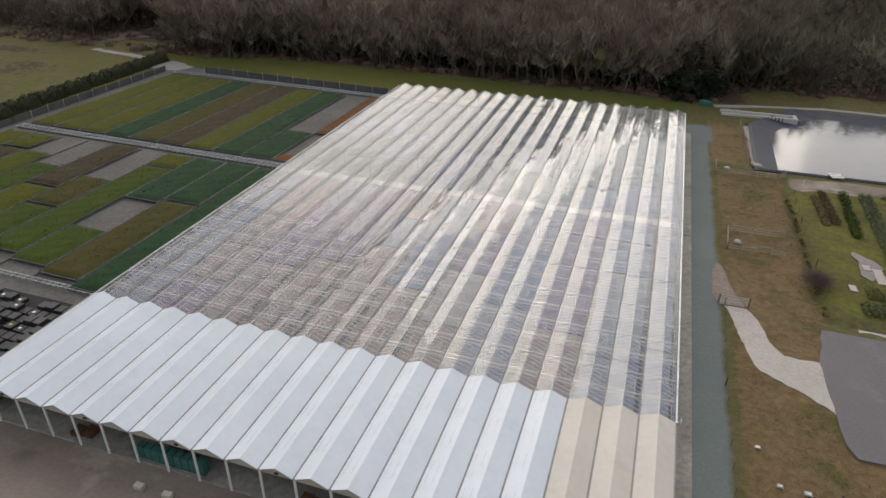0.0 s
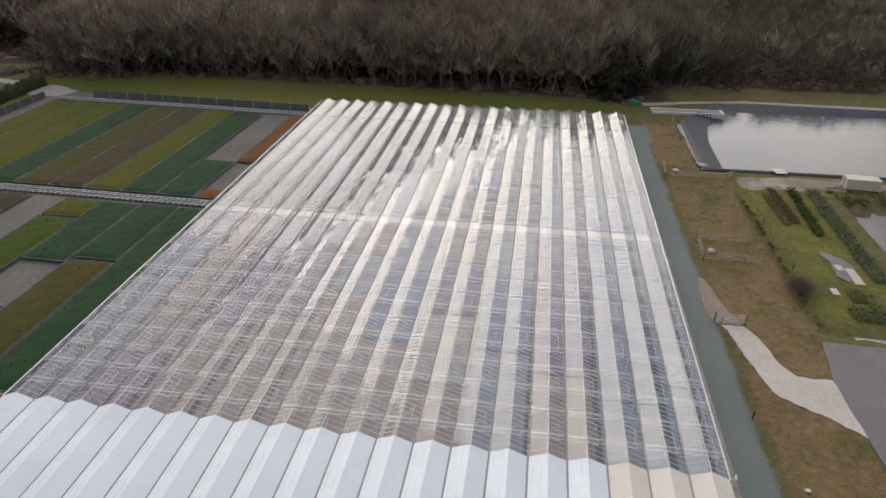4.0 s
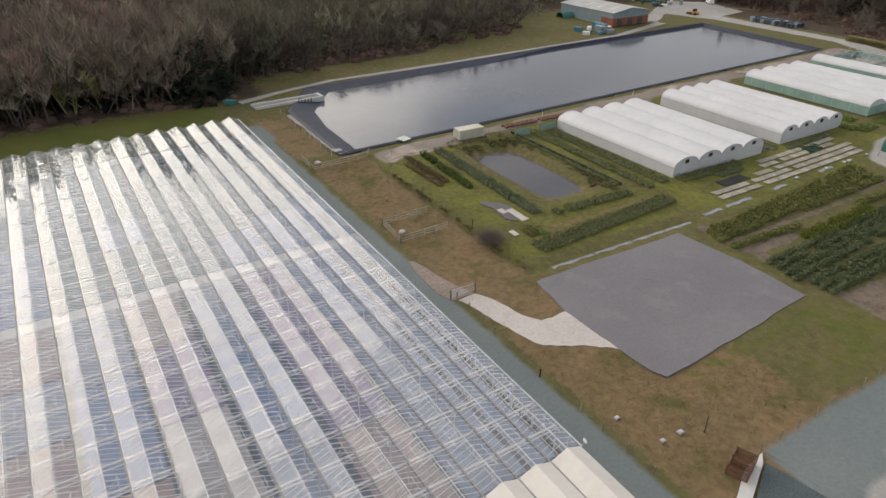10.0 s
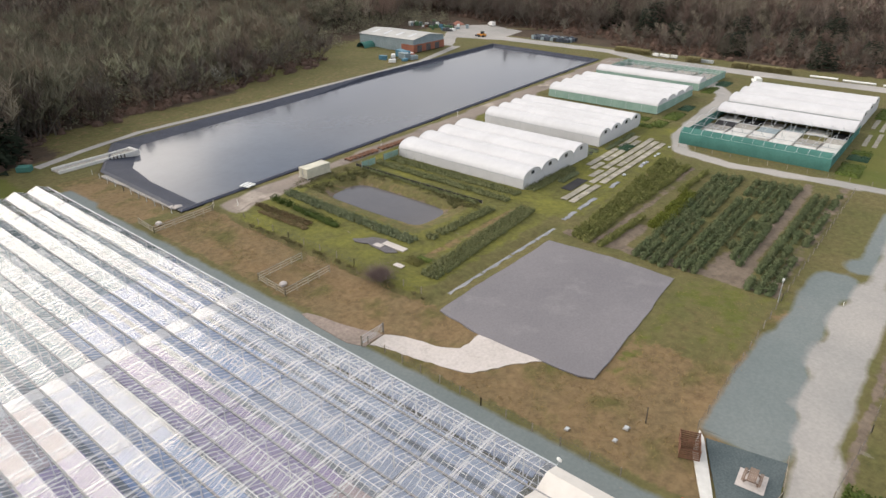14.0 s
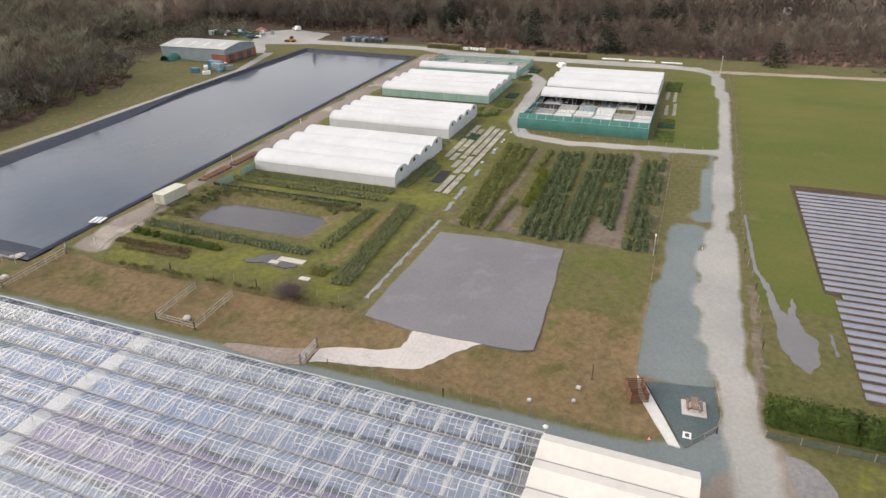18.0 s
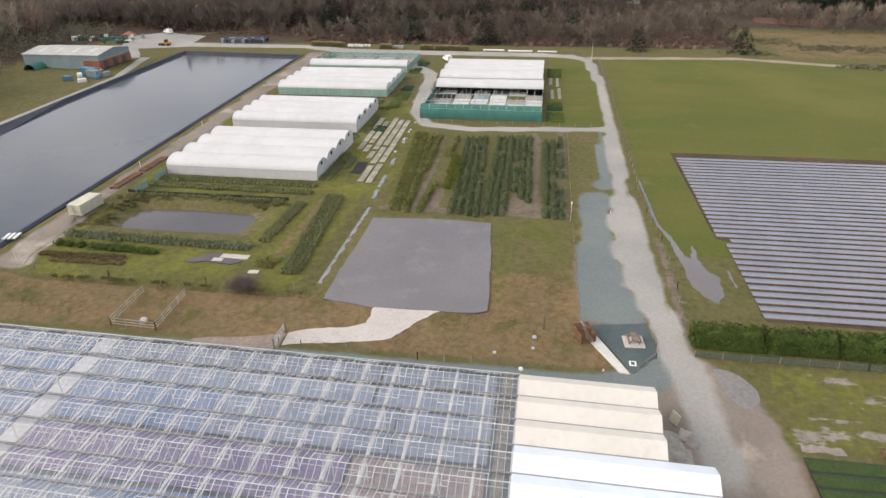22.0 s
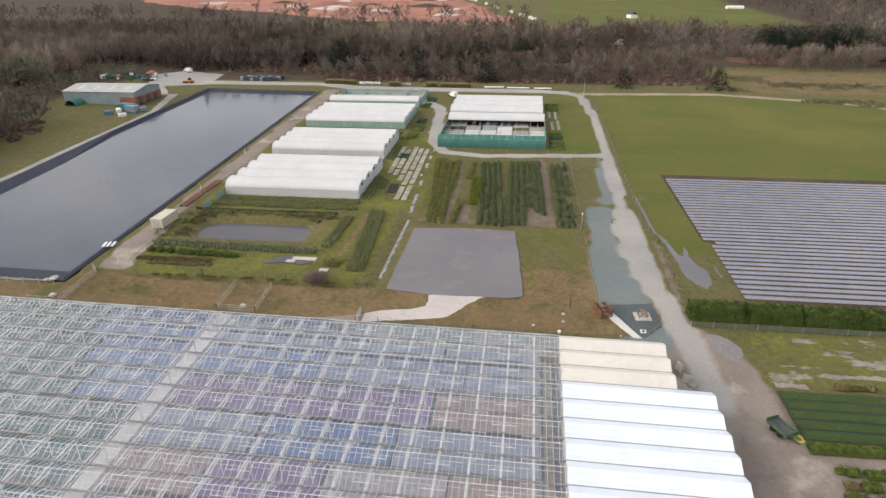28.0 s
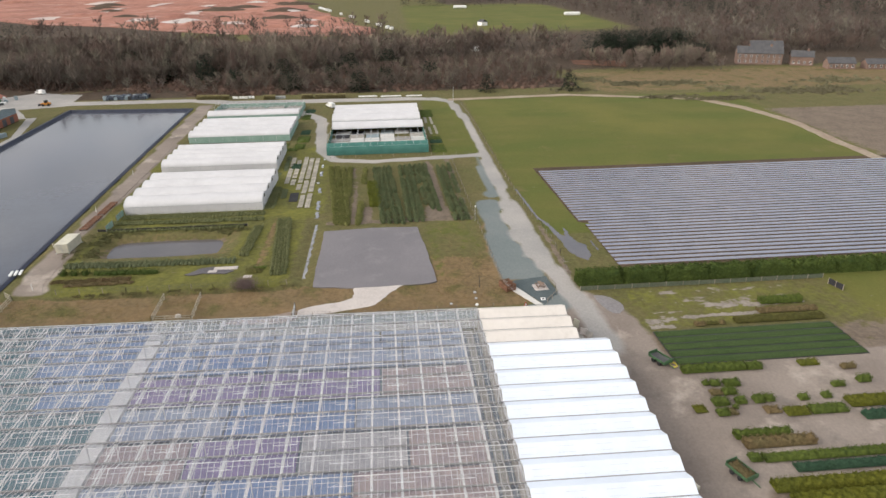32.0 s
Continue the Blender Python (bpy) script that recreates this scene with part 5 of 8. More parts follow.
net_curtain()
for k in range(6):
    y = 52.5 + k * 5
    for j in range(5):
        x = 119.4 + j * 5.0
        if j > 2 and (j * 3 + k * 5) % 7 == 0:
            continue
        g = Geo().bevel_box(x, x + 4.8, y - 2.3, y + 2.1 + 0.3 * ((j + k) % 2), gz(132, 66) + 0.2, gz(132, 66) + 0.45, 0.03)
        solo("tunnel_bench", g, (M_pale, M_concrete, M_pale, M_pale)[(j * 2 + k) % 4] if j < 3 else (M_mat, M_pale, M_steelblue, M_concrete)[(j + k) % 4], "flat plant bench inside the stripped tunnel", "bench", "benches in the stripped tunnel")
for k in range(4):
    y = 98.5 + k * 8
    solo("tunnel_bench", Geo().box(174, 189, y - 3.2, y + 3.2, gz(180, 110) + 0.3, gz(180, 110) + 0.6), M_concrete, "grey bench inside the stripped hoops", "bench", "benches in the hoop frame")


# ---- far steel shed, containers, yard things ----
def steel_shed():
    x0, x1, y0, y1 = 159.0, 177.0, 200.5, 229.0
    s = thing("steel_shed", ((x0 + x1) / 2, (y0 + y1) / 2, gz(168, 214)), "grey-blue steel shed with a brick office end", "shed")
    hx, hy, h, r = (x1 - x0) / 2, (y1 - y0) / 2, 4.6, 1.3
    g = Geo()
    for sy in (-1, 1):
        v = [(-hx, sy * hy, 0), (hx, sy * hy, 0), (hx, sy * hy, h), (0, sy * hy, h + r), (-hx, sy * hy, h)]
        g.add(v + [(p[0], p[1] - sy * 0.15, p[2]) for p in v], [(0, 1, 2, 3, 4), (9, 8, 7, 6, 5)])
    g.box(-hx, -hx + 0.15, -hy, hy, 0, h).box(hx - 0.15, hx, -hy, hy, 0, h)
    part("wall_cladding", g, M_steelblue, s)
    for d in (-1, 1):
        rg = Geo()
        v = [(0, -hy - 0.3, h + r + 0.05), (d * (hx + 0.3), -hy - 0.3, h), (d * (hx + 0.3), hy + 0.3, h), (0, hy + 0.3, h + r + 0.05)]
        rg.add(v + [(p[0], p[1], p[2] + 0.12) for p in v], [(0, 1, 2, 3), (7, 6, 5, 4), (0, 4, 5, 1), (1, 5, 6, 2), (2, 6, 7, 3)])
        part("roof_slope", rg, surf("grey_roof_sheet", (0.43, 0.42, 0.40), (0.36, 0.355, 0.34), 0.3, 2, 0.7, 0.05, speck=0.08), s, "pale grey roof sheets")
        for k in range(4):
            y = -hy + 4 + k * 6.4
            sl = Geo()
            v = [(d * 2.0, y, h + r * (1 - 2.0 / hx) + 0.22), (d * 6.5, y, h + r * (1 - 6.5 / hx) + 0.2), (d * 6.5, y + 1.2, h + r * (1 - 6.5 / hx) + 0.2), (d * 2.0, y + 1.2, h + r * (1 - 2.0 / hx) + 0.22)]
            sl.add(v + [(p[0], p[1], p[2] - 0.06) for p in v], [(0, 1, 2, 3), (4, 5, 1, 0), (6, 7, 3, 2)])
            part("rooflight", sl, M_galv, s)
    part("brick_front", Geo().box(-hx - 0.12, hx + 0.12, -hy - 0.2, -hy + 6, 0, 2.8), M_brick, s, "red brick lower wall")
    for k in range(3):
        part("roller_door", Geo().box(-hx + 2 + k * 5.2, -hx + 4.6 + k * 5.2, -hy - 0.28, -hy - 0.21, 0, 2.4), M_slate, s)
    arch_g = Geo()
    for k in range(9):
        a = math.pi * k / 8
        arch_g.v += [(-hx - 6, 8 + 2.2 * math.cos(a), 2.4 * math.sin(a)), (-hx, 8 + 2.2 * math.cos(a), 2.4 * math.sin(a))]
    arch_g.f = [(2 * k, 2 * k + 1, 2 * k + 3, 2 * k + 2) for k in range(8)]
    part("green_arch", arch_g, M_net, s, "green arched lean-to")


steel_shed()


def container(name, x, y, lx, ly, h, mat, label, yaw=0, ribs=True):
    c = thing(name, (x, y, gz(x, y) + 0.02), label, "container", yaw=yaw)
    part("body", Geo().bevel_box(-lx / 2, lx / 2, -ly / 2, ly / 2, 0.12, h, 0.05), mat, c)
    if ribs:
        g = Geo()
        n = int(max(lx, ly) / 0.3)
        for k in range(1, n):
            if lx > ly:
                x_ = -lx / 2 + lx * k / n
                g.box(x_ - 0.05, x_ + 0.05, -ly / 2 - 0.03, ly / 2 + 0.03, 0.25, h - 0.15)
            else:
                y_ = -ly / 2 + ly * k / n
                g.box(-lx / 2 - 0.03, lx / 2 + 0.03, y_ - 0.05, y_ + 0.05, 0.25, h - 0.15)
        part("rib_panel", g, mat, c)
    for sx in (-1, 1):
        for sy in (-1, 1):
            part("corner_block", Geo().box(sx * lx / 2 - 0.1, sx * lx / 2 + 0.1, sy * ly / 2 - 0.1, sy * ly / 2 + 0.1, 0, 0.14), M_galv, c)
    g = Geo()
    for k in (-1, 1):
        g.box(-lx / 2 - 0.06, -lx / 2 - 0.01, k * 0.15 - 0.02, k * 0.15 + 0.02, 0.3, h - 0.2)
    part("door_gear", g, M_galv, c)
    return c


container("storage_container", 48.1, 128.6, 5.8, 2.5, 2.1, M_cream, "cream steel storage container beside the reservoir", -2)
container("blue_container", 151.5, 199.0, 6.1, 2.4, 2.5, M_blue, "blue steel container by the far shed", 78)
container("blue_container", 149.0, 196.0, 4.2, 2.4, 2.3, M_steelblue, "pale blue container by the far shed", 78)


M_darkcrate = surf("blue_black_plastic", (0.055, 0.07, 0.095), (0.04, 0.05, 0.07), 0.5, 4, 0.5, 0.1, per_object=0.3)


def junk_heaps():
    r = random.Random(4)
    cols = [M_blackplastic, M_blue, M_green_paint, M_whitepaint, M_slate, M_brown_timber, M_steelblue]
    for k in range(46):
        x, y = r.uniform(206, 222), r.uniform(222, 246)
        s = r.uniform(0.8, 2.6)
        g = Geo().bevel_box(-s / 2, s / 2, -s * 0.35, s * 0.35, 0, r.uniform(0.6, 1.8), 0.06)
        solo("yard_crate", g, r.choice(cols), "weathered scrap crate in the far yard", "crate", "scrap in the far yard", loc=(x, y, gz(x, y)), yaw=r.uniform(0, 180))
    for k, (x, y, m) in enumerate(((146.5, 193.6, M_blue), (153.8, 196.6, M_brick), (147.5, 200.2, M_whitepaint), (144.4, 197.0, M_slate), (155.6, 199.2, M_whitepaint), (143.4, 201.4, M_blue), (156.5, 203.0, M_blackplastic), (141.6, 195.2, M_whitepaint), (150.6, 193.0, M_steelblue))):
        g = Geo().bevel_box(-1.0 - 0.2 * (k % 3), 1.0 + 0.2 * (k % 3), -0.7, 0.7, 0, 0.9 + 0.3 * (k % 3), 0.08)
        solo("skip_bin", g, m, "weathered storage bin beside the shed", "bin", "bins beside the shed", loc=(x, y, gz(x, y)), yaw=20 * k)
    for x, y, s, m in ((228, 233, 3.2, M_redearth), (222, 236, 2.2, M_soil)):
        g = Geo()
        n = 14
        for ring_ in range(4):
            rr = s * (1 - ring_ / 3.4)
            g.v += [(rr * math.cos(2 * math.pi * k / n) * r.uniform(0.85, 1.1), rr * math.sin(2 * math.pi * k / n) * r.uniform(0.85, 1.1), s * 0.5 * ring_ / 3) for k in range(n)]
        g.f = [(a * n + k, a * n + (k + 1) % n, (a + 1) * n + (k + 1) % n, (a + 1) * n + k) for a in range(3) for k in range(n)] + [tuple(range(3 * n, 4 * n))]
        solo("spoil_heap", g, m, "heap of red-brown earth in the far yard", "heap", loc=(x, y, gz(x, y)), flat=False)
    for k in range(60):
        x, y = 216.5 + (k % 5) * 1.5 + r.uniform(-0.15, 0.15), 167 + (k // 5) * 1.5 + r.uniform(-0.15, 0.15)
        g = Geo().bevel_box(-0.7, 0.7, -0.65, 0.65, 0, r.uniform(1.1, 1.7), 0.05)
        solo("plastic_crate", g, r.choice((M_darkcrate, M_darkcrate, M_steelblue, M_blackplastic)), "stacked dark plastic crate", "crate", "dark crates by the wood", loc=(x, y, gz(x, y)), yaw=r.uniform(-8, 8))
    ys = [(212, 141), (211.5, 137), (211, 132), (208, 112), (207.5, 96), (207, 90), (206.8, 86), (206.6, 82)]
    mt = surf("mossy_timber", (0.19, 0.165, 0.075), (0.15, 0.13, 0.06), 0.5, 3, 0.9, 0.3)
    boards = {"mid": Geo().box(-1.1, 1.2, -0.06, 0.06, 0, 0.1).mesh("bearer", mt), "top": Geo().box(-0.15, 0.15, -1.7, 1.7, 0, 0.05).mesh("board", mt)}
    for x, y in ys:
        st = thing("timber_stack", (x, y, gz(x, y)), "stack of mossy wooden pallets at the wood's edge", "pallet stack", "pallet stacks by the wood")
        st.scale = (1.25, 1.45, 1.3)
        for j in range(5):
            pl = part("pallet", boards["mid"], None, st)
            pl.location.z = j * 0.3
            for b in (-1.6, 1.6):
                part("bearer", boards["mid"], None, pl).location.y = b
            for b in range(5):
                part("board", boards["top"], None, pl).location = (-0.95 + b * 0.5, 0, 0.1)
    for k in range(7):
        x, y = 210.5 + r.uniform(-0.6, 0.6), 119.5 + k * 1.35
        w_ = thing("white_tank", (x, y, gz(x, y)), "white plastic tank in a steel cage", "tank", "white tanks by the wood")
        part("tank_body", Geo().bevel_box(-0.5, 0.5, -0.5, 0.5, 0.15, 1.1, 0.08), M_whitepaint, w_)
        part("pallet_base", Geo().box(-0.55, 0.55, -0.55, 0.55, 0, 0.14), M_slate, w_)
    for k in range(6):
        y = 106 + k * 1.2
        solo("grey_crate", Geo().bevel_box(-0.5, 0.5, -0.5, 0.5, 0, 1.0, 0.05), M_galv, "grey plastic crate by the wood", "crate", "grey crates by the wood", loc=(209.5, y, gz(209, y)))
    for x, y, l in ((206, 60, 9), (207, 70, 8), (205.5, 50, 7)):
        solo("film_roll", Geo().tube((0, -l / 2, 0.3), (0, l / 2, 0.3), 0.3, 10), M_whitepaint, "long roll of white tunnel film lying on the grass", "film roll", loc=(x, y, gz(x, y)))


junk_heaps()


def wheel(parent, x, y, r_, w_=0.25):
    part("wheel", Geo().tube((x, y - w_ / 2, r_), (x, y + w_ / 2, r_), r_, 14), M_blackplastic, parent)


def van(x, y, yaw, mat, label, name="white_van", long_=5.0):
    v = thing(name, (x, y, gz(x, y) + 0.05), label, "vehicle", yaw=yaw)
    g = Geo()
    prof = [(-long_ / 2, 0.35), (long_ / 2, 0.35), (long_ / 2, 0.95), (long_ / 2 - 0.9, 1.15), (long_ / 2 - 1.7, 1.95), (-long_ / 2, 1.95)]
    for s in (-0.9, 0.9):
        g.v += [(px, s * (0.92 if pz_ > 1.3 else 1.0), pz_) for px, pz_ in prof]
    n = len(prof)
    g.f = [tuple(range(n)), tuple(range(2 * n - 1, n - 1, -1))] + [(k, (k + 1) % n, n + (k + 1) % n, n + k)[::-1] for k in range(n)]
    part("body", g, mat, v)
    part("windscreen", Geo().beam((long_ / 2 - 0.95, 0, 1.2), (long_ / 2 - 1.62, 0, 1.9), 1.5, 0.04), M_darkglass, v)
    for s in (-0.93, 0.93):
        part("side_window", Geo().box(long_ / 2 - 2.5, long_ / 2 - 1.75, s - 0.02, s + 0.02, 1.25, 1.75), M_darkglass, v)
        for wx in (-long_ / 2 + 0.9, long_ / 2 - 0.9):
            wheel(v, wx, s * 0.92, 0.34)
    return v


van(186.5, 84.6, 30, M_whitepaint, "white van parked by the stripped tunnel")
van(236, 219, 60, M_whitepaint, "white van parked in the far yard")


def telehandler():
    t = thing("loader", (207.5, 204.0, gz(207, 204)), "orange loader parked by the reservoir corner", "loader", yaw=100)
    part("chassis", Geo().bevel_box(-1.8, 1.4, -0.9, 0.9, 0.5, 1.3, 0.1), M_orange, t)
    part("cab", Geo().bevel_box(-0.9, 0.3, -0.7, 0.7, 1.3, 2.3, 0.12), M_darkglass, t)
    part("boom", Geo().beam((-1.2, 0.0, 1.5), (2.2, 0.0, 0.9), 0.3), M_orange, t)
    part("bucket", Geo().bevel_box(2.0, 2.8, -0.9, 0.9, 0.2, 0.9, 0.08), M_slate, t)
    for wx in (-1.2, 0.9):
        for s in (-0.95, 0.95):
            wheel(t, wx, s, 0.5, 0.35)


telehandler()

# ---- planting ----
def leaf_tris(pts, size, rs, up=0.25):
    """Small leaf clumps, as triangles of random turn, round the given places."""
    n = len(pts)
    d = rs.normal(size=(n, 3, 3))
    d /= np.linalg.norm(d, axis=2, keepdims=True) + 1e-9
    d[:, :, 2] = d[:, :, 2] * 0.8 + up
    s = size * (0.6 + 0.8 * rs.rand(n, 1, 1))
    return pts[:, None, :] + d * s


def wave(x, y, rs_seed, f):
    k = rs_seed * 1.7
    return (np.sin(x * f + k) * np.cos(y * f * 1.13 + k * 2) + np.sin(x * f * 2.3 + y * f * 1.7 + k * 3) * 0.6 + np.sin(y * f * 3.1 - x * f * 0.9 + k) * 0.4) / 2


def leafy_block(name, lx, ly, h, mat, leaf=0.16, dens=10, cell=0.5, seed=0, bump=0.2, edge=0.25, freq=2.0):
    """A clipped or massed planting: a bumpy mound with leaf clumps over it, centred on its foot."""
    rs = np.random.RandomState(seed)
    nx, ny = max(3, int(lx / cell) + 1), max(3, int(ly / cell) + 1)
    xs, ys = np.linspace(-lx / 2, lx / 2, nx), np.linspace(-ly / 2, ly / 2, ny)

    def height(x, y):
        ex, ey = np.minimum(lx / 2 - np.abs(x), edge * 2) / (edge * 2), np.minimum(ly / 2 - np.abs(y), edge * 2) / (edge * 2)
        rim = np.clip(np.minimum(ex, ey), 0, 1) ** 0.35
        return h * rim * (1 - bump * 0.5 + bump * wave(x, y, seed, freq))

    X, Y = np.meshgrid(xs, ys, indexing="ij")
    Z = height(X, Y) - leaf * 0.3
    Z[0, :] = Z[-1, :] = 0
    Z[:, 0] = Z[:, -1] = 0
    jit = rs.uniform(-0.25, 0.25, (2, nx, ny)) * cell
    jit[:, 0, :] = jit[:, -1, :] = 0
    jit[:, :, 0] = jit[:, :, -1] = 0
    idx = np.arange(nx * ny).reshape(nx, ny)
    a, b, c, d = idx[:-1, :-1].ravel(), idx[1:, :-1].ravel(), idx[1:, 1:].ravel(), idx[:-1, 1:].ravel()
    tris = np.concatenate([np.stack([a, b, c], 1), np.stack([a, c, d], 1)])
    verts = np.stack([X + jit[0], Y + jit[1], np.maximum(Z, 0)], -1).reshape(-1, 3)
    n = int(lx * ly * dens)
    px, py = rs.uniform(-lx / 2, lx / 2, n), rs.uniform(-ly / 2, ly / 2, n)
    pts = np.stack([px, py, height(px, py)], 1)
    m = int((lx + ly) * 2 * h * dens * 0.8)
    t, sx = rs.rand(m), rs.randint(0, 4, m)
    qx = np.where(sx == 0, -lx / 2, np.where(sx == 1, lx / 2, (t - 0.5) * lx))
    qy = np.where(sx == 2, -ly / 2, np.where(sx == 3, ly / 2, (t - 0.5) * ly))
    side = np.stack([qx * 0.99, qy * 0.99, rs.rand(m) * h * 0.9], 1)
    lt = leaf_tris(np.concatenate([pts, side]), leaf, rs).reshape(-1, 3)
    k = len(verts)
    return soup(name, np.concatenate([verts, lt]), mat, np.concatenate([tris, k + np.arange(len(lt)).reshape(-1, 3)]), flat=False)


def bushes_mesh(name, places, mat, leaf=0.22, per=34, seed=0, core=True):
    """Bushes: for each (x, y, z, radius, height) a rounded core with a ragged coat of small leaf clumps."""
    rs = np.random.RandomState(seed)
    out = []
    for x, y, z, r_, h in places:
        p = rs.normal(size=(per, 3))
        p /= np.linalg.norm(p, axis=1, keepdims=True)
        p *= (0.6 + 0.62 * rs.rand(per, 1))
        p[:, 2] = np.abs(p[:, 2])
        q = np.stack([x + p[:, 0] * r_, y + p[:, 1] * r_, z + 0.08 + p[:, 2] * h * 0.92], 1)
        out.append(leaf_tris(q, leaf * (0.8 + 0.4 * min(r_, 1.5)), rs, 0.2))
        if core:
            n, a0 = 6, rs.uniform(0, 6.28)
            ang = a0 + np.arange(n) * 2 * math.pi / n
            rings = [np.stack([x + np.cos(ang) * r_ * f, y + np.sin(ang) * r_ * f, np.full(n, z + h * g)], 1) for f, g in ((0.75, 0.0), (0.6, 0.36), (0.3, 0.58))]
            tri = []
            for lo, hi in zip(rings, rings[1:]):
                for k in range(n):
                    m = (k + 1) % n
                    tri += [[lo[k], lo[m], hi[m]], [lo[k], hi[m], hi[k]]]
            tri += [[rings[2][k], rings[2][(k + 1) % n], np.array([x, y, z + h * 0.66])] for k in range(n)]
            out.append(np.array(tri))
    return soup(name, np.concatenate(out), mat)


def row_of_bushes(name, a, b, width, height, spacing, mat, label, seed=0, gaps=0.05, leaf=0.22, per=30, group=""):
    """A planted row along the line from a to b."""
    r = random.Random(seed)
    ln = math.hypot(b[0] - a[0], b[1] - a[1])
    n = max(2, int(ln / spacing))
    lanes = max(1, int(width / 0.62))
    nx, ny = -(b[1] - a[1]) / ln, (b[0] - a[0]) / ln
    pl = []
    hole = False
    for k in range(n):
        hole = r.random() < (0.6 if hole else gaps * 0.3)
        for j in range(lanes):
            if hole and r.random() < 0.9:
                continue
            o = ((j + 0.5) / lanes - 0.5) * width + r.uniform(-0.12, 0.12)
            x, y = a[0] + (b[0] - a[0]) * (k + 0.5) / n + nx * o + r.uniform(-0.1, 0.1), a[1] + (b[1] - a[1]) * (k + 0.5) / n + ny * o
            pl.append((x, y, gz(x, y), max(0.42, width / lanes * 0.72) * r.uniform(0.8, 1.15), height * r.uniform(0.75, 1.15)))
    return solo(name, bushes_mesh(name, pl, mat, leaf * 0.5, int(per * 2.4), seed), None, label, "shrub row", group, "stuff")


LEAF = {"l": (M_shrub_lime, "yellow-green heather plants"), "g": (M_pot_green, "bright green young plants"), "d": (surf("blue_green_leaf", (0.026, 0.056, 0.034), (0.033, 0.066, 0.038), 0.3, 2.5, 0.85, 0, speck=0.25), "dark blue-green plants"), "b": (M_shrub_brown, "brown winter heathers"),
        "o": (surf("olive_leaf", (0.078, 0.072, 0.022), (0.066, 0.066, 0.02), 0.2, 2.5, 0.9, 0, speck=0.3), "olive-brown heather plants"), "r": (M_rust, "russet-brown plants")}

# ---- rolling benches west of the glasshouse ----
BED_X = [-125.3, -119.0, -112.7, -106.3, -99.8, -93.2, -86.7, -80.1, -73.4, -66.7, -61.0]
NORTH = ["ll", "ll", "ll", "dd", "oo", "bb", "ll", "dd", None, None]
SOUTH = [[(60, 78, "o"), (79, 96, "l")], [(58, 76, "l"), (77, 88, "b"), (89, 96, "l")], [(56, 74, "g"), (75, 88, "l")], [(56, 84, "g")], [(56, 76, "l"), (76.6, 97, "b")], [(56, 70, "g"), (70.6, 82, "o")],
         [(57, 90, "g"), (90.5, 96.5, "l")], [(55.5, 66.5, "g"), (77.5, 96.5, "d")], [(54, 78.5, "o"), (79, 97, "d")], [(52.5, 96.8, "d")]]


BENCH_LEAF = {k: surf("bench_leaf_" + n, a, b, 0.2, 3.0, 0.85, 0, speck=0.22) for k, n, a, b in
              (("l", "lime", (0.080, 0.082, 0.006), (0.064, 0.074, 0.008)), ("g", "green", (0.040, 0.062, 0.008), (0.050, 0.072, 0.009)), ("d", "blue_green", (0.018, 0.048, 0.020), (0.024, 0.057, 0.023)),
               ("b", "brown", (0.064, 0.047, 0.026), (0.052, 0.042, 0.024)), ("o", "olive", (0.064, 0.056, 0.014), (0.056, 0.054, 0.014)), ("r", "russet", (0.16, 0.070, 0.026), (0.13, 0.062, 0.024)))}
M_rim = surf("dull_grey_rim", (0.16, 0.165, 0.17), (0.12, 0.125, 0.13), 0.6, 5, 0.6, 0.05, speck=0.1)


def bench(x0, x1, y0, y1, kind, seed):
    mat, what = BENCH_LEAF[kind], LEAF[kind][1]
    xc, yc = (x0 + x1) / 2, (y0 + y1) / 2
    b = thing("rolling_bench", (xc, yc, gz(xc, yc) + 0.03), f"long low rolling bench packed with {what}", "plant bench", "rolling benches west of the glasshouse")
    hx, hy = (x1 - x0) / 2 - 0.16, (y1 - y0) / 2 - 0.1
    part("tray_floor", Geo().box(-hx, hx, -hy, hy, 0.36, 0.42), M_mat, b)
    for s in (-1, 1):
        part("tray_rim", Geo().box(s * hx - 0.035, s * hx + 0.035, -hy, hy, 0.34, 0.47), M_rim, b)
        part("tray_rim", Geo().box(-hx - 0.03, hx + 0.03, s * hy - 0.035, s * hy + 0.035, 0.34, 0.47), M_rim, b)
    legs = Geo()
    for y in np.arange(-hy + 1, hy, 4.0):
        legs.box(-hx + 0.5, hx - 0.5, y - 0.05, y + 0.05, 0.26, 0.36)
        for x in (-hx + 0.6, hx - 0.6):
            legs.box(x - 0.05, x + 0.05, y - 0.05, y + 0.05, 0, 0.26)
    part("trestles", legs, M_galv, b, kind="stuff")
    p = part("planting", leafy_block("plants", 2 * hx - 0.1, 2 * hy - 0.1, 0.34, mat, 0.13, 5, 0.7, seed, 0.35, 0.15, 1.6), None, b, kind="stuff")
    p.location.z = 0.41


for i in range(10):
    x0, x1 = BED_X[i], BED_X[i + 1]
    if NORTH[i]:
        k0, k1 = NORTH[i]
        if k0 == k1:
            bench(x0, x1, 101, 147, k0, 20 + i)
        else:
            bench(x0, x1, 101, 126, k0, 20 + i)
            bench(x0, x1, 126.2, 147, k1, 40 + i)
    for y0, y1, k in SOUTH[i]:
        bench(x0, x1, y0, y1, k, 60 + i + int(y0))
bench(-73.4, -66.7, 101, 117.5, "d", 81)
bench(-66.7, -61.0, 117.8, 147.5, "r", 82)
bench(-66.7, -61.4, 101, 104.5, "r", 83)


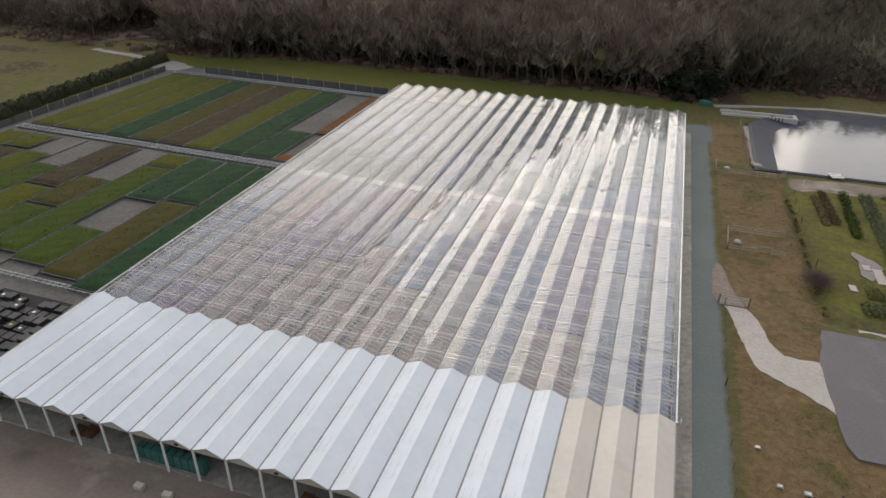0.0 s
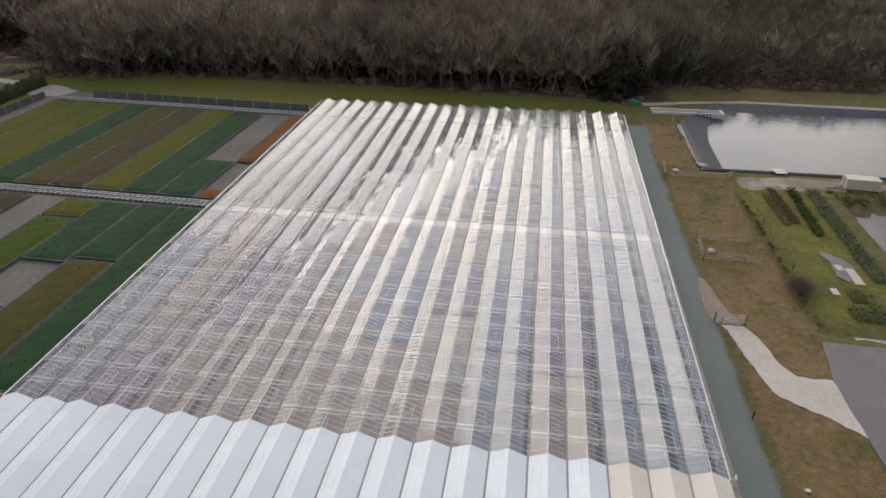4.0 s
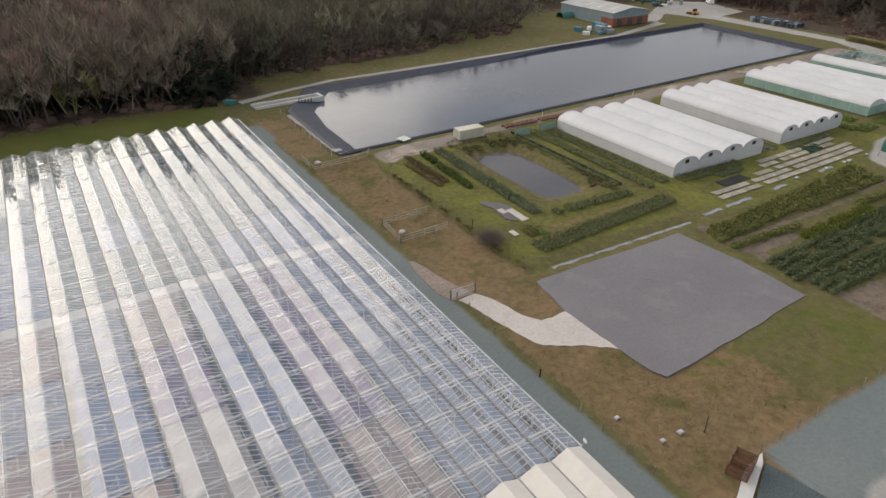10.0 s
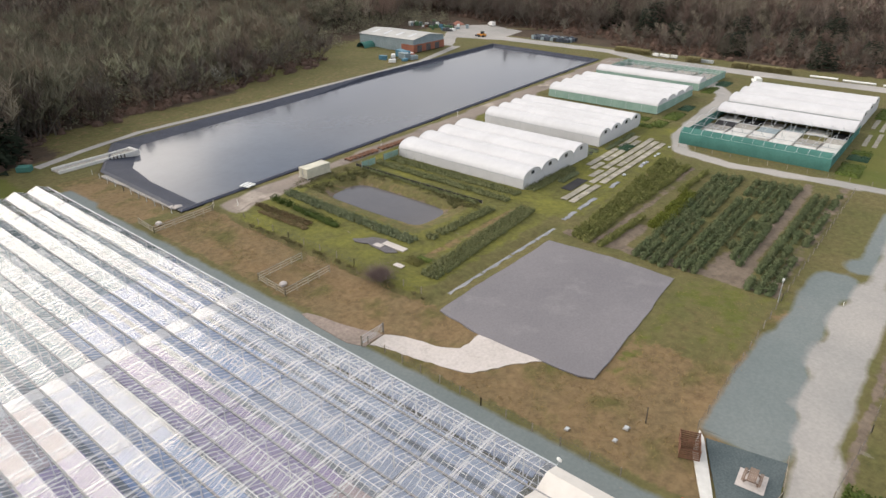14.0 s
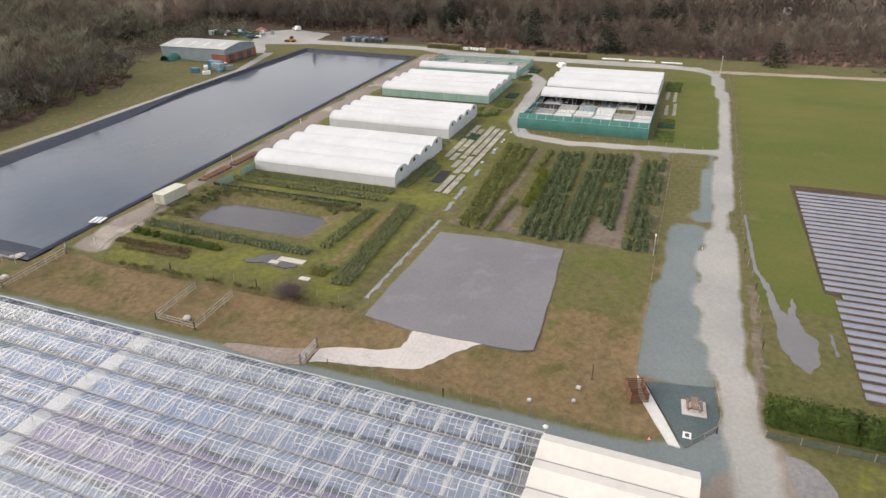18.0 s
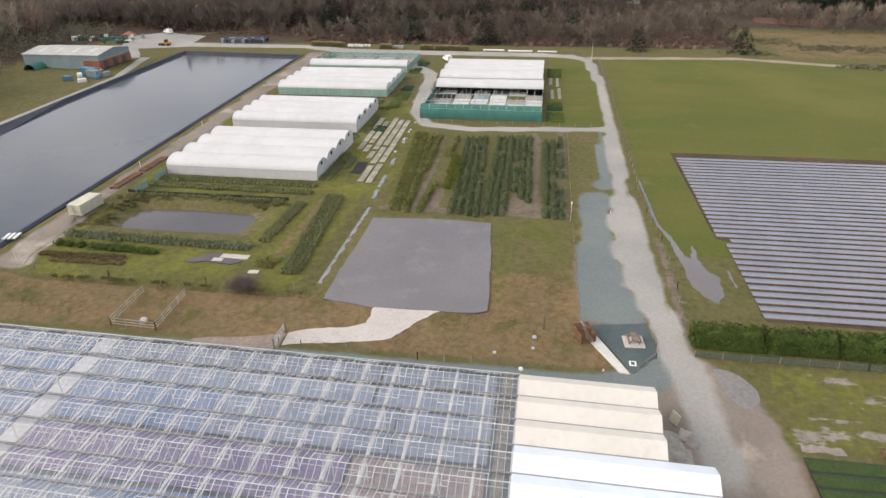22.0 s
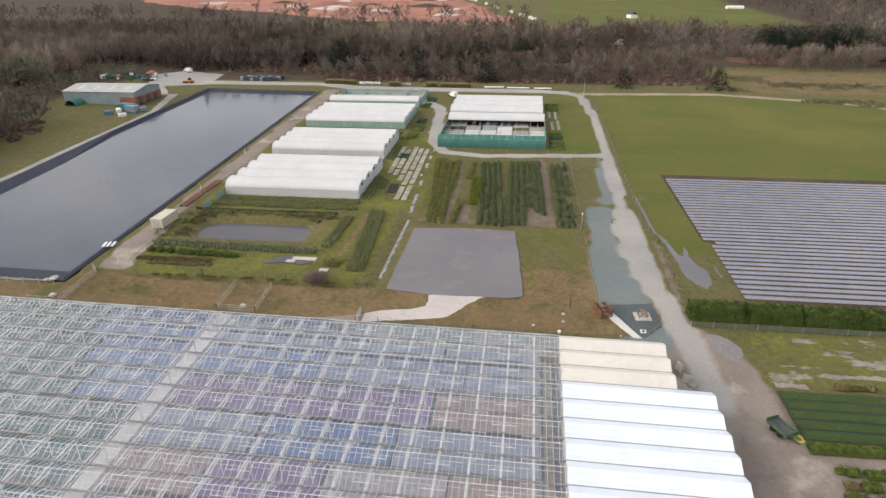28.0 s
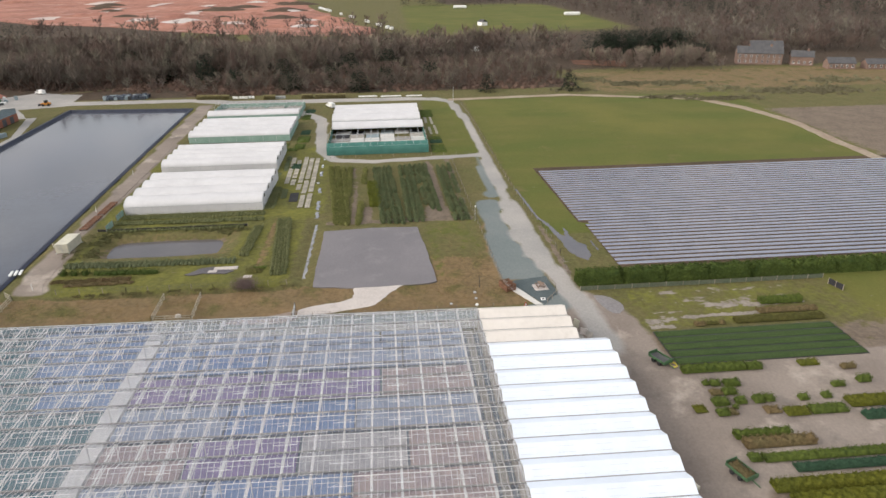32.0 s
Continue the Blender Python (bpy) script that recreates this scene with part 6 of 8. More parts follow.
def bench_rails():
    for y in (98.6, 99.9, 149.0, 150.4, 52.6):
        r_ = thing("bench_track", (-93.4, y, gz(-93.4, y) + 0.03), "galvanised roller track with cross bars between the benches", "track", "roller tracks")
        for s in (-0.3, 0.3):
            part("rail", Geo().box(-33, 33, s - 0.03, s + 0.03, 0.25, 0.38), M_galv, r_)
        g = Geo()
        for k in range(66):
            x = -32.5 + k
            g.box(x - 0.04, x + 0.04, -0.5, 0.5, 0.28, 0.34).box(x - 0.04, x + 0.04, -0.34, -0.26, 0, 0.28).box(x - 0.04, x + 0.04, 0.26, 0.34, 0, 0.28)
        part("sleeper_run", g, M_galv, r_, kind="stuff")
    for i, x in enumerate(BED_X):
        for y0, y1 in ((53, 97), (101, 147)):
            solo("guide_rail", Geo().box(-0.04, 0.04, y0, y1, 0, 0.22), M_rim, "long steel guide rail between benches", "rail", "guide rails", loc=(x, 0, gz(x, 75) + 0.03))


bench_rails()


def crate_stacks():
    r = random.Random(9)
    for ix in range(12):
        for iy in range(7):
            x, y = -73.6 + ix * 1.28 + iy * 0.06, 38.9 + iy * 1.5
            if x > -60.6 or r.random() < 0.08:
                continue
            h = r.choice((0.7, 0.9, 1.1))
            c = thing("crate_pallet", (x, y, 0.04), "pallet of stacked black plant crates beside the glasshouse", "crate pallet", "black crate pallets")
            part("crate_load", Geo().bevel_box(-0.58, 0.58, -0.62, 0.62, 0.12, h, 0.05), M_blackplastic, c)
            part("pallet_base", Geo().box(-0.6, 0.6, -0.64, 0.64, 0, 0.11), M_timber, c)
            if r.random() < 0.16:
                part("crate_label", Geo().box(-0.2, 0.15, -0.15, 0.15, h, h + 0.01), r.choice((M_yellow, M_whitepaint)), c)


crate_stacks()


# ---- fences ----
def post_fence(name, pts, label, height=1.1, step=2.5, mat=M_timber, rails=0, wires=3, net=None, post=0.09, group=""):
    """Posts with rails or wires along a line of plan points; each bay's rails are parts."""
    z0 = gz(*pts[0])
    f = thing(name, (*pts[0], z0), label, "fence", group)
    ox, oy = pts[0]
    for (ax, ay), (bx, by) in zip(pts, pts[1:]):
        ln = math.hypot(bx - ax, by - ay)
        n = max(1, round(ln / step))
        P = [(ax + (bx - ax) * k / n, ay + (by - ay) * k / n) for k in range(n + 1)]
        for x, y in P:
            part("post", Geo().box(x - ox - post / 2, x - ox + post / 2, y - oy - post / 2, y - oy + post / 2, gz(x, y) - z0 - 0.2, gz(x, y) - z0 + height), mat, f)
        for (x, y), (u, v) in zip(P, P[1:]):
            for j in range(rails):
                h = height * (0.92 - 0.36 * j)
                part("rail", Geo().beam((x - ox, y - oy, gz(x, y) - z0 + h), (u - ox, v - oy, gz(u, v) - z0 + h), 0.05, 0.12), mat, f)
        if wires:
            g = Geo()
            for (x, y), (u, v) in zip(P, P[1:]):
                for j in range(wires):
                    h = height * (0.95 - 0.3 * j)
                    g.beam((x - ox, y - oy, gz(x, y) - z0 + h), (u - ox, v - oy, gz(u, v) - z0 + h), 0.012)
            part("wire_run", g, M_slate, f, kind="stuff")
        if net:
            for (x, y), (u, v) in zip(P, P[1:]):
                part("net_panel", Geo().beam((x - ox, y - oy, gz(x, y) - z0 + height * 0.45), (u - ox, v - oy, gz(u, v) - z0 + height * 0.45), 0.03, height * 0.86), net, f)
    return f


M_windnet = surf("grey_wind_netting", (0.10, 0.105, 0.10), (0.13, 0.13, 0.125), 0.4, 4, 0.9, 0.1)
M_paleRail = surf("pale_new_timber", (0.42, 0.38, 0.30), (0.34, 0.31, 0.25), 0.9, 6, 0.85, 0.2, per_object=0.1)
post_fence("rail_pen", [(22.7, 102.3), (14.6, 101.9), (14.3, 95.6), (22.6, 96.1)], "pale timber rail fence round three sides of a pit", 1.1, 2.0, M_paleRail, 3, 0)
post_fence("rail_fence", [(13.9, 133.2), (13.6, 127.8), (24.8, 128.5), (26.2, 130.2)], "pale timber rail fence by the reservoir corner", 1.1, 2.0, M_paleRail, 3, 0)
post_fence("field_fence", [(13.3, 79.0), (12.7, 62), (12.8, 46.5)], "wire fence on timber posts beside the path", 1.1, 3.0)
post_fence("car_park_fence", [(23.4, 43.3), (55.2, 43.6), (106, 43.8)], "wire fence on timber posts by the parking strip", 1.15, 3.0)
post_fence("road_fence", [(22.0, 31.0), (33.6, 29.9), (48.7, 29.9), (59.8, 31.0), (100, 30.9), (146, 30.9), (192, 32)], "long wire fence beside the limestone track", 1.0, 4.0)
post_fence("block_fence", [(26.6, 122), (26.4, 110), (26.4, 95), (26.4, 82)], "low wire fence on posts beside the ditch", 0.9, 3.5)
post_fence("net_fence", [(57.4, 126.6), (57.6, 94.5)], "low black netting fence beside the pond", 0.6, 3.0, M_timber, 0, 1, M_mat)
post_fence("wind_fence", [(-119.0, 152.6), (-64.0, 152.2)], "tall grey windbreak netting on posts behind the beds", 1.9, 4.6, M_galv, 0, 0, M_windnet)
post_fence("wind_fence", [(-129.0, 88), (-128.5, 100), (-130.0, 150)], "tall grey windbreak netting on posts along the beds", 1.7, 4.6, M_galv, 0, 0, M_windnet)
post_fence("hedge_fence", [(17.6, 30.5), (17.6, 12), (17.7, -14)], "dull green windbreak netting on posts before the hedge", 0.9, 3.0, M_timber, 0, 1, surf("dull_green_net", (0.10, 0.12, 0.085), (0.12, 0.13, 0.095), 0.4, 4, 0.9, 0.1))
post_fence("reservoir_fence", [(20.2, 163), (19.9, 150), (19.6, 132.8)], "grey post and wire fence by the reservoir bank", 1.0, 3.0, M_galv, 0, 3)
post_fence("patio_fence", [(24.0, 35.2), (19.2, 34.5), (16.6, 34.9), (13.8, 37.2)], "low rope fence on timber posts round the picnic corner", 0.9, 1.8, M_timber, 1, 0)
post_fence("tunnel_fence", [(112.0, 38), (112.6, 80)], "low wire fence by the netted tunnel", 0.9, 4.0)


def field_gate(x0, x1, y, label, yaw=0):
    g = thing("field_gate", (x0, y, gz(x0, y) + 0.05), label, "gate", yaw=yaw)
    w = x1 - x0
    fr = Geo()
    for x in (0.05, w - 0.05):
        fr.tube((x, 0, 0.15), (x, 0, 1.2), 0.03, 6)
    fr.tube((0.05, 0, 1.2), (w - 0.05, 0, 1.2), 0.03, 6)
    part("gate_frame", fr, M_galv, g)
    for k in range(5):
        part("bar", Geo().tube((0.05, 0, 0.2 + 0.18 * k), (w - 0.05, 0, 0.2 + 0.18 * k), 0.02, 6), M_galv, g)
    part("brace", Geo().tube((0.05, 0, 0.2), (w - 0.05, 0, 1.2), 0.02, 6), M_galv, g)
    for x in (-0.08, w + 0.08):
        part("gate_post", Geo().box(x - 0.08, x + 0.08, -0.08, 0.08, -0.1, 1.35), M_timber, g)


field_gate(12.6, 16.1, 79.3, "galvanised steel field gate across the stone path")
post_fence("net_gate", [(15.4, -13.5), (12.6, -14.3)], "dark netted fence panel standing at the end of the moss", 1.2, 1.4, M_timber, 0, 1, M_mat)

# ---- hedges ----
for k in range(12):
    y1 = 30.3 - k * 8.0
    solo("hedge", leafy_block("hedge", 2.7, 8.15, 2.65, M_hedge, 0.2, 34, 0.4, 5 + k, 0.16, 0.3, 1.5), None, "clipped green hedge beside the film-covered field", "hedge", "hedge sections", loc=(20.6, y1 - 4, gz(20.6, y1 - 4)))
for k in range(8):
    y = 100 + k * 8
    solo("hedge", leafy_block("hedge", 3.4, 8.15, 2.7, M_dark_hedge, 0.22, 16, 0.6, 25 + k, 0.25, 0.3, 1.2), None, "dark brown-green hedge beyond the beds", "hedge", "hedge sections", loc=(-134.6 - k * 0.55, y, gz(-135, y)))

# ---- planted block round the pond ----
row_of_bushes("shrub_row", (38.6, 125.5), (37.6, 93.2), 2.2, 0.85, 0.8, M_shrub_blue, "dense row of dark green shrubs beside the pond", 1, 0.0, 0.24)
row_of_bushes("shrub_row", (34.6, 118.5), (34.0, 107), 1.2, 0.9, 0.6, M_hedge, "clipped row of rich green bushes", 2, 0.0, 0.2, 60)
for k in range(3):
    x, y = 34.9 - 0.05 * k, 124.2 - k * 2.0
    solo("round_bush", bushes_mesh("round_bush", [(0, 0, 0, 0.85, 1.05)], M_hedge, 0.14, 260, k), None, "rounded dark green bush", "bush", "round bushes", loc=(x, y, gz(x, y)))
row_of_bushes("shrub_row", (31.5, 125), (31.8, 111), 1.3, 0.4, 0.6, M_shrub_brown, "low row of brown winter heathers", 3, 0.05)
row_of_bushes("shrub_row", (29.9, 122), (30.4, 108.5), 1.2, 0.4, 0.6, M_shrub_brown, "low row of rust-brown shrubs", 4, 0.05)
row_of_bushes("shrub_row", (40.0, 92.2), (56.6, 91.8), 2.0, 0.8, 0.8, M_shrub, "row of grey-green shrubs at the pond's end", 5, 0.03)
row_of_bushes("shrub_row", (30.2, 84.0), (60.8, 86.8), 3.2, 0.75, 0.8, M_shrub, "broad band of grey-green shrubs", 6, 0.02)
row_of_bushes("shrub_row", (57.7, 124.7), (57.2, 95.2), 1.6, 0.6, 0.8, M_shrub, "row of low shrubs behind the netting", 7, 0.03)
row_of_bushes("shrub_row", (62.2, 125.4), (61.8, 91.6), 1.8, 0.7, 0.8, M_shrub, "row of potted shrubs on grass", 8, 0.03)
row_of_bushes("shrub_row", (66.1, 124.2), (65.6, 92), 2.4, 0.7, 0.8, M_shrub, "broad row of potted shrubs along the tunnel", 9, 0.02)
row_of_bushes("shrub_row", (68.6, 91.5), (85.5, 91.7), 2.2, 0.7, 0.8, M_shrub, "row of potted shrubs below the tunnel gables", 10, 0.04)
row_of_bushes("shrub_row", (76.3, 89.2), (83.6, 89.6), 1.4, 0.6, 0.8, M_shrub_blue, "short row of dark potted shrubs", 11, 0.04)
row_of_bushes("shrub_row", (101.3, 91.9), (116.2, 92.3), 1.2, 0.5, 0.7, M_shrub_blue, "row of small dark pots below the tunnels", 12, 0.12)
for k in range(5):
    y = 96.0 + k * 6.8
    row_of_bushes("pot_row", (96.0 + (k % 2) * 0.2, y - 3.3), (96.0, y + 3.3), 0.8, 0.4, 0.6, M_shrub_blue, "row of small potted plants on black matting", 50 + k, 0.02, 0.16, 16)
    row_of_bushes("pot_row", (98.4, y - 3.3), (98.4, y + 3.3), 1.8, 0.4, 0.6, M_shrub_blue, "row of small potted plants on black matting", 70 + k, 0.02, 0.16, 14)
for x, y, lx, ly, mk, h in ((129.5, 109.7, 3.6, 31, "g", 0.35), (127.4, 90.6, 6, 3.4, "g", 0.4), (136.2, 90.2, 8, 4.0, "g", 0.4), (145.4, 90.5, 6, 3.2, "d", 0.35), (169.1, 92.4, 9, 3.0, "g", 0.35), (179.5, 91.9, 7, 3.6, "d", 0.35),
                            (119.4, 46.7, 9, 4.4, "g", 0.4), (128, 46.8, 4, 4.0, "d", 0.4), (169.1, 47.2, 12, 4.4, "g", 0.4), (37.4, 102.2, 1.2, 2.6, "o", 0.5), (132.3, 46.8, 3.0, 4.0, "g", 0.35), (105.3, 89.2, 5, 2.6, "d", 0.35), (124.2, 93.4, 3.0, 5.0, "g", 0.35), (32.6, 88.8, 2.0, 3.0, "o", 0.5), (34.2, 88, 1.4, 2.4, "g", 0.5)):
    solo("plant_block", leafy_block("plant_block", lx, ly, h, LEAF[mk][0], 0.16, 12, 0.5, int(x), 0.4, 0.2, 1.8), None, "block of " + LEAF[mk][1] + " on matting", "plant block", "plant blocks", loc=(x, y, gz(x, y)))

rb = random.Random(17)
scrub = []
for k in range(260):
    a = rb.uniform(-1.0, 2.3)
    f = rb.uniform(0.84, 1.2)
    x = POND_C[0] + 0.5 + 7.8 * f * math.copysign(abs(math.cos(a)) ** 0.5, math.cos(a))
    y = POND_C[1] + 15.6 * f * math.copysign(abs(math.sin(a)) ** 0.5, math.sin(a))
    scrub.append((x, y, gz(x, y) - 0.3 - 0.5 * max(0.0, 1.0 - f), rb.uniform(0.4, 0.95), rb.uniform(0.35, 0.55)))
solo("bank_scrub", bushes_mesh("bank_scrub", scrub, surf("bank_weeds", (0.105, 0.102, 0.042), (0.090, 0.090, 0.038), 0.4, 2.5, 0.9, 0, c3=(0.10, 0.08, 0.045), speck=0.35), 0.11, 60, 21), None, "olive-brown weeds on the pond's banks", "weeds", kind="stuff")

# ---- young trees in rows ----
M_tree_olive = surf("olive_green_foliage", (0.130, 0.140, 0.044), (0.160, 0.160, 0.058), 0.3, 2.5, 0.85, 0, speck=0.45, c3=(0.09, 0.10, 0.03))
M_tree_dark = surf("dark_green_foliage", (0.088, 0.112, 0.054), (0.115, 0.130, 0.066), 0.3, 2.5, 0.85, 0, speck=0.45, c3=(0.07, 0.088, 0.044))
M_tree_lime = surf("lime_green_foliage", (0.120, 0.132, 0.022), (0.102, 0.118, 0.024), 0.3, 2.5, 0.85, 0, speck=0.35)
# each row: start and end along x, its line at the near and far end, width, height, leaf
TREE_ROWS = [(55.5, 102, 74.7, 79.0, 1.3, 1.0, M_tree_olive), (55.3, 102, 73.5, 77.2, 1.3, 1.05, M_tree_olive), (55.0, 101, 72.4, 75.4, 1.1, 0.95, M_tree_olive), (76, 101, 73.0, 73.5, 1.1, 0.85, M_tree_olive), (55.0, 70, 70.0, 69.6, 1.1, 0.7, M_tree_olive), (86.5, 100, 69.4, 69.2, 1.0, 0.9, M_tree_olive),
             (67, 73.5, 66.2, 66.4, 2.6, 1.0, M_tree_lime), (75, 80.5, 66.6, 66.8, 2.6, 1.05, M_tree_lime), (82, 86.5, 67.0, 67.2, 2.4, 1.0, M_tree_lime),
             (55.2, 100, 64.4, 66.6, 0.9, 0.95, M_tree_dark), (54.9, 100, 63.0, 65.3, 0.9, 0.95, M_tree_dark), (54.6, 100.5, 61.5, 64.0, 0.9, 0.9, M_tree_dark), (54.3, 100.5, 60.0, 62.7, 0.9, 0.95, M_tree_dark),
             (55.0, 101, 58.4, 59.5, 0.9, 0.95, M_tree_dark), (55.2, 101, 57.0, 58.0, 0.9, 0.9, M_tree_dark), (55.4, 101.5, 55.6, 56.6, 0.9, 0.95, M_tree_dark), (67, 101.5, 54.1, 55.1, 0.9, 0.95, M_tree_dark), (63.5, 102, 52.7, 53.7, 0.9, 0.9, M_tree_dark), (62, 102, 51.3, 52.4, 0.9, 1.0, M_tree_dark),
             (55.2, 102, 48.2, 48.8, 0.9, 0.95, M_tree_dark), (55.0, 102, 46.8, 47.2, 0.9, 0.9, M_tree_dark), (55.0, 102, 45.4, 45.4, 0.9, 0.85, M_tree_dark)]
for k, (x0, x1, y0, y1, w, h, m) in enumerate(TREE_ROWS):
    tone = "lime-green" if m is M_tree_lime else "olive-green" if m is M_tree_olive else "dark green"
    row_of_bushes("tree_row", (x0, y0), (x1, y1), w, h, 0.5, m, f"long row of {tone} young nursery trees", 100 + k, 0.35, 0.30, 40, "young tree rows")

# ---- film-covered crop strips ----
def crop_strips():
    n = 35
    prof = [(-0.72, 0.0), (-0.60, 0.17), (-0.46, 0.21), (0.46, 0.21), (0.60, 0.17), (0.72, 0.0)]
    for k in range(n):
        x = 27.6 + k * 1.855
        ys = 20.4 if x < 49.6 else (19.4 if x < 51.0 else 21.2)
        ye = -130.0
        m = 44
        rs = random.Random(k)
        film_, flank = Geo(), Geo()
        for j in range(m):
            y = ys + (ye - ys) * (j / (m - 1))
            s = 1 + rs.uniform(-0.04, 0.04)
            ring = [(px, y, gz(x, y) + 0.03 + pz_ * s) for px, pz_ in prof]
            flank.v += ring
            film_.v += [(px, py, pz_ + 0.012) for px, py, pz_ in ring[1:5]]
        film_.f = [(j * 4 + i + 1, j * 4 + i, (j + 1) * 4 + i, (j + 1) * 4 + i + 1) for j in range(m - 1) for i in range(3)]
        flank.f = [(j * 6 + i + 1, j * 6 + i, (j + 1) * 6 + i, (j + 1) * 6 + i + 1) for j in range(m - 1) for i in range(5)] + [tuple(range(6))]
        bed = thing("crop_bed", (x, 0, 0), "long raised crop bed under shiny translucent film", "crop bed", "film-covered crop beds")
        part("soil_bank", flank, M_soil, bed, "dark earth heaped along the film's edges", flat=False)
        part("film", film_, M_crop_film, bed, flat=False)


crop_strips()
sheet("crop_soil", [(26.4, 20.2), (26.4, -131), (95.0, -131), (95.0, 21.9), (50.6, 21.4), (49.6, 19.2)], M_soil, "dark soil between the film-covered beds", "soil", 0.02, 6, 0.2, 30)

# ---- potted plant blocks by the yard ----
for k in range(5):
    x = -5.6 + k * 1.84
    b = thing("net_bed", (x, 9.0, gz(x, 9) + 0.04), "long bed of clipped dark green plants edged in black", "plant bed", "striped green beds")
    part("bed_edge", Geo().box(-0.915, 0.915, -14.4, 14.4, 0, 0.06), M_blackplastic, b)
    part("planting", leafy_block("plants", 1.58, 28.6, 0.26, surf("clipped_green", (0.042, 0.068, 0.024), (0.052, 0.078, 0.028), 0.3, 3, 0.85, 0, speck=0.25) if k == 0 else bpy.data.materials["clipped_green"], 0.05, 40, 0.4, k, 0.03, 0.05, 3), None, b, kind="stuff").location.z = 0.09
BLOCKS = [(-8.1, 19.0, 1.5, 9.2, "g", 0.62), (-8.2, 13.2, 1.4, 2.2, "g", 0.6), (4.4, 2.1, 1.5, 14.6, "o", 0.4), (7.0, -0.8, 1.4, 10.0, "b", 0.35), (9.9, -1.3, 1.5, 7.2, "g", 0.75), (3.9, 15.3, 0.9, 1.8, "b", 0.4), (4.0, 11.6, 0.8, 0.8, "b", 0.4), (4.1, 13.4, 0.9, 2.2, "o", 0.15), (-8.1, 5.1, 1.3, 2.8, "l", 0.4),
          (-11.5, 20.4, 1.1, 1.4, "g", 0.5), (-11.7, 18.2, 1.3, 2.2, "g", 0.5), (-11.3, 21.6, 0.9, 0.9, "g", 0.45), (-13.5, 19.4, 1.2, 1.9, "g", 0.5), (-13.4, 21.2, 1.2, 1.6, "b", 0.3), (-15.5, 21.6, 1.5, 2.1, "g", 0.55), (-15.5, 18.9, 1.3, 1.4, "g", 0.5), (-17.6, 22.3, 1.3, 1.5, "g", 0.5), (-17.5, 21.0, 1.3, 1.2, "b", 0.25), (-16.7, 20.2, 0.7, 0.7, "g", 0.4),
          (-15.5, 16.5, 1.4, 1.4, "g", 0.55), (-15.4, 15.0, 1.3, 1.2, "g", 0.55), (-15.7, 10.5, 1.0, 1.3, "g", 0.5), (-15.6, 7.3, 1.0, 1.2, "g", 0.5), (-18.3, 13.0, 1.6, 3.0, "l", 0.4), (-18.2, 8.8, 1.7, 4.8, "g", 0.4), (-17.6, 15.8, 1.5, 2.0, "b", 0.2), (-16.2, 24.6, 1.6, 1.6, "l", 0.15),
          (-17.2, 2.0, 2.0, 7.0, "l", 0.55), (-13.4, 4.2, 0.9, 1.8, "g", 0.5), (-12.8, 0.2, 1.0, 1.8, "g", 0.7), (-9.6, 0.2, 0.9, 2.0, "b", 0.5),
          (-22.0, 19.6, 1.3, 7.0, "g", 0.6), (-23.6, 18.4, 1.5, 8.6, "b", 0.65), (-26.0, 14.2, 1.4, 15.0, "g", 0.35), (-27.8, 12.5, 1.4, 13.0, "d", 0.3), (-30.4, 14.6, 1.7, 17.0, "l", 0.6), (-25.8, 22.6, 1.3, 1.4, "g", 0.5), (-32.5, 12.0, 1.8, 20.0, "l", 0.6),
          (-20.0, 3.0, 1.4, 4.5, "d", 0.6)]
for k, (x, y, lx, ly, mk, h) in enumerate(BLOCKS):
    b = thing("potted_block", (x, y, gz(x, y) + 0.06), "block of potted " + LEAF[mk][1] + " on gravel", "plant block", "potted blocks by the yard")
    part("pot_bed", Geo().box(-lx / 2 + 0.14, lx / 2 - 0.14, -ly / 2 + 0.14, ly / 2 - 0.14, 0, 0.14), M_blackplastic, b, kind="stuff")
    part("planting", leafy_block("plants", lx, ly, h * 1.45, LEAF[mk][0], 0.085, 90, 0.2, 200 + k, 0.4, 0.16, 4.5), None, b, kind="stuff").location.z = 0.1
for k, (x0, x1, y) in enumerate(((138, 150, 45.6), (138, 148, 47.6), (152, 164, 46.2), (154, 163, 48.2))):
    sheet("paving_strip", [(x0, y - 0.5), (x1, y - 0.4), (x1, y + 0.5), (x0, y + 0.4)], M_paving, "pale paving strip in mossy grass beside the tunnels", "paving", 0.05, 1.2, 0.1, 90 + k)

# ---- small things ----
M_picnic = surf("grey_brown_timber", (0.22, 0.16, 0.125), (0.17, 0.125, 0.10), 0.9, 8, 0.85, 0.2, per_object=0.15)


def picnic_table(x, y, yaw):
    t = thing("picnic_table", (x, y, gz(x, y) + 0.13), "brown timber picnic table with two benches", "picnic table", yaw=yaw)
    for k in range(5):
        part("top_plank", Geo().bevel_box(-0.9, 0.9, -0.36 + k * 0.15, -0.23 + k * 0.15, 0.70, 0.745, 0.01), M_picnic, t)
    for s in (-0.68, 0.68):
        for j in (0, 1):
            part("seat_plank", Geo().bevel_box(-0.9, 0.9, s - 0.13 + j * 0.14, s - 0.01 + j * 0.14, 0.42, 0.46, 0.01), M_picnic, t)
    for xx in (-0.6, 0.6):
        part("cross_beam", Geo().beam((xx, -0.8, 0.38), (xx, 0.8, 0.38), 0.05, 0.09), M_picnic, t)
        for s in (-1, 1):
            part("leg", Geo().beam((xx + 0.05, s * 0.62, 0), (xx + 0.05, s * 0.2, 0.7), 0.05, 0.09), M_picnic, t)


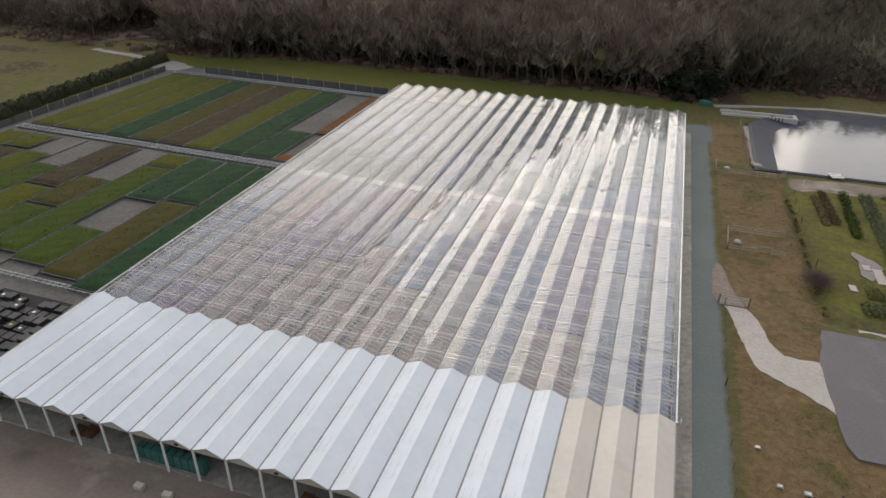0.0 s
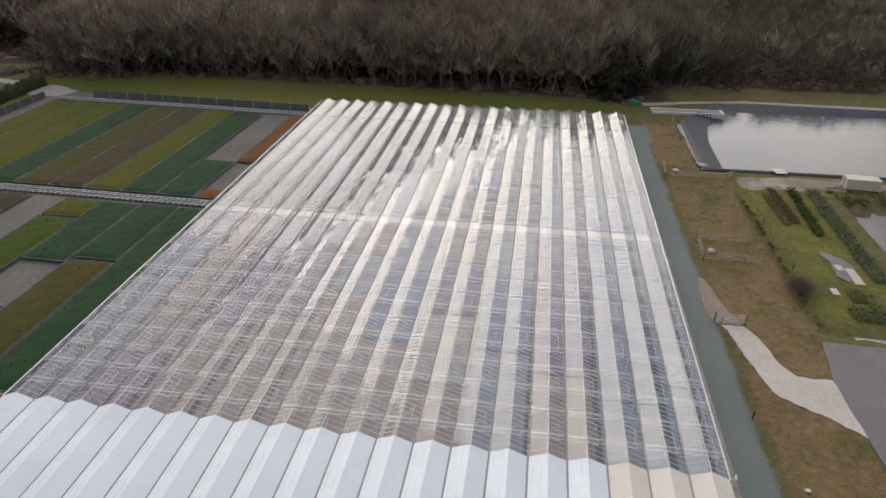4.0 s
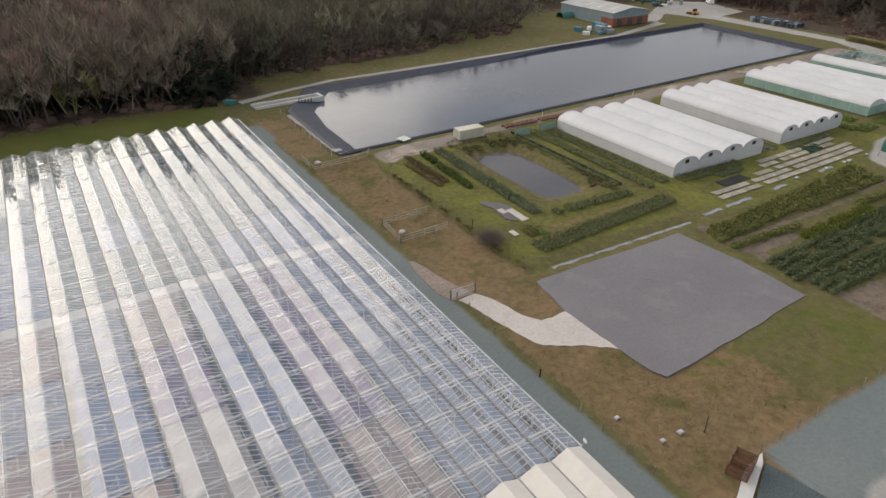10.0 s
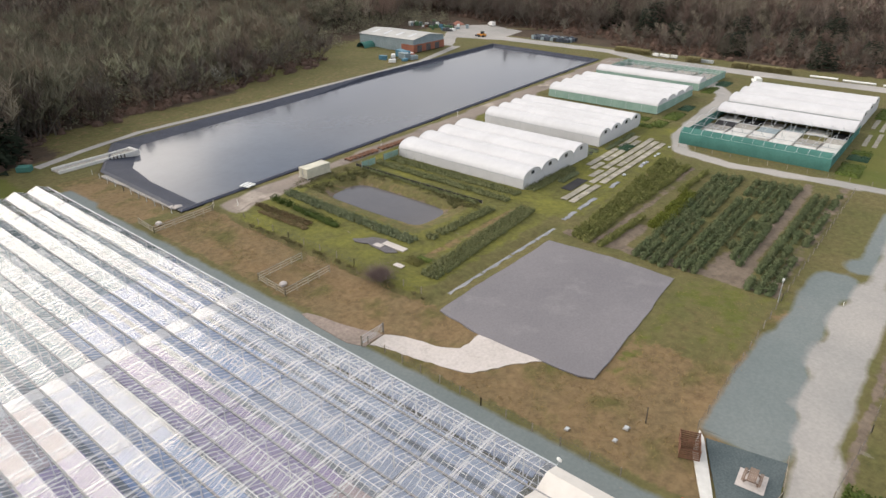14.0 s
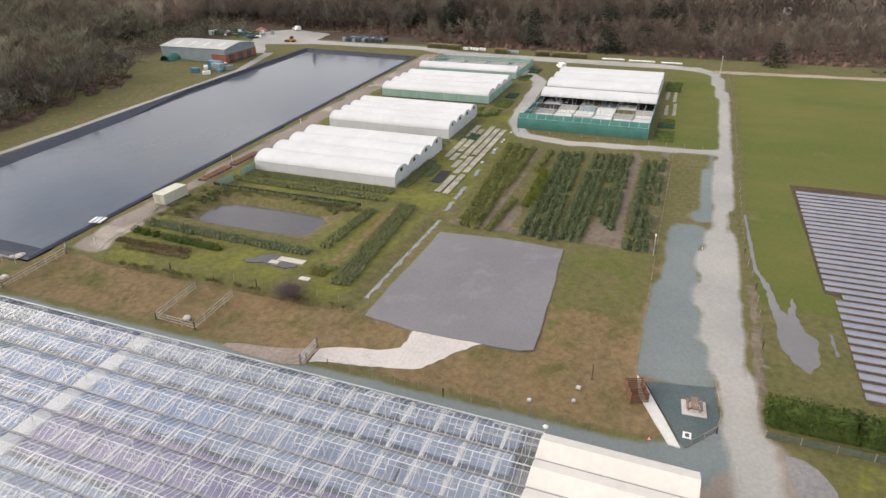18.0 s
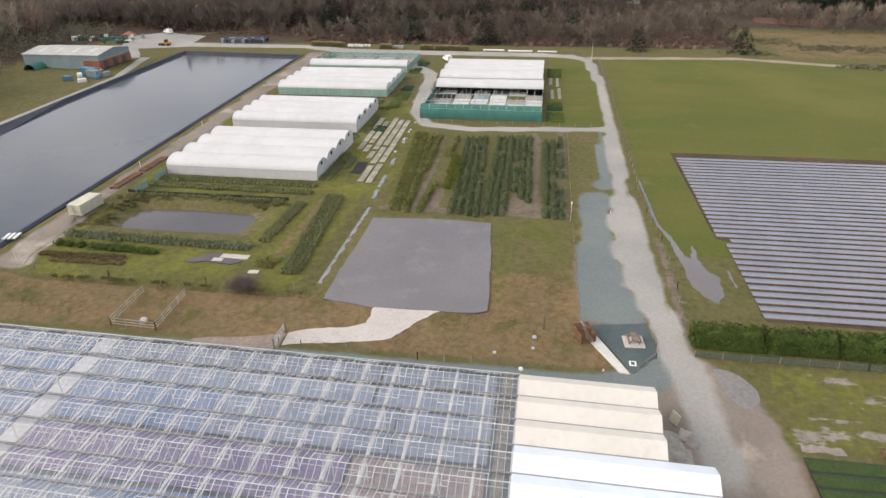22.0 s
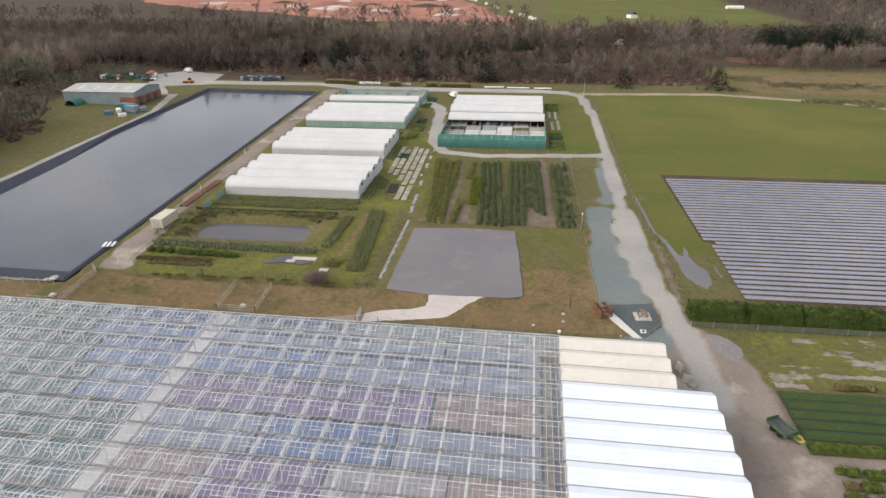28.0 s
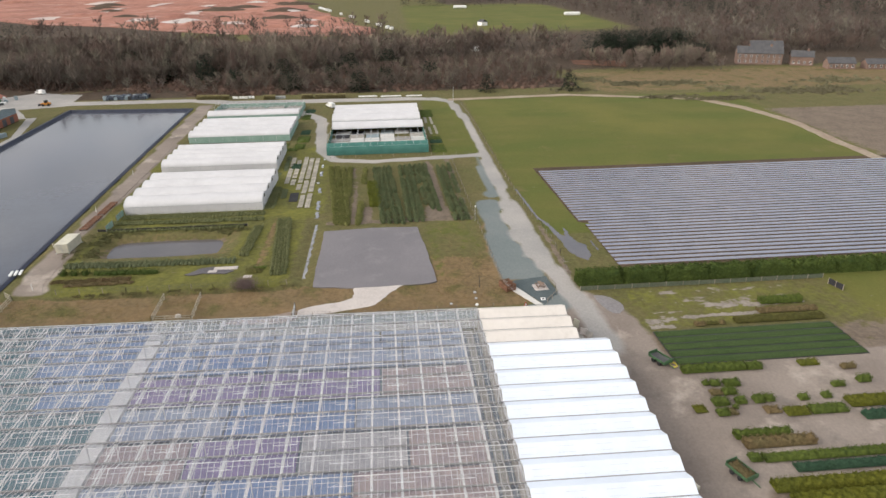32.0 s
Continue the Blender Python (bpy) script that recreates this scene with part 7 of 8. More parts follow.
sheet("picnic_slab", [(18.3, 38.2), (18.5, 35.8), (21.0, 36.0), (20.7, 38.4)], M_path, "pale stone slab under the picnic table", "slab", 0.12, 3, 0.01, 50)
picnic_table(19.6, 37.1, 4)
sheet("slab_frame", [(14.8, 38.0), (14.8, 37.2), (15.7, 37.2), (15.7, 38.0)], M_whitepaint, "small white square frame on the slate", "frame", 0.10, 3, 0.01, 51)
sheet("slab_inner", [(15.0, 37.8), (15.0, 37.4), (15.5, 37.4), (15.5, 37.8)], M_slate, "dark square inside the white frame", "slab", 0.12, 3, 0.01, 52)
sheet("ramp", [(23.3, 43.1), (22.3, 42.3), (13.2, 38.1), (13.3, 39.2), (20.0, 42.6)], M_pale, "pale concrete ramp beside the picnic corner", "ramp", 0.14, 3, 0.02, 53)


def pallet_bin(x, y, yaw):
    c = thing("pallet_bin", (x, y, gz(x, y) + 0.03), "red-brown slatted compost bin made of pallets", "compost bin", yaw=yaw)
    for sx, sy, ln, turn in ((0, -0.9, 2.6, 0), (0, 0.9, 2.6, 0), (-1.3, 0, 1.8, 1), (1.3, 0, 1.8, 1), (0, 0, 1.8, 1)):
        for j in range(5):
            z = 0.1 + j * 0.24
            g = Geo().box(-0.03, 0.03, sy - ln / 2, sy + ln / 2, z, z + 0.14) if turn else Geo().box(-ln / 2, ln / 2, sy - 0.03, sy + 0.03, z, z + 0.14)
            o = part("slat", g, M_brown_timber, c)
            o.location.x = sx
    for sx in (-1.3, 0, 1.3):
        for sy in (-0.9, 0.9):
            part("corner_post", Geo().box(sx - 0.05, sx + 0.05, sy - 0.05, sy + 0.05, 0, 1.3), M_brown_timber, c)


pallet_bin(19.9, 42.9, 20)


def trailer(x, y, yaw, load=None):
    t = thing("farm_trailer", (x, y, gz(x, y) + 0.06), "green flatbed farm trailer" + (" carrying plants" if load else " with an empty bed"), "trailer", yaw=yaw)
    part("bed", Geo().bevel_box(-1.5, 1.5, -0.85, 0.85, 0.55, 0.65, 0.02), M_slate, t)
    for s in (-0.85, 0.85):
        part("side_board", Geo().box(-1.5, 1.5, s - 0.03, s + 0.03, 0.55, 0.92), M_green_paint, t)
        for wx in (-0.55, 0.55):
            wheel(t, wx, s * 0.95, 0.3, 0.18)
    for s in (-1.5, 1.5):
        part("end_board", Geo().box(s - 0.03, s + 0.03, -0.85, 0.85, 0.55, 1.15), M_green_paint, t)
    part("drawbar", Geo().beam((1.5, 0, 0.5), (2.6, 0, 0.35), 0.09), M_green_paint, t)
    if load:
        part("planting", leafy_block("plants", 2.7, 1.5, 0.35, load, 0.14, 40, 0.3, 3, 0.3, 0.1, 4), None, t, kind="stuff").location.z = 0.64


trailer(-5.0, 25.3, 205)
trailer(-27.7, 25.2, 200, M_shrub_brown)


def hose(x, y):
    h = thing("hose_coil", (x, y, gz(x, y) + 0.08), "coil of bright yellow hose", "hose")
    for k in range(4):
        g = Geo()
        rr = 0.45 + 0.09 * k
        P = [(rr * math.cos(a), rr * math.sin(a) * 0.8, 0.04 + 0.05 * (k % 2)) for a in np.linspace(0, 2 * math.pi, 19)]
        for p, q in zip(P, P[1:]):
            g.tube(p, q, 0.035, 6)
        part("coil", g, M_yellow, h)


hose(-6.3, 23.9)


def pole(x, y, h, mat, label, name="post", r_=0.06, cap=None):
    p = thing(name, (x, y, gz(x, y)), label, "post")
    part("shaft", Geo().tube((0, 0, -0.2), (0, 0, h), r_, 8, r_ * 0.8), mat, p)
    if cap:
        part("cap", Geo().bevel_box(-0.18, 0.18, -0.12, 0.12, h, h + 0.3, 0.03), cap, p)


pole(21.1, 47.7, 1.9, M_bark, "single dark timber post in rough grass", "timber_post", 0.07)
pole(54.6, 43.9, 3.2, M_galv, "steel lamp post with a pale box at the fence corner", "lamp_post", 0.06, M_whitepaint)
pole(191.5, 34.4, 6.0, M_galv, "thin steel pole at the track corner", "steel_pole", 0.08)
pole(59.2, 37.0, 0.5, M_whitepaint, "short white marker post on gravel", "marker_post", 0.05)
for x, y, s in ((19.0, 48.8, 0.35), (16.7, 48.9, 0.28), (15.2, 53.3, 0.3)):
    m = thing("manhole", (x, y, gz(x, y) + 0.02), "square concrete manhole with a steel lid in grass", "manhole", "manholes")
    part("surround", Geo().bevel_box(-s, s, -s * 0.8, s * 0.8, 0, 0.08, 0.02), M_concrete, m)
    part("lid", Geo().box(-s * 0.7, s * 0.7, -s * 0.55, s * 0.55, 0.12, 0.15), M_galv, m)


def warning_sign(x, y):
    s = thing("warning_sign", (x, y, gz(x, y) + 0.05), "folding red and white triangular warning sign", "sign", yaw=-70)
    part("red_triangle", Geo().add([(-0.35, 0, 0.05), (0.35, 0, 0.05), (0, 0.15, 0.68), (-0.35, 0.02, 0.05), (0.35, 0.02, 0.05), (0, 0.17, 0.68)], [(0, 1, 2), (5, 4, 3), (0, 3, 4, 1), (1, 4, 5, 2), (2, 5, 3, 0)]), surf("sign_red", (0.5, 0.03, 0.03), (0.45, 0.03, 0.03), 1, 4, 0.5, 0), s)
    part("white_face", Geo().add([(-0.22, -0.004, 0.12), (0.22, -0.004, 0.12), (0, 0.09, 0.52)], [(0, 1, 2)]), M_whitepaint, s)
    part("stand_leg", Geo().beam((0, 0.35, 0), (0, 0.16, 0.6), 0.03), M_galv, s)


warning_sign(13.2, 41.0)


def rock(name, x, y, s, mat, label, seed):
    r = random.Random(seed)
    bm = bmesh.new()
    bmesh.ops.create_icosphere(bm, subdivisions=2, radius=s)
    for v in bm.verts:
        v.co *= r.uniform(0.82, 1.1)
        v.co.z = max(v.co.z * 0.65, -0.1)
    me = bpy.data.meshes.new(name)
    bm.to_mesh(me)
    bm.free()
    me.materials.append(mat)
    solo(name, me, None, label, "boulder", loc=(x, y, gz(x, y) + 0.1))


for x, y, s, k in ((15.9, 98.2, 0.6, 1), (15.8, 130.4, 0.65, 2), (21.6, 134.2, 0.8, 3), (20.9, 135.2, 0.5, 4)):
    rock("boulder", x, y, s, M_path, "pale rounded limestone boulder on the ground", k)
for k, (x, y, yaw, tip, mat) in enumerate(((6.3, 34.5, 30, 14, M_cream), (4.3, 33.8, 62, 24, M_path), (3.5, 33.2, 50, 35, M_concrete))):
    b = thing("stone_slab", (x, y, gz(x, y) + 0.02), "pale flat stone slab standing on edge by the clad wall", "slab", "slabs by the wall", yaw=yaw)
    part("body", Geo().bevel_box(-0.55, 0.55, -0.09, 0.09, 0, 1.25 - 0.15 * k, 0.04), mat, b).rotation_euler = (radians(tip), 0, 0)
for k, x in enumerate((-37.4, -34.4, -30.8, -28.2)):
    b = thing("concrete_block", (x, 30.6, gz(x, 30.6) + 0.03), "yellow-cream concrete block standing in the yard", "block", "concrete blocks in the yard", yaw=k * 7)
    part("body", Geo().bevel_box(-0.45, 0.45, -0.28, 0.28, 0, 0.55, 0.05), M_cream, b)
PALLET_BEARER = Geo().box(-0.05, 0.05, -0.6, 0.6, 0, 0.1).mesh("bearer", M_brown_timber)
PALLET_BOARD = Geo().box(-0.5, 0.5, -0.06, 0.06, 0, 0.03).mesh("board", M_brown_timber)
for k, (x, y) in enumerate(((-22.6, 34.4), (-21.4, 34.2), (-47.6, 34.6), (-46.4, 34.9))):
    p = thing("pallet_stack", (x, y - 0.4, house_floor(x, y) + 0.08), "stack of brown wooden pallets in the packing bay", "pallet stack", "pallets in the packing bay")
    for j in range(4):
        pl = part("pallet", PALLET_BEARER, None, p)
        pl.location.z = j * 0.15
        for b in (-0.45, 0.45):
            part("bearer", PALLET_BEARER, None, pl).location.x = b
        for b in range(5):
            part("board", PALLET_BOARD, None, pl).location = (0, -0.54 + b * 0.27, 0.1)

# concrete intake at the reservoir's corner
w = thing("intake_channel", (24.5, 170.4, 0), "weathered concrete intake channel running into the reservoir", "intake", yaw=3)
for s in (-1.5, 1.5):
    part("channel_wall", Geo().bevel_box(-8.4, 8.2, s - 0.18, s + 0.18, -0.9, 0.62, 0.04), M_pale, w)
part("channel_floor", Geo().box(-8.4, 8.2, -1.4, 1.4, -0.5, 0.25), M_concrete, w)
part("end_block", Geo().bevel_box(7.9, 8.7, -1.75, 1.75, -1.7, 0.72, 0.1), M_pale, w, "pale concrete end block")
for k in range(5):
    part("stop_post", Geo().box(2.0 + k * 0.8, 2.2 + k * 0.8, -1.9, -1.7, -1.6, 0.6), M_bark, w)
for k in range(6):
    part("rail_post", Geo().tube((-8.2 + k * 0.7, -1.5, 0.6), (-8.2 + k * 0.7, -1.5, 1.65), 0.03, 6), M_galv, w)
part("hand_rail", Geo().tube((-8.2, -1.5, 1.65), (-4.7, -1.5, 1.65), 0.03, 6), M_galv, w)
sheet("west_bank", [(20.8, 160.8), (22.2, 161.2), (21.7, 134.6), (20.7, 134.2)], M_concrete, "worn grey bank strip beside the reservoir", "bank", 0.06, 2, 0.3, 55)
solo("net_bin", Geo().bevel_box(-1.3, 1.3, -0.9, 0.9, 0, 1.1, 0.08), M_net, "dark green netted bin at the wood's edge", "bin", loc=(12.6, 175.6, gz(12.6, 175.6)), yaw=-40)
f = thing("pump_raft", (35.4, 132.6, 0.28), "white panels on a steel frame at the reservoir edge", "raft", yaw=14)
for k in range(3):
    part("white_panel", Geo().bevel_box(-1.3, 0.9, -0.9 + k * 0.8, -0.42 + k * 0.8, 0.25, 0.45, 0.05), M_whitepaint, f)
    part("frame_leg", Geo().beam((1.0, -0.6 + k * 0.8, 0.0), (-0.6, -0.6 + k * 0.8, 0.3), 0.06), M_galv, f)
for x, y in ((28.9, 127.0), (70, 131.6), (48, 131.6), (100, 133.2)):
    pole(x, y, 1.2, M_whitepaint, "short white post with a pale cap at the reservoir edge", "white_post", 0.05)
for k in range(14):
    x = 58.4 + k * 1.28 + (0.9 if k > 6 else 0)
    b = thing("timber_rack", (x, 129.8, gz(x, 129.8) + 0.05), "low brown timber rack beside the reservoir", "rack", "timber racks by the reservoir", yaw=8)
    for j in range(3):
        part("plank", Geo().box(-0.45 + j * 0.34, -0.18 + j * 0.34, -0.85, 0.85, 0.28, 0.34), M_brown_timber, b)
    for s in (-0.7, 0.7):
        part("bearer", Geo().box(-0.5, 0.5, s - 0.06, s + 0.06, 0, 0.28), M_brown_timber, b)
for x, y, ln in ((59.0, 124.6, 4.0), (66.0, 124.8, 4.6)):
    post_fence("net_screen", [(x - ln / 2, y), (x + ln / 2, y)], "pale green net screen on posts by the shrub rows", 1.6, 2.0, M_timber, 0, 0, M_pale_net)
sheet("dark_matting", [(73.6, 87.6), (80.6, 87.9), (80.8, 85.7), (73.6, 85.5)], M_mat, "square of black ground matting", "matting", 0.05, 2, 0.05, 60)
# strips of paving below the tunnels
rp = random.Random(2)
strip = thing("paving", (98, 87, 0), "rows of pale concrete paving strips in mossy grass", "paving", kind="structure")
pave = Geo().bevel_box(-0.79, 0.79, -0.62, 0.62, 0, 0.08, 0.02).mesh("paving_slab", M_paving)
for row, (y, x0, x1) in enumerate(((82.6, 69.2, 113), (84.3, 69.6, 114), (86.0, 84, 115), (87.9, 87, 115), (89.6, 90, 114))):
    x = x0
    while x < x1:
        if rp.random() > (0.04 if row < 2 and x < 88 else 0.12):
            o = part("paving_slab", pave, None, strip)
            px, py = x + rp.uniform(-0.03, 0.03), y + (x - 69) * 0.024 + rp.uniform(-0.05, 0.05)
            o.location = (px - 98, py - 87, gz(px, py) + 0.02)
        x += 1.6
for x, y, lx, ly in ((34.5, 94.4, 1.3, 4.4), (33.2, 96.6, 1.0, 1.6), (30.2, 89.6, 0.9, 1.6)):
    sheet("stone_slab", [(x - lx / 2, y - ly / 2), (x + lx / 2, y - ly / 2), (x + lx / 2, y + ly / 2), (x - lx / 2, y + ly / 2)], M_path, "pale flat stone slab in the moss", "slab", 0.10, 1, 0.06, int(x * 3))
sheet("mud_patch", [(32.4, 101.6), (35.2, 98.4), (35.6, 97.0), (33.2, 92.6), (32.0, 94.0)], surf("wet_dark_mud", (0.085, 0.075, 0.08), (0.07, 0.06, 0.065), 0.4, 3, 0.35, 0.2), "dark wet mud among the moss", "mud", 0.04, 1, 0.6, 61)
M_wetliner = surf("wet_grey_sheeting", (0.17, 0.17, 0.18), (0.27, 0.27, 0.275), 0.4, 3, 0.12, 0.1, spec=0.6)
for k, (x0, x1) in enumerate(((29.0, 36.5), (36.8, 44.0), (44.4, 51.0), (51.3, 57.6), (60.5, 65.0), (66.4, 73.2), (80, 84), (95, 99.5))):
    mid, run = [], 7
    for j in range(run + 1):
        x = x0 + (x1 - x0) * j / run
        mid.append((x, 79.4 + max(0, x - 58) * 0.052 + 0.12 * math.sin(x * 1.7)))
    wide = [0.26 + 0.2 * abs(math.sin(x * 2.3 + k)) for x, _ in mid]
    sheet("ditch_liner", [(x, y - w_) for (x, y), w_ in zip(mid, wide)] + [(x, y + w_) for (x, y), w_ in reversed(list(zip(mid, wide)))], M_wetliner, "wet grey plastic sheeting in a narrow ditch", "ditch", -0.38 if x0 < 57 else 0.02, 1.0, 0.05, 62 + k)
row_of_bushes("ditch_weeds", (25.3, 121.5), (25.4, 80.4), 0.55, 0.22, 0.6, surf("dark_ditch_weeds", (0.105, 0.088, 0.042), (0.085, 0.080, 0.034), 0.4, 2.5, 0.9, 0, speck=0.35), "dark brown-green weeds along a narrow ditch", 31, 0.8)
for k in range(7):
    x = rp.uniform(88, 112)
    solo("liner_scrap", Geo().bevel_box(-0.5, 0.5, -0.25, 0.25, 0, 0.12, 0.03), M_galv, "pale scrap of plastic in the ditch", "scrap", "plastic scraps", loc=(x, 81.6, gz(x, 81.6) + 0.03), yaw=rp.uniform(-30, 30))


# ---- far buildings ----
M_oldbrick = surf("weathered_brick", (0.205, 0.14, 0.115), (0.17, 0.12, 0.10), 0.4, 3, 0.9, 0.2)


def brick_house(name, x, y, lx, ly, h, roof_h, yaw, label, floors=2, chimneys=1):
    b = thing(name, (x, y, gz(x, y)), label, "building", yaw=yaw)
    part("wall", Geo().box(-lx / 2, lx / 2, -ly / 2, ly / 2, 0, h), M_oldbrick, b)
    for s in (-1, 1):
        v = [(-lx / 2 - 0.3, s * (ly / 2 + 0.4), h), (lx / 2 + 0.3, s * (ly / 2 + 0.4), h), (lx / 2 + 0.3, 0, h + roof_h), (-lx / 2 - 0.3, 0, h + roof_h)]
        part("roof", Geo().add(v + [(p[0], p[1], p[2] + 0.2) for p in v], [(0, 1, 2, 3), (7, 6, 5, 4), (0, 4, 5, 1), (1, 5, 6, 2), (3, 7, 4, 0)]), M_slate, b)
    for sx in (-1, 1):
        part("gable_wall", Geo().add([(sx * lx / 2, -ly / 2, h), (sx * lx / 2, ly / 2, h), (sx * lx / 2, 0, h + roof_h)], [(0, 1, 2)]), M_oldbrick, b)
    n = max(2, int(lx / 2.6))
    for fl in range(floors):
        for k in range(n):
            xx = -lx / 2 + lx * (k + 0.5) / n
            for s in (-1, 1):
                wn = part("window", Geo().box(xx - 0.5, xx + 0.5, s * ly / 2 - 0.06, s * ly / 2 + 0.06, 0.9 + fl * 2.8, 2.3 + fl * 2.8), M_whitepaint, b)
                part("pane", Geo().box(xx - 0.4, xx + 0.4, s * ly / 2 - 0.08, s * ly / 2 + 0.08, 1.0 + fl * 2.8, 2.2 + fl * 2.8), M_darkglass, wn)
    for k in range(chimneys):
        part("chimney", Geo().box(-lx / 4 - 0.5 + k * lx / 2, -lx / 4 + 0.5 + k * lx / 2, -0.4, 0.4, h + roof_h * 0.6, h + roof_h + 1.4), M_oldbrick, b)


brick_house("brick_mill", 275.3, -144.0, 23, 9, 5.6, 3.4, 70, "long red brick mill with a grey slate roof", 2, 1)
brick_house("brick_mill", 292, -157, 17, 9, 6.6, 3.4, 70, "large red brick mill wing with a slate roof", 2, 1)
brick_house("brick_house", 266.5, -163.5, 11, 8, 4.4, 2.8, 65, "red brick house with a grey slate roof", 1, 1)
brick_house("brick_house", 251, -175, 13, 8, 2.8, 2.6, 75, "low red brick barn with a slate roof", 1, 0)
brick_house("brick_house", 247, -192, 11, 7, 2.6, 2.2, 80, "low red brick outbuilding with a slate roof", 1, 0)
for x, y, l in ((415, -2, 9), (362, 3, 8), (411, -19, 5), (540, -29, 8)):
    c = thing("white_cottage", (x, y, gz(x, y)), "small white-walled cottage among trees", "building", yaw=x % 40)
    part("wall", Geo().box(-l / 2, l / 2, -3, 3, 0, 3), M_whitepaint, c)
    for s in (-1, 1):
        v = [(-l / 2, s * 3.2, 3), (l / 2, s * 3.2, 3), (l / 2, 0, 5), (-l / 2, 0, 5)]
        part("roof", Geo().add(v + [(p[0], p[1], p[2] + 0.15) for p in v], [(0, 1, 2, 3), (7, 6, 5, 4), (0, 4, 5, 1)]), M_slate, c)
for x, y, l in ((772, -35, 16), (634, -138, 16)):
    solo("white_marquee", Geo().bevel_box(-3, 3, -l / 2, l / 2, 0, 3.2, 0.8), M_whitepaint, "long white barn roof in a far green field", "barn", "far white barns", loc=(x, y, gz(x, y)))
rq = random.Random(12)
for k, u in enumerate((0.0, 0.03, 0.06, 0.09, 0.13, 0.17, 0.20, 0.38, 0.52, 0.56, 0.72, 0.75, 0.86, 0.89, 0.96, 1.0)):
    x, y = 800 - 286 * u, 138 - 84 * u
    solo("white_caravan", Geo().bevel_box(-2.8, 2.8, -1.2, 1.2, 0.4, 2.7, 0.3), M_whitepaint, "white caravan by the far quarry", "caravan", "far white caravans", loc=(x, y, gz(x, y)), yaw=rq.uniform(-20, 20))
for k in range(40):
    x = rq.uniform(560, 1250)
    y = rq.uniform(90 + (x - 560) * 0.24, 150 + (x - 480) * 1.0)
    s = rq.uniform(5, 20)
    n = 12
    g = Geo()
    for ring_ in range(4):
        rr = s * (1 - ring_ / 3.6)
        g.v += [(rr * math.cos(2 * math.pi * j / n) * rq.uniform(0.8, 1.15), rr * 1.7 * math.sin(2 * math.pi * j / n) * rq.uniform(0.8, 1.15), s * 0.075 * ring_ - 0.3) for j in range(n)]
    g.f = [(a * n + j, a * n + (j + 1) % n, (a + 1) * n + (j + 1) % n, (a + 1) * n + j) for a in range(3) for j in range(n)] + [tuple(range(3 * n, 4 * n))]
    solo("earth_mound", g, rq.choice((M_redearth, M_redearth, M_redearth, M_soil, M_soil, M_path)), "mound of quarried red earth and stone", "mound", "quarry mounds", loc=(x, y, gz(x, y) + 0.3), flat=False)
for x, y, m in ((88, 222, M_whitepaint), (92.5, 217, M_slate), (89.5, 241, M_net), (86, 226, M_slate)):
    solo("garden_shed", Geo().bevel_box(-1.6, 1.6, -1.2, 1.2, 0, 2.2, 0.1), m, "small weathered hut half hidden in the wood", "hut", "huts in the wood", loc=(x, y, gz(x, y)), yaw=x * 7)

# ---- trees ----
def bare_tree(seed, h, spread, twigs, width):
    """A leafless tree as triangles: a tapered trunk with limbs, and its fine twigs."""
    rs = np.random.RandomState(seed)
    wood, fine = [], []

    def limb(p, q, r0, r1):
        d = q - p
        s = np.cross(d, (0.3, 0.2, 1.0))
        s /= np.linalg.norm(s) + 1e-9
        u = np.cross(d, s)
        u /= np.linalg.norm(u) + 1e-9
        ring = [s, -0.5 * s + 0.87 * u, -0.5 * s - 0.87 * u]
        for k in range(3):
            a, b = ring[k], ring[(k + 1) % 3]
            wood.append([p + a * r0, p + b * r0, q + b * r1])
            wood.append([p + a * r0, q + b * r1, q + a * r1])

    top = np.array([rs.normal(0, 0.3), rs.normal(0, 0.3), h * 0.72])
    base = np.zeros(3)
    limb(base, top * 0.5, 0.03 * h * 0.5, 0.022 * h * 0.5)
    limb(top * 0.5, top, 0.022 * h * 0.5, 0.01 * h * 0.5)
    n_l = 8
    tips = []
    for k in range(n_l):
        t = 0.3 + 0.65 * k / n_l
        a = k * 2.4 + rs.uniform(-0.4, 0.4)
        ln = spread * (1.05 - 0.5 * t) * rs.uniform(0.7, 1.2)
        p = top * t
        q = p + np.array([math.cos(a) * ln, math.sin(a) * ln, h * rs.uniform(0.12, 0.3)])
        limb(p, q, 0.008 * h * 0.5, 0.003 * h * 0.5)
        tips.append((p, q))
    tips.append((top * 0.6, top * 1.15))
    for k in range(twigs):
        p, q = tips[rs.randint(len(tips))]
        s = p + (q - p) * rs.uniform(0.25, 1.05)
        out = np.array([rs.normal(0, 0.55), rs.normal(0, 0.55), rs.uniform(0.5, 1.5)])
        ln = rs.uniform(0.11, 0.27) * h
        e = s + out / np.linalg.norm(out) * ln
        side = np.cross(e - s, rs.normal(size=3))
        side = side / (np.linalg.norm(side) + 1e-9) * width * rs.uniform(0.6, 1.3)
        fine.append([s - side, s + side, e])
    return np.array(wood), np.array(fine)


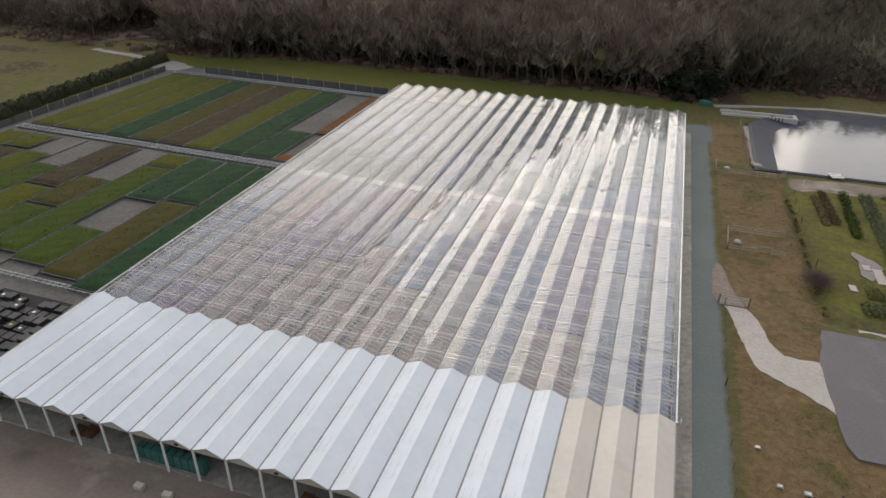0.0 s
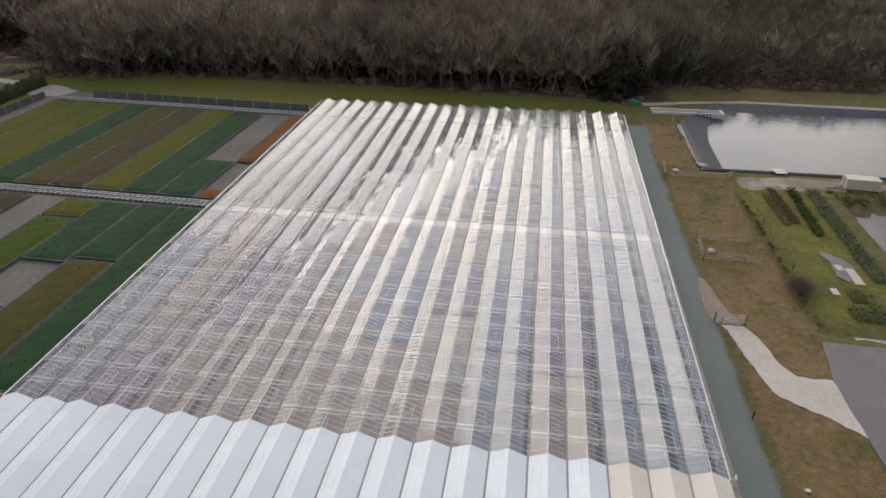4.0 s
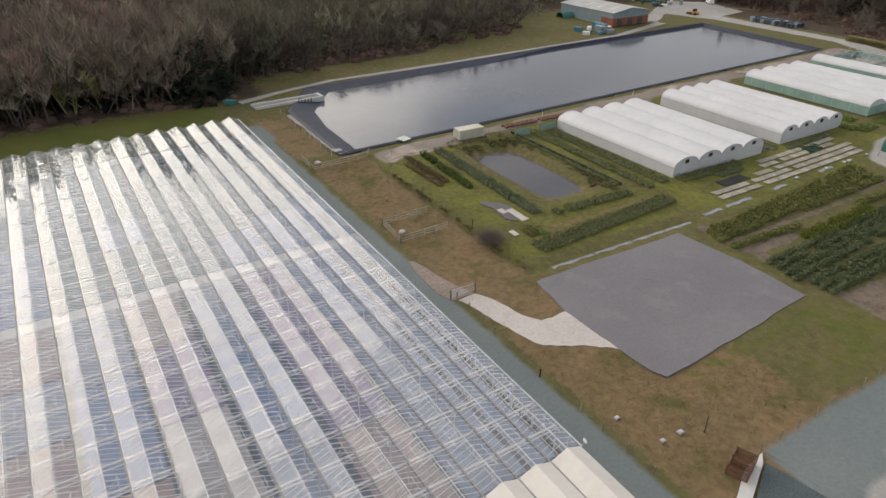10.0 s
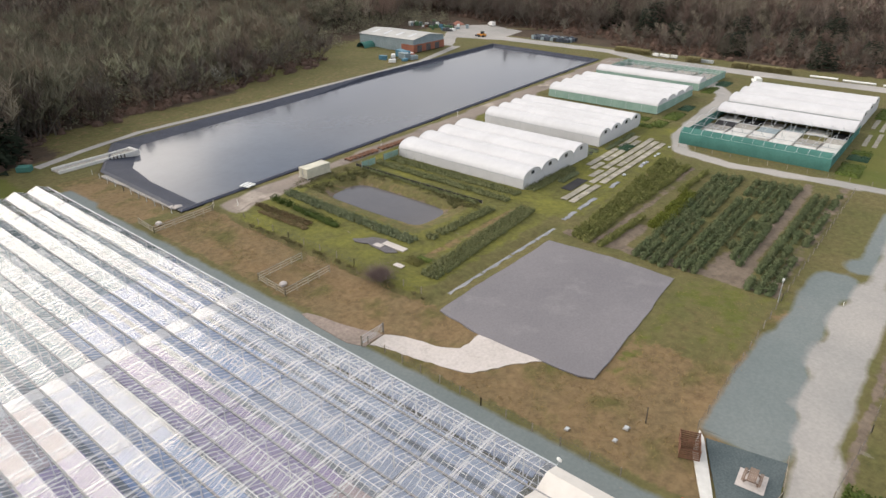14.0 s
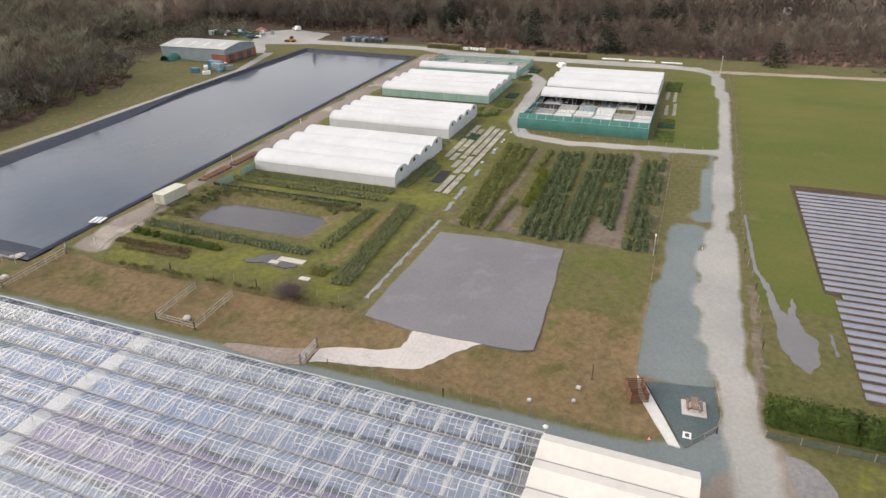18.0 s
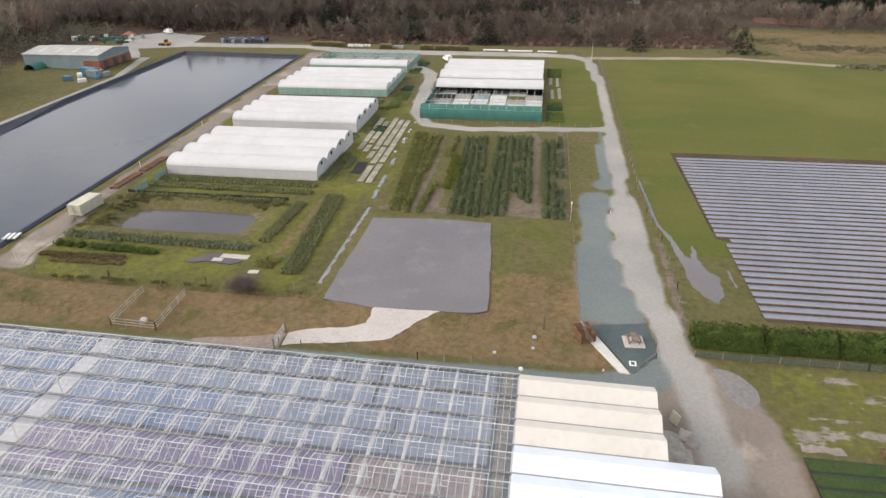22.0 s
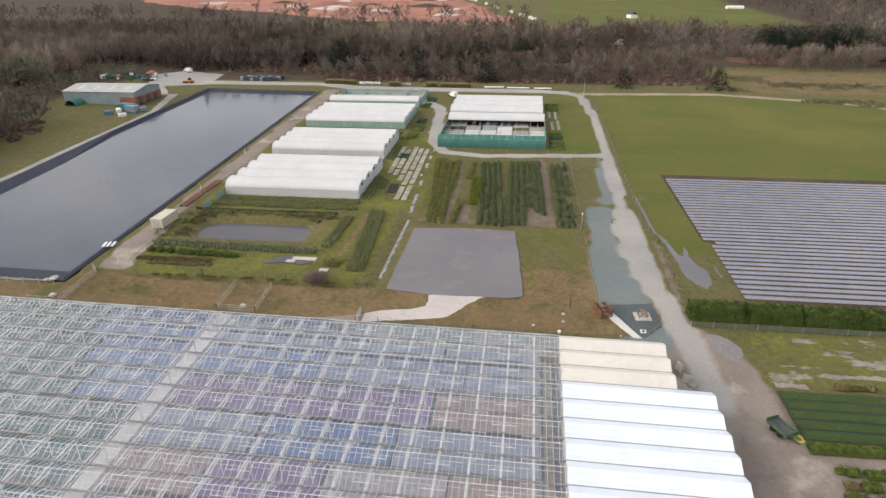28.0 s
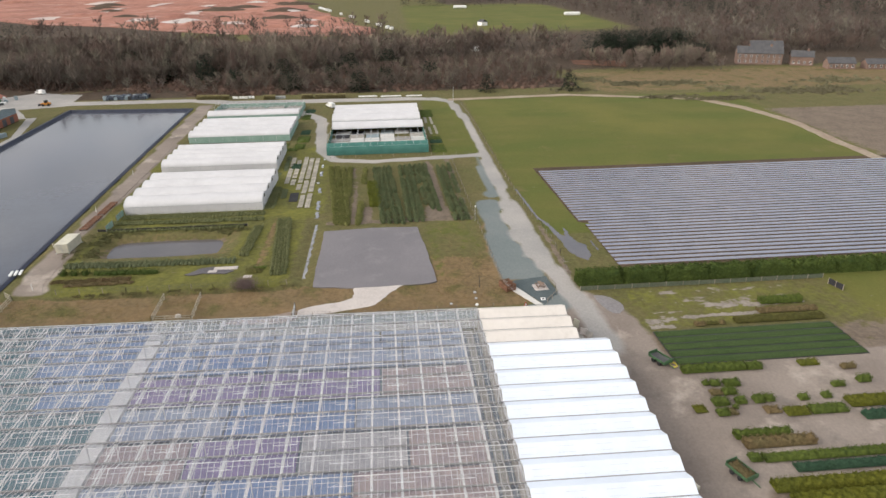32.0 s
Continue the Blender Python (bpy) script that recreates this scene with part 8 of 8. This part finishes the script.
def conifer_tris(seed, h, r_, n):
    rs = np.random.RandomState(seed)
    t = rs.rand(n) ** 0.75
    a = rs.uniform(0, 2 * math.pi, n)
    rad = r_ * (1 - t) * rs.uniform(0.5, 1.1, n) + 0.15
    p = np.stack([np.cos(a) * rad, np.sin(a) * rad, h * (0.08 + 0.92 * t) - rad * 0.2], 1)
    out = np.stack([np.cos(a), np.sin(a), -0.35 * np.ones(n)], 1)
    side = np.stack([-np.sin(a), np.cos(a), 0 * a], 1)
    s = (0.35 + 0.35 * (1 - t))[:, None] * r_ * 0.35
    return np.stack([p - side * s, p + side * s, p + out * s * 1.6], 1)


KINDS = [bare_tree(k, 1.0, 0.30, 210, 0.0070) for k in range(8)]
KINDS_FAR = [(w_[:24], f_) for w_, f_ in (bare_tree(20 + k, 1.0, 0.34, 66, 0.017) for k in range(6))]
POPLAR = [bare_tree(60 + k, 1.15, 0.13, 210, 0.0072) for k in range(5)]
BUSHY = [bare_tree(40 + k, 1.0, 0.50, 180, 0.008) for k in range(4)]


def scatter(kinds, places, seed, part_index):
    """Joined trees: each place is (x, y, height, lean)."""
    rs = np.random.RandomState(seed)
    out = []
    for x, y, h in places:
        t = kinds[rs.randint(len(kinds))][part_index]
        a = (x * 7.3 + y * 3.1) % 6.283
        c, s = math.cos(a), math.sin(a)
        m = np.array([[c, -s, 0], [s, c, 0], [0, 0, 1]]) * h
        out.append(t @ m.T + np.array([x, y, gz(x, y) - 0.1]))
    tone = np.repeat(rs.rand(len(out)).astype(np.float32), [len(t) * 3 for t in out])
    return np.concatenate(out), tone


def joined(name, found, mat):
    """Trees in one mesh, each with a shade of its own."""
    tris, tone = found
    me = soup(name, tris, mat)
    at = me.attributes.new("tone", "FLOAT", "POINT")
    if len(at.data) == len(tone):
        at.data.foreach_set("value", tone)
    return me


def twig_mat(name, by_object, tint=(1, 1, 1)):
    """Bare twigs: grey, olive, red-brown or pale, tree by tree."""
    m = bpy.data.materials.new(name)
    m.use_nodes = True
    nt = m.node_tree
    N, L = nt.nodes.new, nt.links.new
    b = nt.nodes["Principled BSDF"]
    b.inputs["Roughness"].default_value, b.inputs["Specular IOR Level"].default_value = 0.95, 0.1
    if by_object:
        src = N("ShaderNodeObjectInfo").outputs["Random"]
    else:
        a = N("ShaderNodeAttribute")
        a.attribute_name = "tone"
        src = a.outputs["Fac"]
    r = N("ShaderNodeValToRGB")
    e = r.color_ramp.elements
    e[0].position, e[0].color = 0.0, (0.099, 0.077, 0.064, 1)
    e[1].position, e[1].color = 1.0, (0.190, 0.176, 0.136, 1)
    for pos, col in ((0.25, (0.131, 0.097, 0.083)), (0.5, (0.15, 0.126, 0.109)), (0.68, (0.115, 0.101, 0.08)), (0.85, (0.165, 0.148, 0.122))):
        n = e.new(pos)
        n.color = (*col, 1)
    for el in e:
        el.color = (*(c * t for c, t in zip(el.color[:3], tint)), 1)
    L(src, r.inputs[0])
    n = N("ShaderNodeTexNoise")
    n.inputs["Scale"].default_value, n.inputs["Detail"].default_value = 0.02, 3
    L(N("ShaderNodeNewGeometry").outputs["Position"], n.inputs["Vector"])
    k = N("ShaderNodeMapRange")
    for i, v in enumerate((0.35, 0.65, 0.75, 1.25), 1):
        k.inputs[i].default_value = v
    L(n.outputs[0], k.inputs[0])
    v = N("ShaderNodeVectorMath")
    v.operation = "SCALE"
    L(r.outputs[0], v.inputs[0]), L(k.outputs[0], v.inputs["Scale"])
    L(v.outputs[0], b.inputs["Base Color"])
    return m


M_wood_twig, M_edge_twig = twig_mat("woodland_twigs", False, (1.75, 1.68, 1.60)), twig_mat("edge_tree_twigs", True)
M_east_twig = twig_mat("east_woodland_twigs", False, (1.18, 1.14, 1.12))
M_far_twig = twig_mat("far_woodland_twigs", False, (0.92, 0.90, 0.92))
M_willow_twig = twig_mat("willow_twigs", False, (1.4, 1.48, 1.3))   # pale sallow and birch north of the water


M_twig_red = surf("red_brown_twigs", (0.13, 0.085, 0.065), (0.095, 0.065, 0.052), 0.03, 0.35, 0.95, 0, speck=0.3)
M_twig_olive = surf("mossy_twigs", (0.155, 0.145, 0.085), (0.115, 0.105, 0.065), 0.03, 0.35, 0.95, 0, speck=0.3)


def near_north(x):
    """The wood's near edge north of the site."""
    if x < -118:
        return 168 - (x + 118) * 0.12
    if x < 16:
        return 177 + (x + 118) * 0.03
    if x < 130:
        return 193 + (x - 16) * 0.19
    return 236


def wood_places():
    r = random.Random(77)
    edge, mid, far = [], [], []
    for k in range(5200):
        x = r.uniform(-330, 330)
        y0 = near_north(x)
        d = abs(r.gauss(0, 1)) * 95
        y = y0 + d
        if y > 470 or (-180 < x < -150 and 172 < y < 205):
            continue
        if 140 < x < 240 and y < 252:
            continue
        if x > 205 and y < 260:
            continue
        h = r.uniform(7, 11) if d < 6 else r.uniform(10, 14)
        (edge if d < 7 else mid if d < 90 else far).append((x, y, h))
    for k in range(1000):   # the thick margin behind the glasshouse
        x, d = r.uniform(-190, 30), r.uniform(1, 34)
        y = near_north(x) + d
        if not (-180 < x < -150 and y < 205):
            mid.append((x, y, r.uniform(12, 18)))
    for k in range(3300):
        d = abs(r.gauss(0, 1)) * 100
        y = r.uniform(-60, 420)
        x0 = 219 + (16 if y > 150 else 0) + max(0, (y - 190) * 0.25)
        x = x0 + d
        ride = 303 - (y - 29) * 0.5 + (y - 29) ** 2 * 0.0006
        if abs(x - ride) < 4.5 or x > 385 or (y < 22 and x < 225):
            continue
        if y < -25 and x < 300:
            continue
        h = r.uniform(5, 8) if x < ride else r.uniform(9, 14) if d < 60 else r.uniform(11, 17)
        (edge if d < 6 else mid if d < 80 else far).append((x, y, h))
    return edge, mid, far


EDGE, MID, FAR = wood_places()


def single_trees(places):
    """Trees at the wood's edge, each a thing of its own on shared meshes."""
    r = random.Random(5)
    kinds = []
    for k, (w, f) in enumerate(KINDS[:5] + BUSHY[:3]):
        kinds.append((soup("trunk", w, M_edge_twig), soup("crown", f, M_edge_twig)))
    for x, y, h in places:
        t, c = kinds[r.randrange(len(kinds))]
        ob = thing("bare_tree", (x, y, gz(x, y) - 0.05), "leafless grey-brown tree at the wood's edge", "tree", "trees at the wood's edge", yaw=r.uniform(0, 360))
        ob.scale = (h * r.uniform(0.9, 1.3), h * r.uniform(0.9, 1.3), h)
        part("trunk", t, None, ob)
        part("crown", c, None, ob)


random.Random(3).shuffle(EDGE)
single_trees(EDGE[:260])
ALL = MID + EDGE[260:]
WILLOW = [p for p in ALL if 18 < p[0] < 185 and p[1] > 190]
EAST = [p for p in ALL if p[0] >= 205]
OTHER = [p for p in ALL if p[0] < 205 and not (18 < p[0] < 185 and p[1] > 190)]
for label, kinds, places, seed, mat in (("tall slender bare woodland trees", POPLAR, OTHER[0::3], 1, M_wood_twig), ("bare winter woodland trees", KINDS, OTHER[1::3], 2, M_wood_twig), ("bare winter woodland trees", BUSHY, OTHER[2::3], 3, M_wood_twig),
                                        ("grey-brown bare trees east of the fields", KINDS + BUSHY + POPLAR, EAST, 15, M_east_twig), ("pale olive-grey willows and birches", BUSHY + KINDS, WILLOW, 13, M_willow_twig)):
    w = thing("woodland", (0, 0, 0), label, "woodland", kind="stuff")
    part("trunks", joined("trunks", scatter(kinds, places, seed, 0), M_bark), None, w, kind="stuff")
    part("crowns", joined("crowns", scatter(kinds, places, seed, 1), mat), None, w, kind="stuff")
w = thing("woodland", (0, 0, 0), "deeper bare winter woodland", "woodland", kind="stuff")
part("trunks", joined("trunks", scatter(KINDS_FAR, FAR, 4, 0), M_bark), None, w, kind="stuff")
part("crowns", joined("crowns", scatter(KINDS_FAR, FAR, 4, 1), M_east_twig), None, w, kind="stuff")


def far_country():
    r = random.Random(31)
    bare, dark = [], []
    for k in range(12000):
        x, y = 300 + 2000 * r.random() ** 1.5, r.uniform(-900, 900)
        if 530 < x < 1450 and y > 30 + (x - 530) * 0.02:
            continue
        if 350 < x < 800 and -150 < y < 60:
            continue
        if x < 312 and -235 < y < -115:
            continue
        if x < 480 and y > -40:
            continue
        n = noise.noise((x * 0.004, y * 0.004, 3))
        if n < -0.4:
            continue
        (dark if noise.noise((x * 0.009, y * 0.009, 9)) > 0.16 else bare).append((x, y, r.uniform(10, 17)))
    w_ = thing("far_woodland", (0, 0, 0), "far bare woods on the rising land", "woodland", kind="stuff")
    part("crowns", joined("crowns", scatter(KINDS_FAR, bare, 6, 1), M_far_twig), None, w_, kind="stuff")
    part("trunks", joined("trunks", scatter(KINDS_FAR, bare, 6, 0), M_bark), None, w_, kind="stuff")
    kd = [(None, conifer_tris(60 + k, 1.0, 0.26, 60)) for k in range(4)]
    p_ = thing("far_pines", (0, 0, 0), "far dark pine plantations", "woodland", kind="stuff")
    part("crowns", joined("crowns", scatter(kd, dark, 7, 1), M_conifer), None, p_, kind="stuff")


far_country()
stand = thing("poplar_stand", (0, 0, 0), "slender bare trees with yellow-green bark at the wood's edge", "woodland", kind="stuff")
for nm, i in (("trunks", 0), ("crowns", 1)):
    pl_ = [(-20 + 21 * (k / 40) + random.Random(k).uniform(-1.5, 1.5), 183 + 9 * (k / 40) + random.Random(k + 99).uniform(0, 7), 8 + 4 * random.Random(k + 50).random()) for k in range(40)]
    part(nm, joined(nm, scatter(POPLAR, pl_, 11, i), bpy.data.materials.get("yellow_bark") or surf("yellow_bark", (0.30, 0.27, 0.13), (0.24, 0.215, 0.11), 0.1, 1, 0.95, 0)), None, stand, kind="stuff")


def mill_trees():
    """Bare trees and a dark pine stand round the mill."""
    r = random.Random(52)
    bare = [(r.uniform(254, 300), r.uniform(-117, -52), r.uniform(7, 11)) for _ in range(120)] + [(r.uniform(306, 340), r.uniform(-240, -120), r.uniform(8, 12)) for _ in range(110)]
    w_ = thing("mill_copse", (0, 0, 0), "bare grey trees round the brick mill", "woodland", kind="stuff")
    part("crowns", joined("crowns", scatter(KINDS, bare, 8, 1), M_east_twig), None, w_, kind="stuff")
    part("trunks", joined("trunks", scatter(KINDS, bare, 8, 0), M_bark), None, w_, kind="stuff")
    kd = [(None, conifer_tris(70 + k, 1.0, 0.24, 200)) for k in range(4)]
    pines = [(r.uniform(315, 350), r.uniform(-126, -74), r.uniform(10, 15)) for _ in range(90)] + [(r.uniform(292, 300), r.uniform(-124, -117), r.uniform(8, 11)) for _ in range(8)]
    p_ = thing("pine_stand", (0, 0, 0), "dark pine stand behind the bare trees", "woodland", kind="stuff")
    part("crowns", joined("crowns", scatter(kd, pines, 9, 1), M_conifer), None, p_, kind="stuff")


mill_trees()


def conifers():
    r = random.Random(8)
    spots = [(7.5, 184, 13), (10, 186, 14), (5, 187, 12), (12.5, 188, 11), (9, 190, 14), (-13.4, 188, 10), (-11, 190, 9), (-60, 192, 9), (252, 149, 12), (270, 153, 13), (223, 74, 9), (226, 76, 8), (228, 104, 9), (231, 108, 8), (212, 17, 8), (210, -20, 8), (240, 132, 9), (262, 170, 12), (300, 130, 12), (330, 200, 13),
             (285, 60, 12), (244, 88, 10), (258, 112, 11), (236, 62, 9), (246, 40, 10), (268, 80, 12), (290, 150, 13), (310, 90, 13), (330, 60, 13), (350, 120, 14), (320, 170, 13), (350, 30, 13), (300, 200, 12), (180, 262, 11), (60, 230, 10), (-90, 205, 10)]
    meshes = [soup("crown", conifer_tris(80 + k, 1.0, 0.27, 420), M_conifer) for k in range(4)]
    trunk = Geo().tube((0, 0, 0), (0, 0, 0.85), 0.022, 6, 0.006).mesh("trunk", M_bark)
    for k, (x, y, h) in enumerate(spots):
        ob = thing("conifer", (x, y, gz(x, y) - 0.05), "dark green conifer among bare trees", "tree", "conifers", yaw=r.uniform(0, 360))
        ob.scale = (h * r.uniform(1.0, 1.5), h * r.uniform(1.0, 1.5), h)
        part("trunk", trunk, None, ob)
        part("crown", meshes[k % 4], None, ob)


conifers()


def undergrowth():
    """Low scrub and bramble on the wood's floor and margin."""
    r = random.Random(14)
    pl = []
    for k in range(2600):
        if k % 2:
            x = r.uniform(-320, 150)
            y = near_north(x) - 2 + abs(r.gauss(0, 1)) * 30
            if -180 < x < -150 and 172 < y < 205:
                continue
        else:
            y = r.uniform(-25, 330)
            x = 218 + (16 if y > 150 else 0) + max(0, (y - 190) * 0.25) + abs(r.gauss(0, 1)) * 40
        pl.append((x, y, gz(x, y), r.uniform(1.0, 2.6), r.uniform(0.8, 2.4)))
    solo("undergrowth", bushes_mesh("undergrowth", pl, M_twig_red, 0.32, 34, 4), None, "brown bramble and scrub under the bare trees", "undergrowth", kind="stuff")
    pl = []
    for cx, cy, sx, sy, n in ((221, -50, 3, 4, 60), (235, -37, 3, 4, 50), (219, -70, 3, 10, 110), (187, -56, 1.5, 6, 60), (180, -76, 1.5, 7, 90), (194, -105, 3, 5, 60), (192, -128, 4, 8, 110), (209, -22, 2, 4, 50), (203, -88, 3, 5, 40), (215, -150, 4, 10, 90)):
        for k in range(n):
            x, y = r.gauss(cx, sx), r.gauss(cy, sy)
            pl.append((x, y, gz(x, y), r.uniform(0.7, 1.7), r.uniform(0.4, 1.1)))
    solo("gorse_scrub", bushes_mesh("gorse_scrub", pl, M_twig_olive, 0.26, 40, 5), None, "olive-brown scrub on the dry grass bank", "scrub", kind="stuff")
    pl = []
    for k in range(1700):
        x = r.uniform(26, 235)
        y = near_north(x) + 4 + (0 if x < 130 else -12) + abs(r.gauss(0, 1)) * 70
        if x > 150 and y < 240 and x < 245:
            continue
        pl.append((x, y, gz(x, y), r.uniform(1.4, 3.6), r.uniform(2.0, 7.5)))
    solo("willow_scrub", bushes_mesh("willow_scrub", pl, surf("olive_grey_twigs", (0.215, 0.20, 0.135), (0.165, 0.15, 0.105), 0.03, 0.35, 0.95, 0, speck=0.3), 0.26, 60, 9, False), None, "olive-grey willow scrub north of the reservoir", "scrub", kind="stuff")
    pl = []
    for k in range(420):
        x, y = r.uniform(-320, -143), r.uniform(166, 240)
        pl.append((x, y, gz(x, y), r.uniform(1.5, 3.5), r.uniform(1, 3)))
    solo("scrub", bushes_mesh("scrub", pl, M_twig, 0.35, 36, 6), None, "grey-brown scrub beyond the beds", "scrub", kind="stuff")


undergrowth()
sheet("pink_clearing", [(-187, 176), (-172, 172), (-165, 186), (-186, 196)], surf("pink_brash", (0.20, 0.135, 0.12), (0.15, 0.10, 0.09), 0.15, 1, 0.95, 0.4), "cleared ground with pinkish brash", "clearing", 0.15, 3, 1.0, 70)


def tussocks():
    """Blades of rough grass in loose tufts, too many to count."""
    rs = np.random.RandomState(3)
    n = 16000
    cx, cy = rs.uniform(13.2, 55, n // 8), rs.uniform(44, 131, n // 8)
    x, y = np.repeat(cx, 8) + rs.normal(0, 0.9, n), np.repeat(cy, 8) + rs.normal(0, 0.9, n)
    keep = ((x < 25.0) | (y < 55.5)) & (x > 12.9) & ~((y > 60.5) & (y < 92) & (np.abs(x - (12.8 + (92 - y) * 0.30)) < 4.0))
    x, y = x[keep], y[keep]
    n = len(x)
    z = land(x, y) - 0.15
    a = rs.uniform(0, 6.28, n)
    w, h = rs.uniform(0.03, 0.07, n), rs.uniform(0.2, 0.3, n)
    p, q = np.stack([x - w * np.cos(a), y - w * np.sin(a), z], 1), np.stack([x + w * np.cos(a), y + w * np.sin(a), z], 1)
    tip = np.stack([x + rs.normal(0, 0.3, n), y + rs.normal(0, 0.3, n), z + h], 1)
    m = surf("straw_grass", (0.25, 0.17, 0.08), (0.19, 0.145, 0.066), 0.12, 2, 0.95, 0, c3=(0.105, 0.098, 0.034))
    solo("grass_tufts", soup("grass_tufts", np.stack([p, q, tip], 1), m), None, "tufts of straw-brown rough grass", "grass", kind="stuff")


tussocks()
bush = thing("bare_shrub", (25.6, 89.2, gz(25.6, 89.2) - 0.05), "bare twiggy purple-grey shrub in rough grass", "shrub")
rs = np.random.RandomState(12)
n = 4200
foot = rs.normal(0, 0.75, (n, 3)) * (1, 1, 0)
out = np.stack([rs.normal(0, 0.55, n), rs.normal(0, 0.55, n), rs.uniform(0.5, 1.3, n)], 1)
start = foot + out * rs.uniform(0.2, 1.15, (n, 1))
tip = start + out * rs.uniform(0.3, 0.8, (n, 1)) + rs.normal(0, 0.18, (n, 3))
side = np.cross(tip - start, rs.normal(size=(n, 3)))
side = side / np.linalg.norm(side, axis=1, keepdims=True) * 0.011
part("twig_crown", soup("twig_crown", np.stack([start - side, start + side, tip], 1), surf("purple_grey_twigs", (0.20, 0.15, 0.145), (0.16, 0.125, 0.118), 0.3, 2, 0.95, 0)), None, bush)
stems = Geo()
for k in range(9):
    stems.tube((0.1 * math.cos(k), 0.1 * math.sin(k), 0), (0.7 * math.cos(k * 0.7), 0.7 * math.sin(k * 0.7), 1.3), 0.035, 5, 0.012)
part("stem_cluster", stems, M_bark, bush)
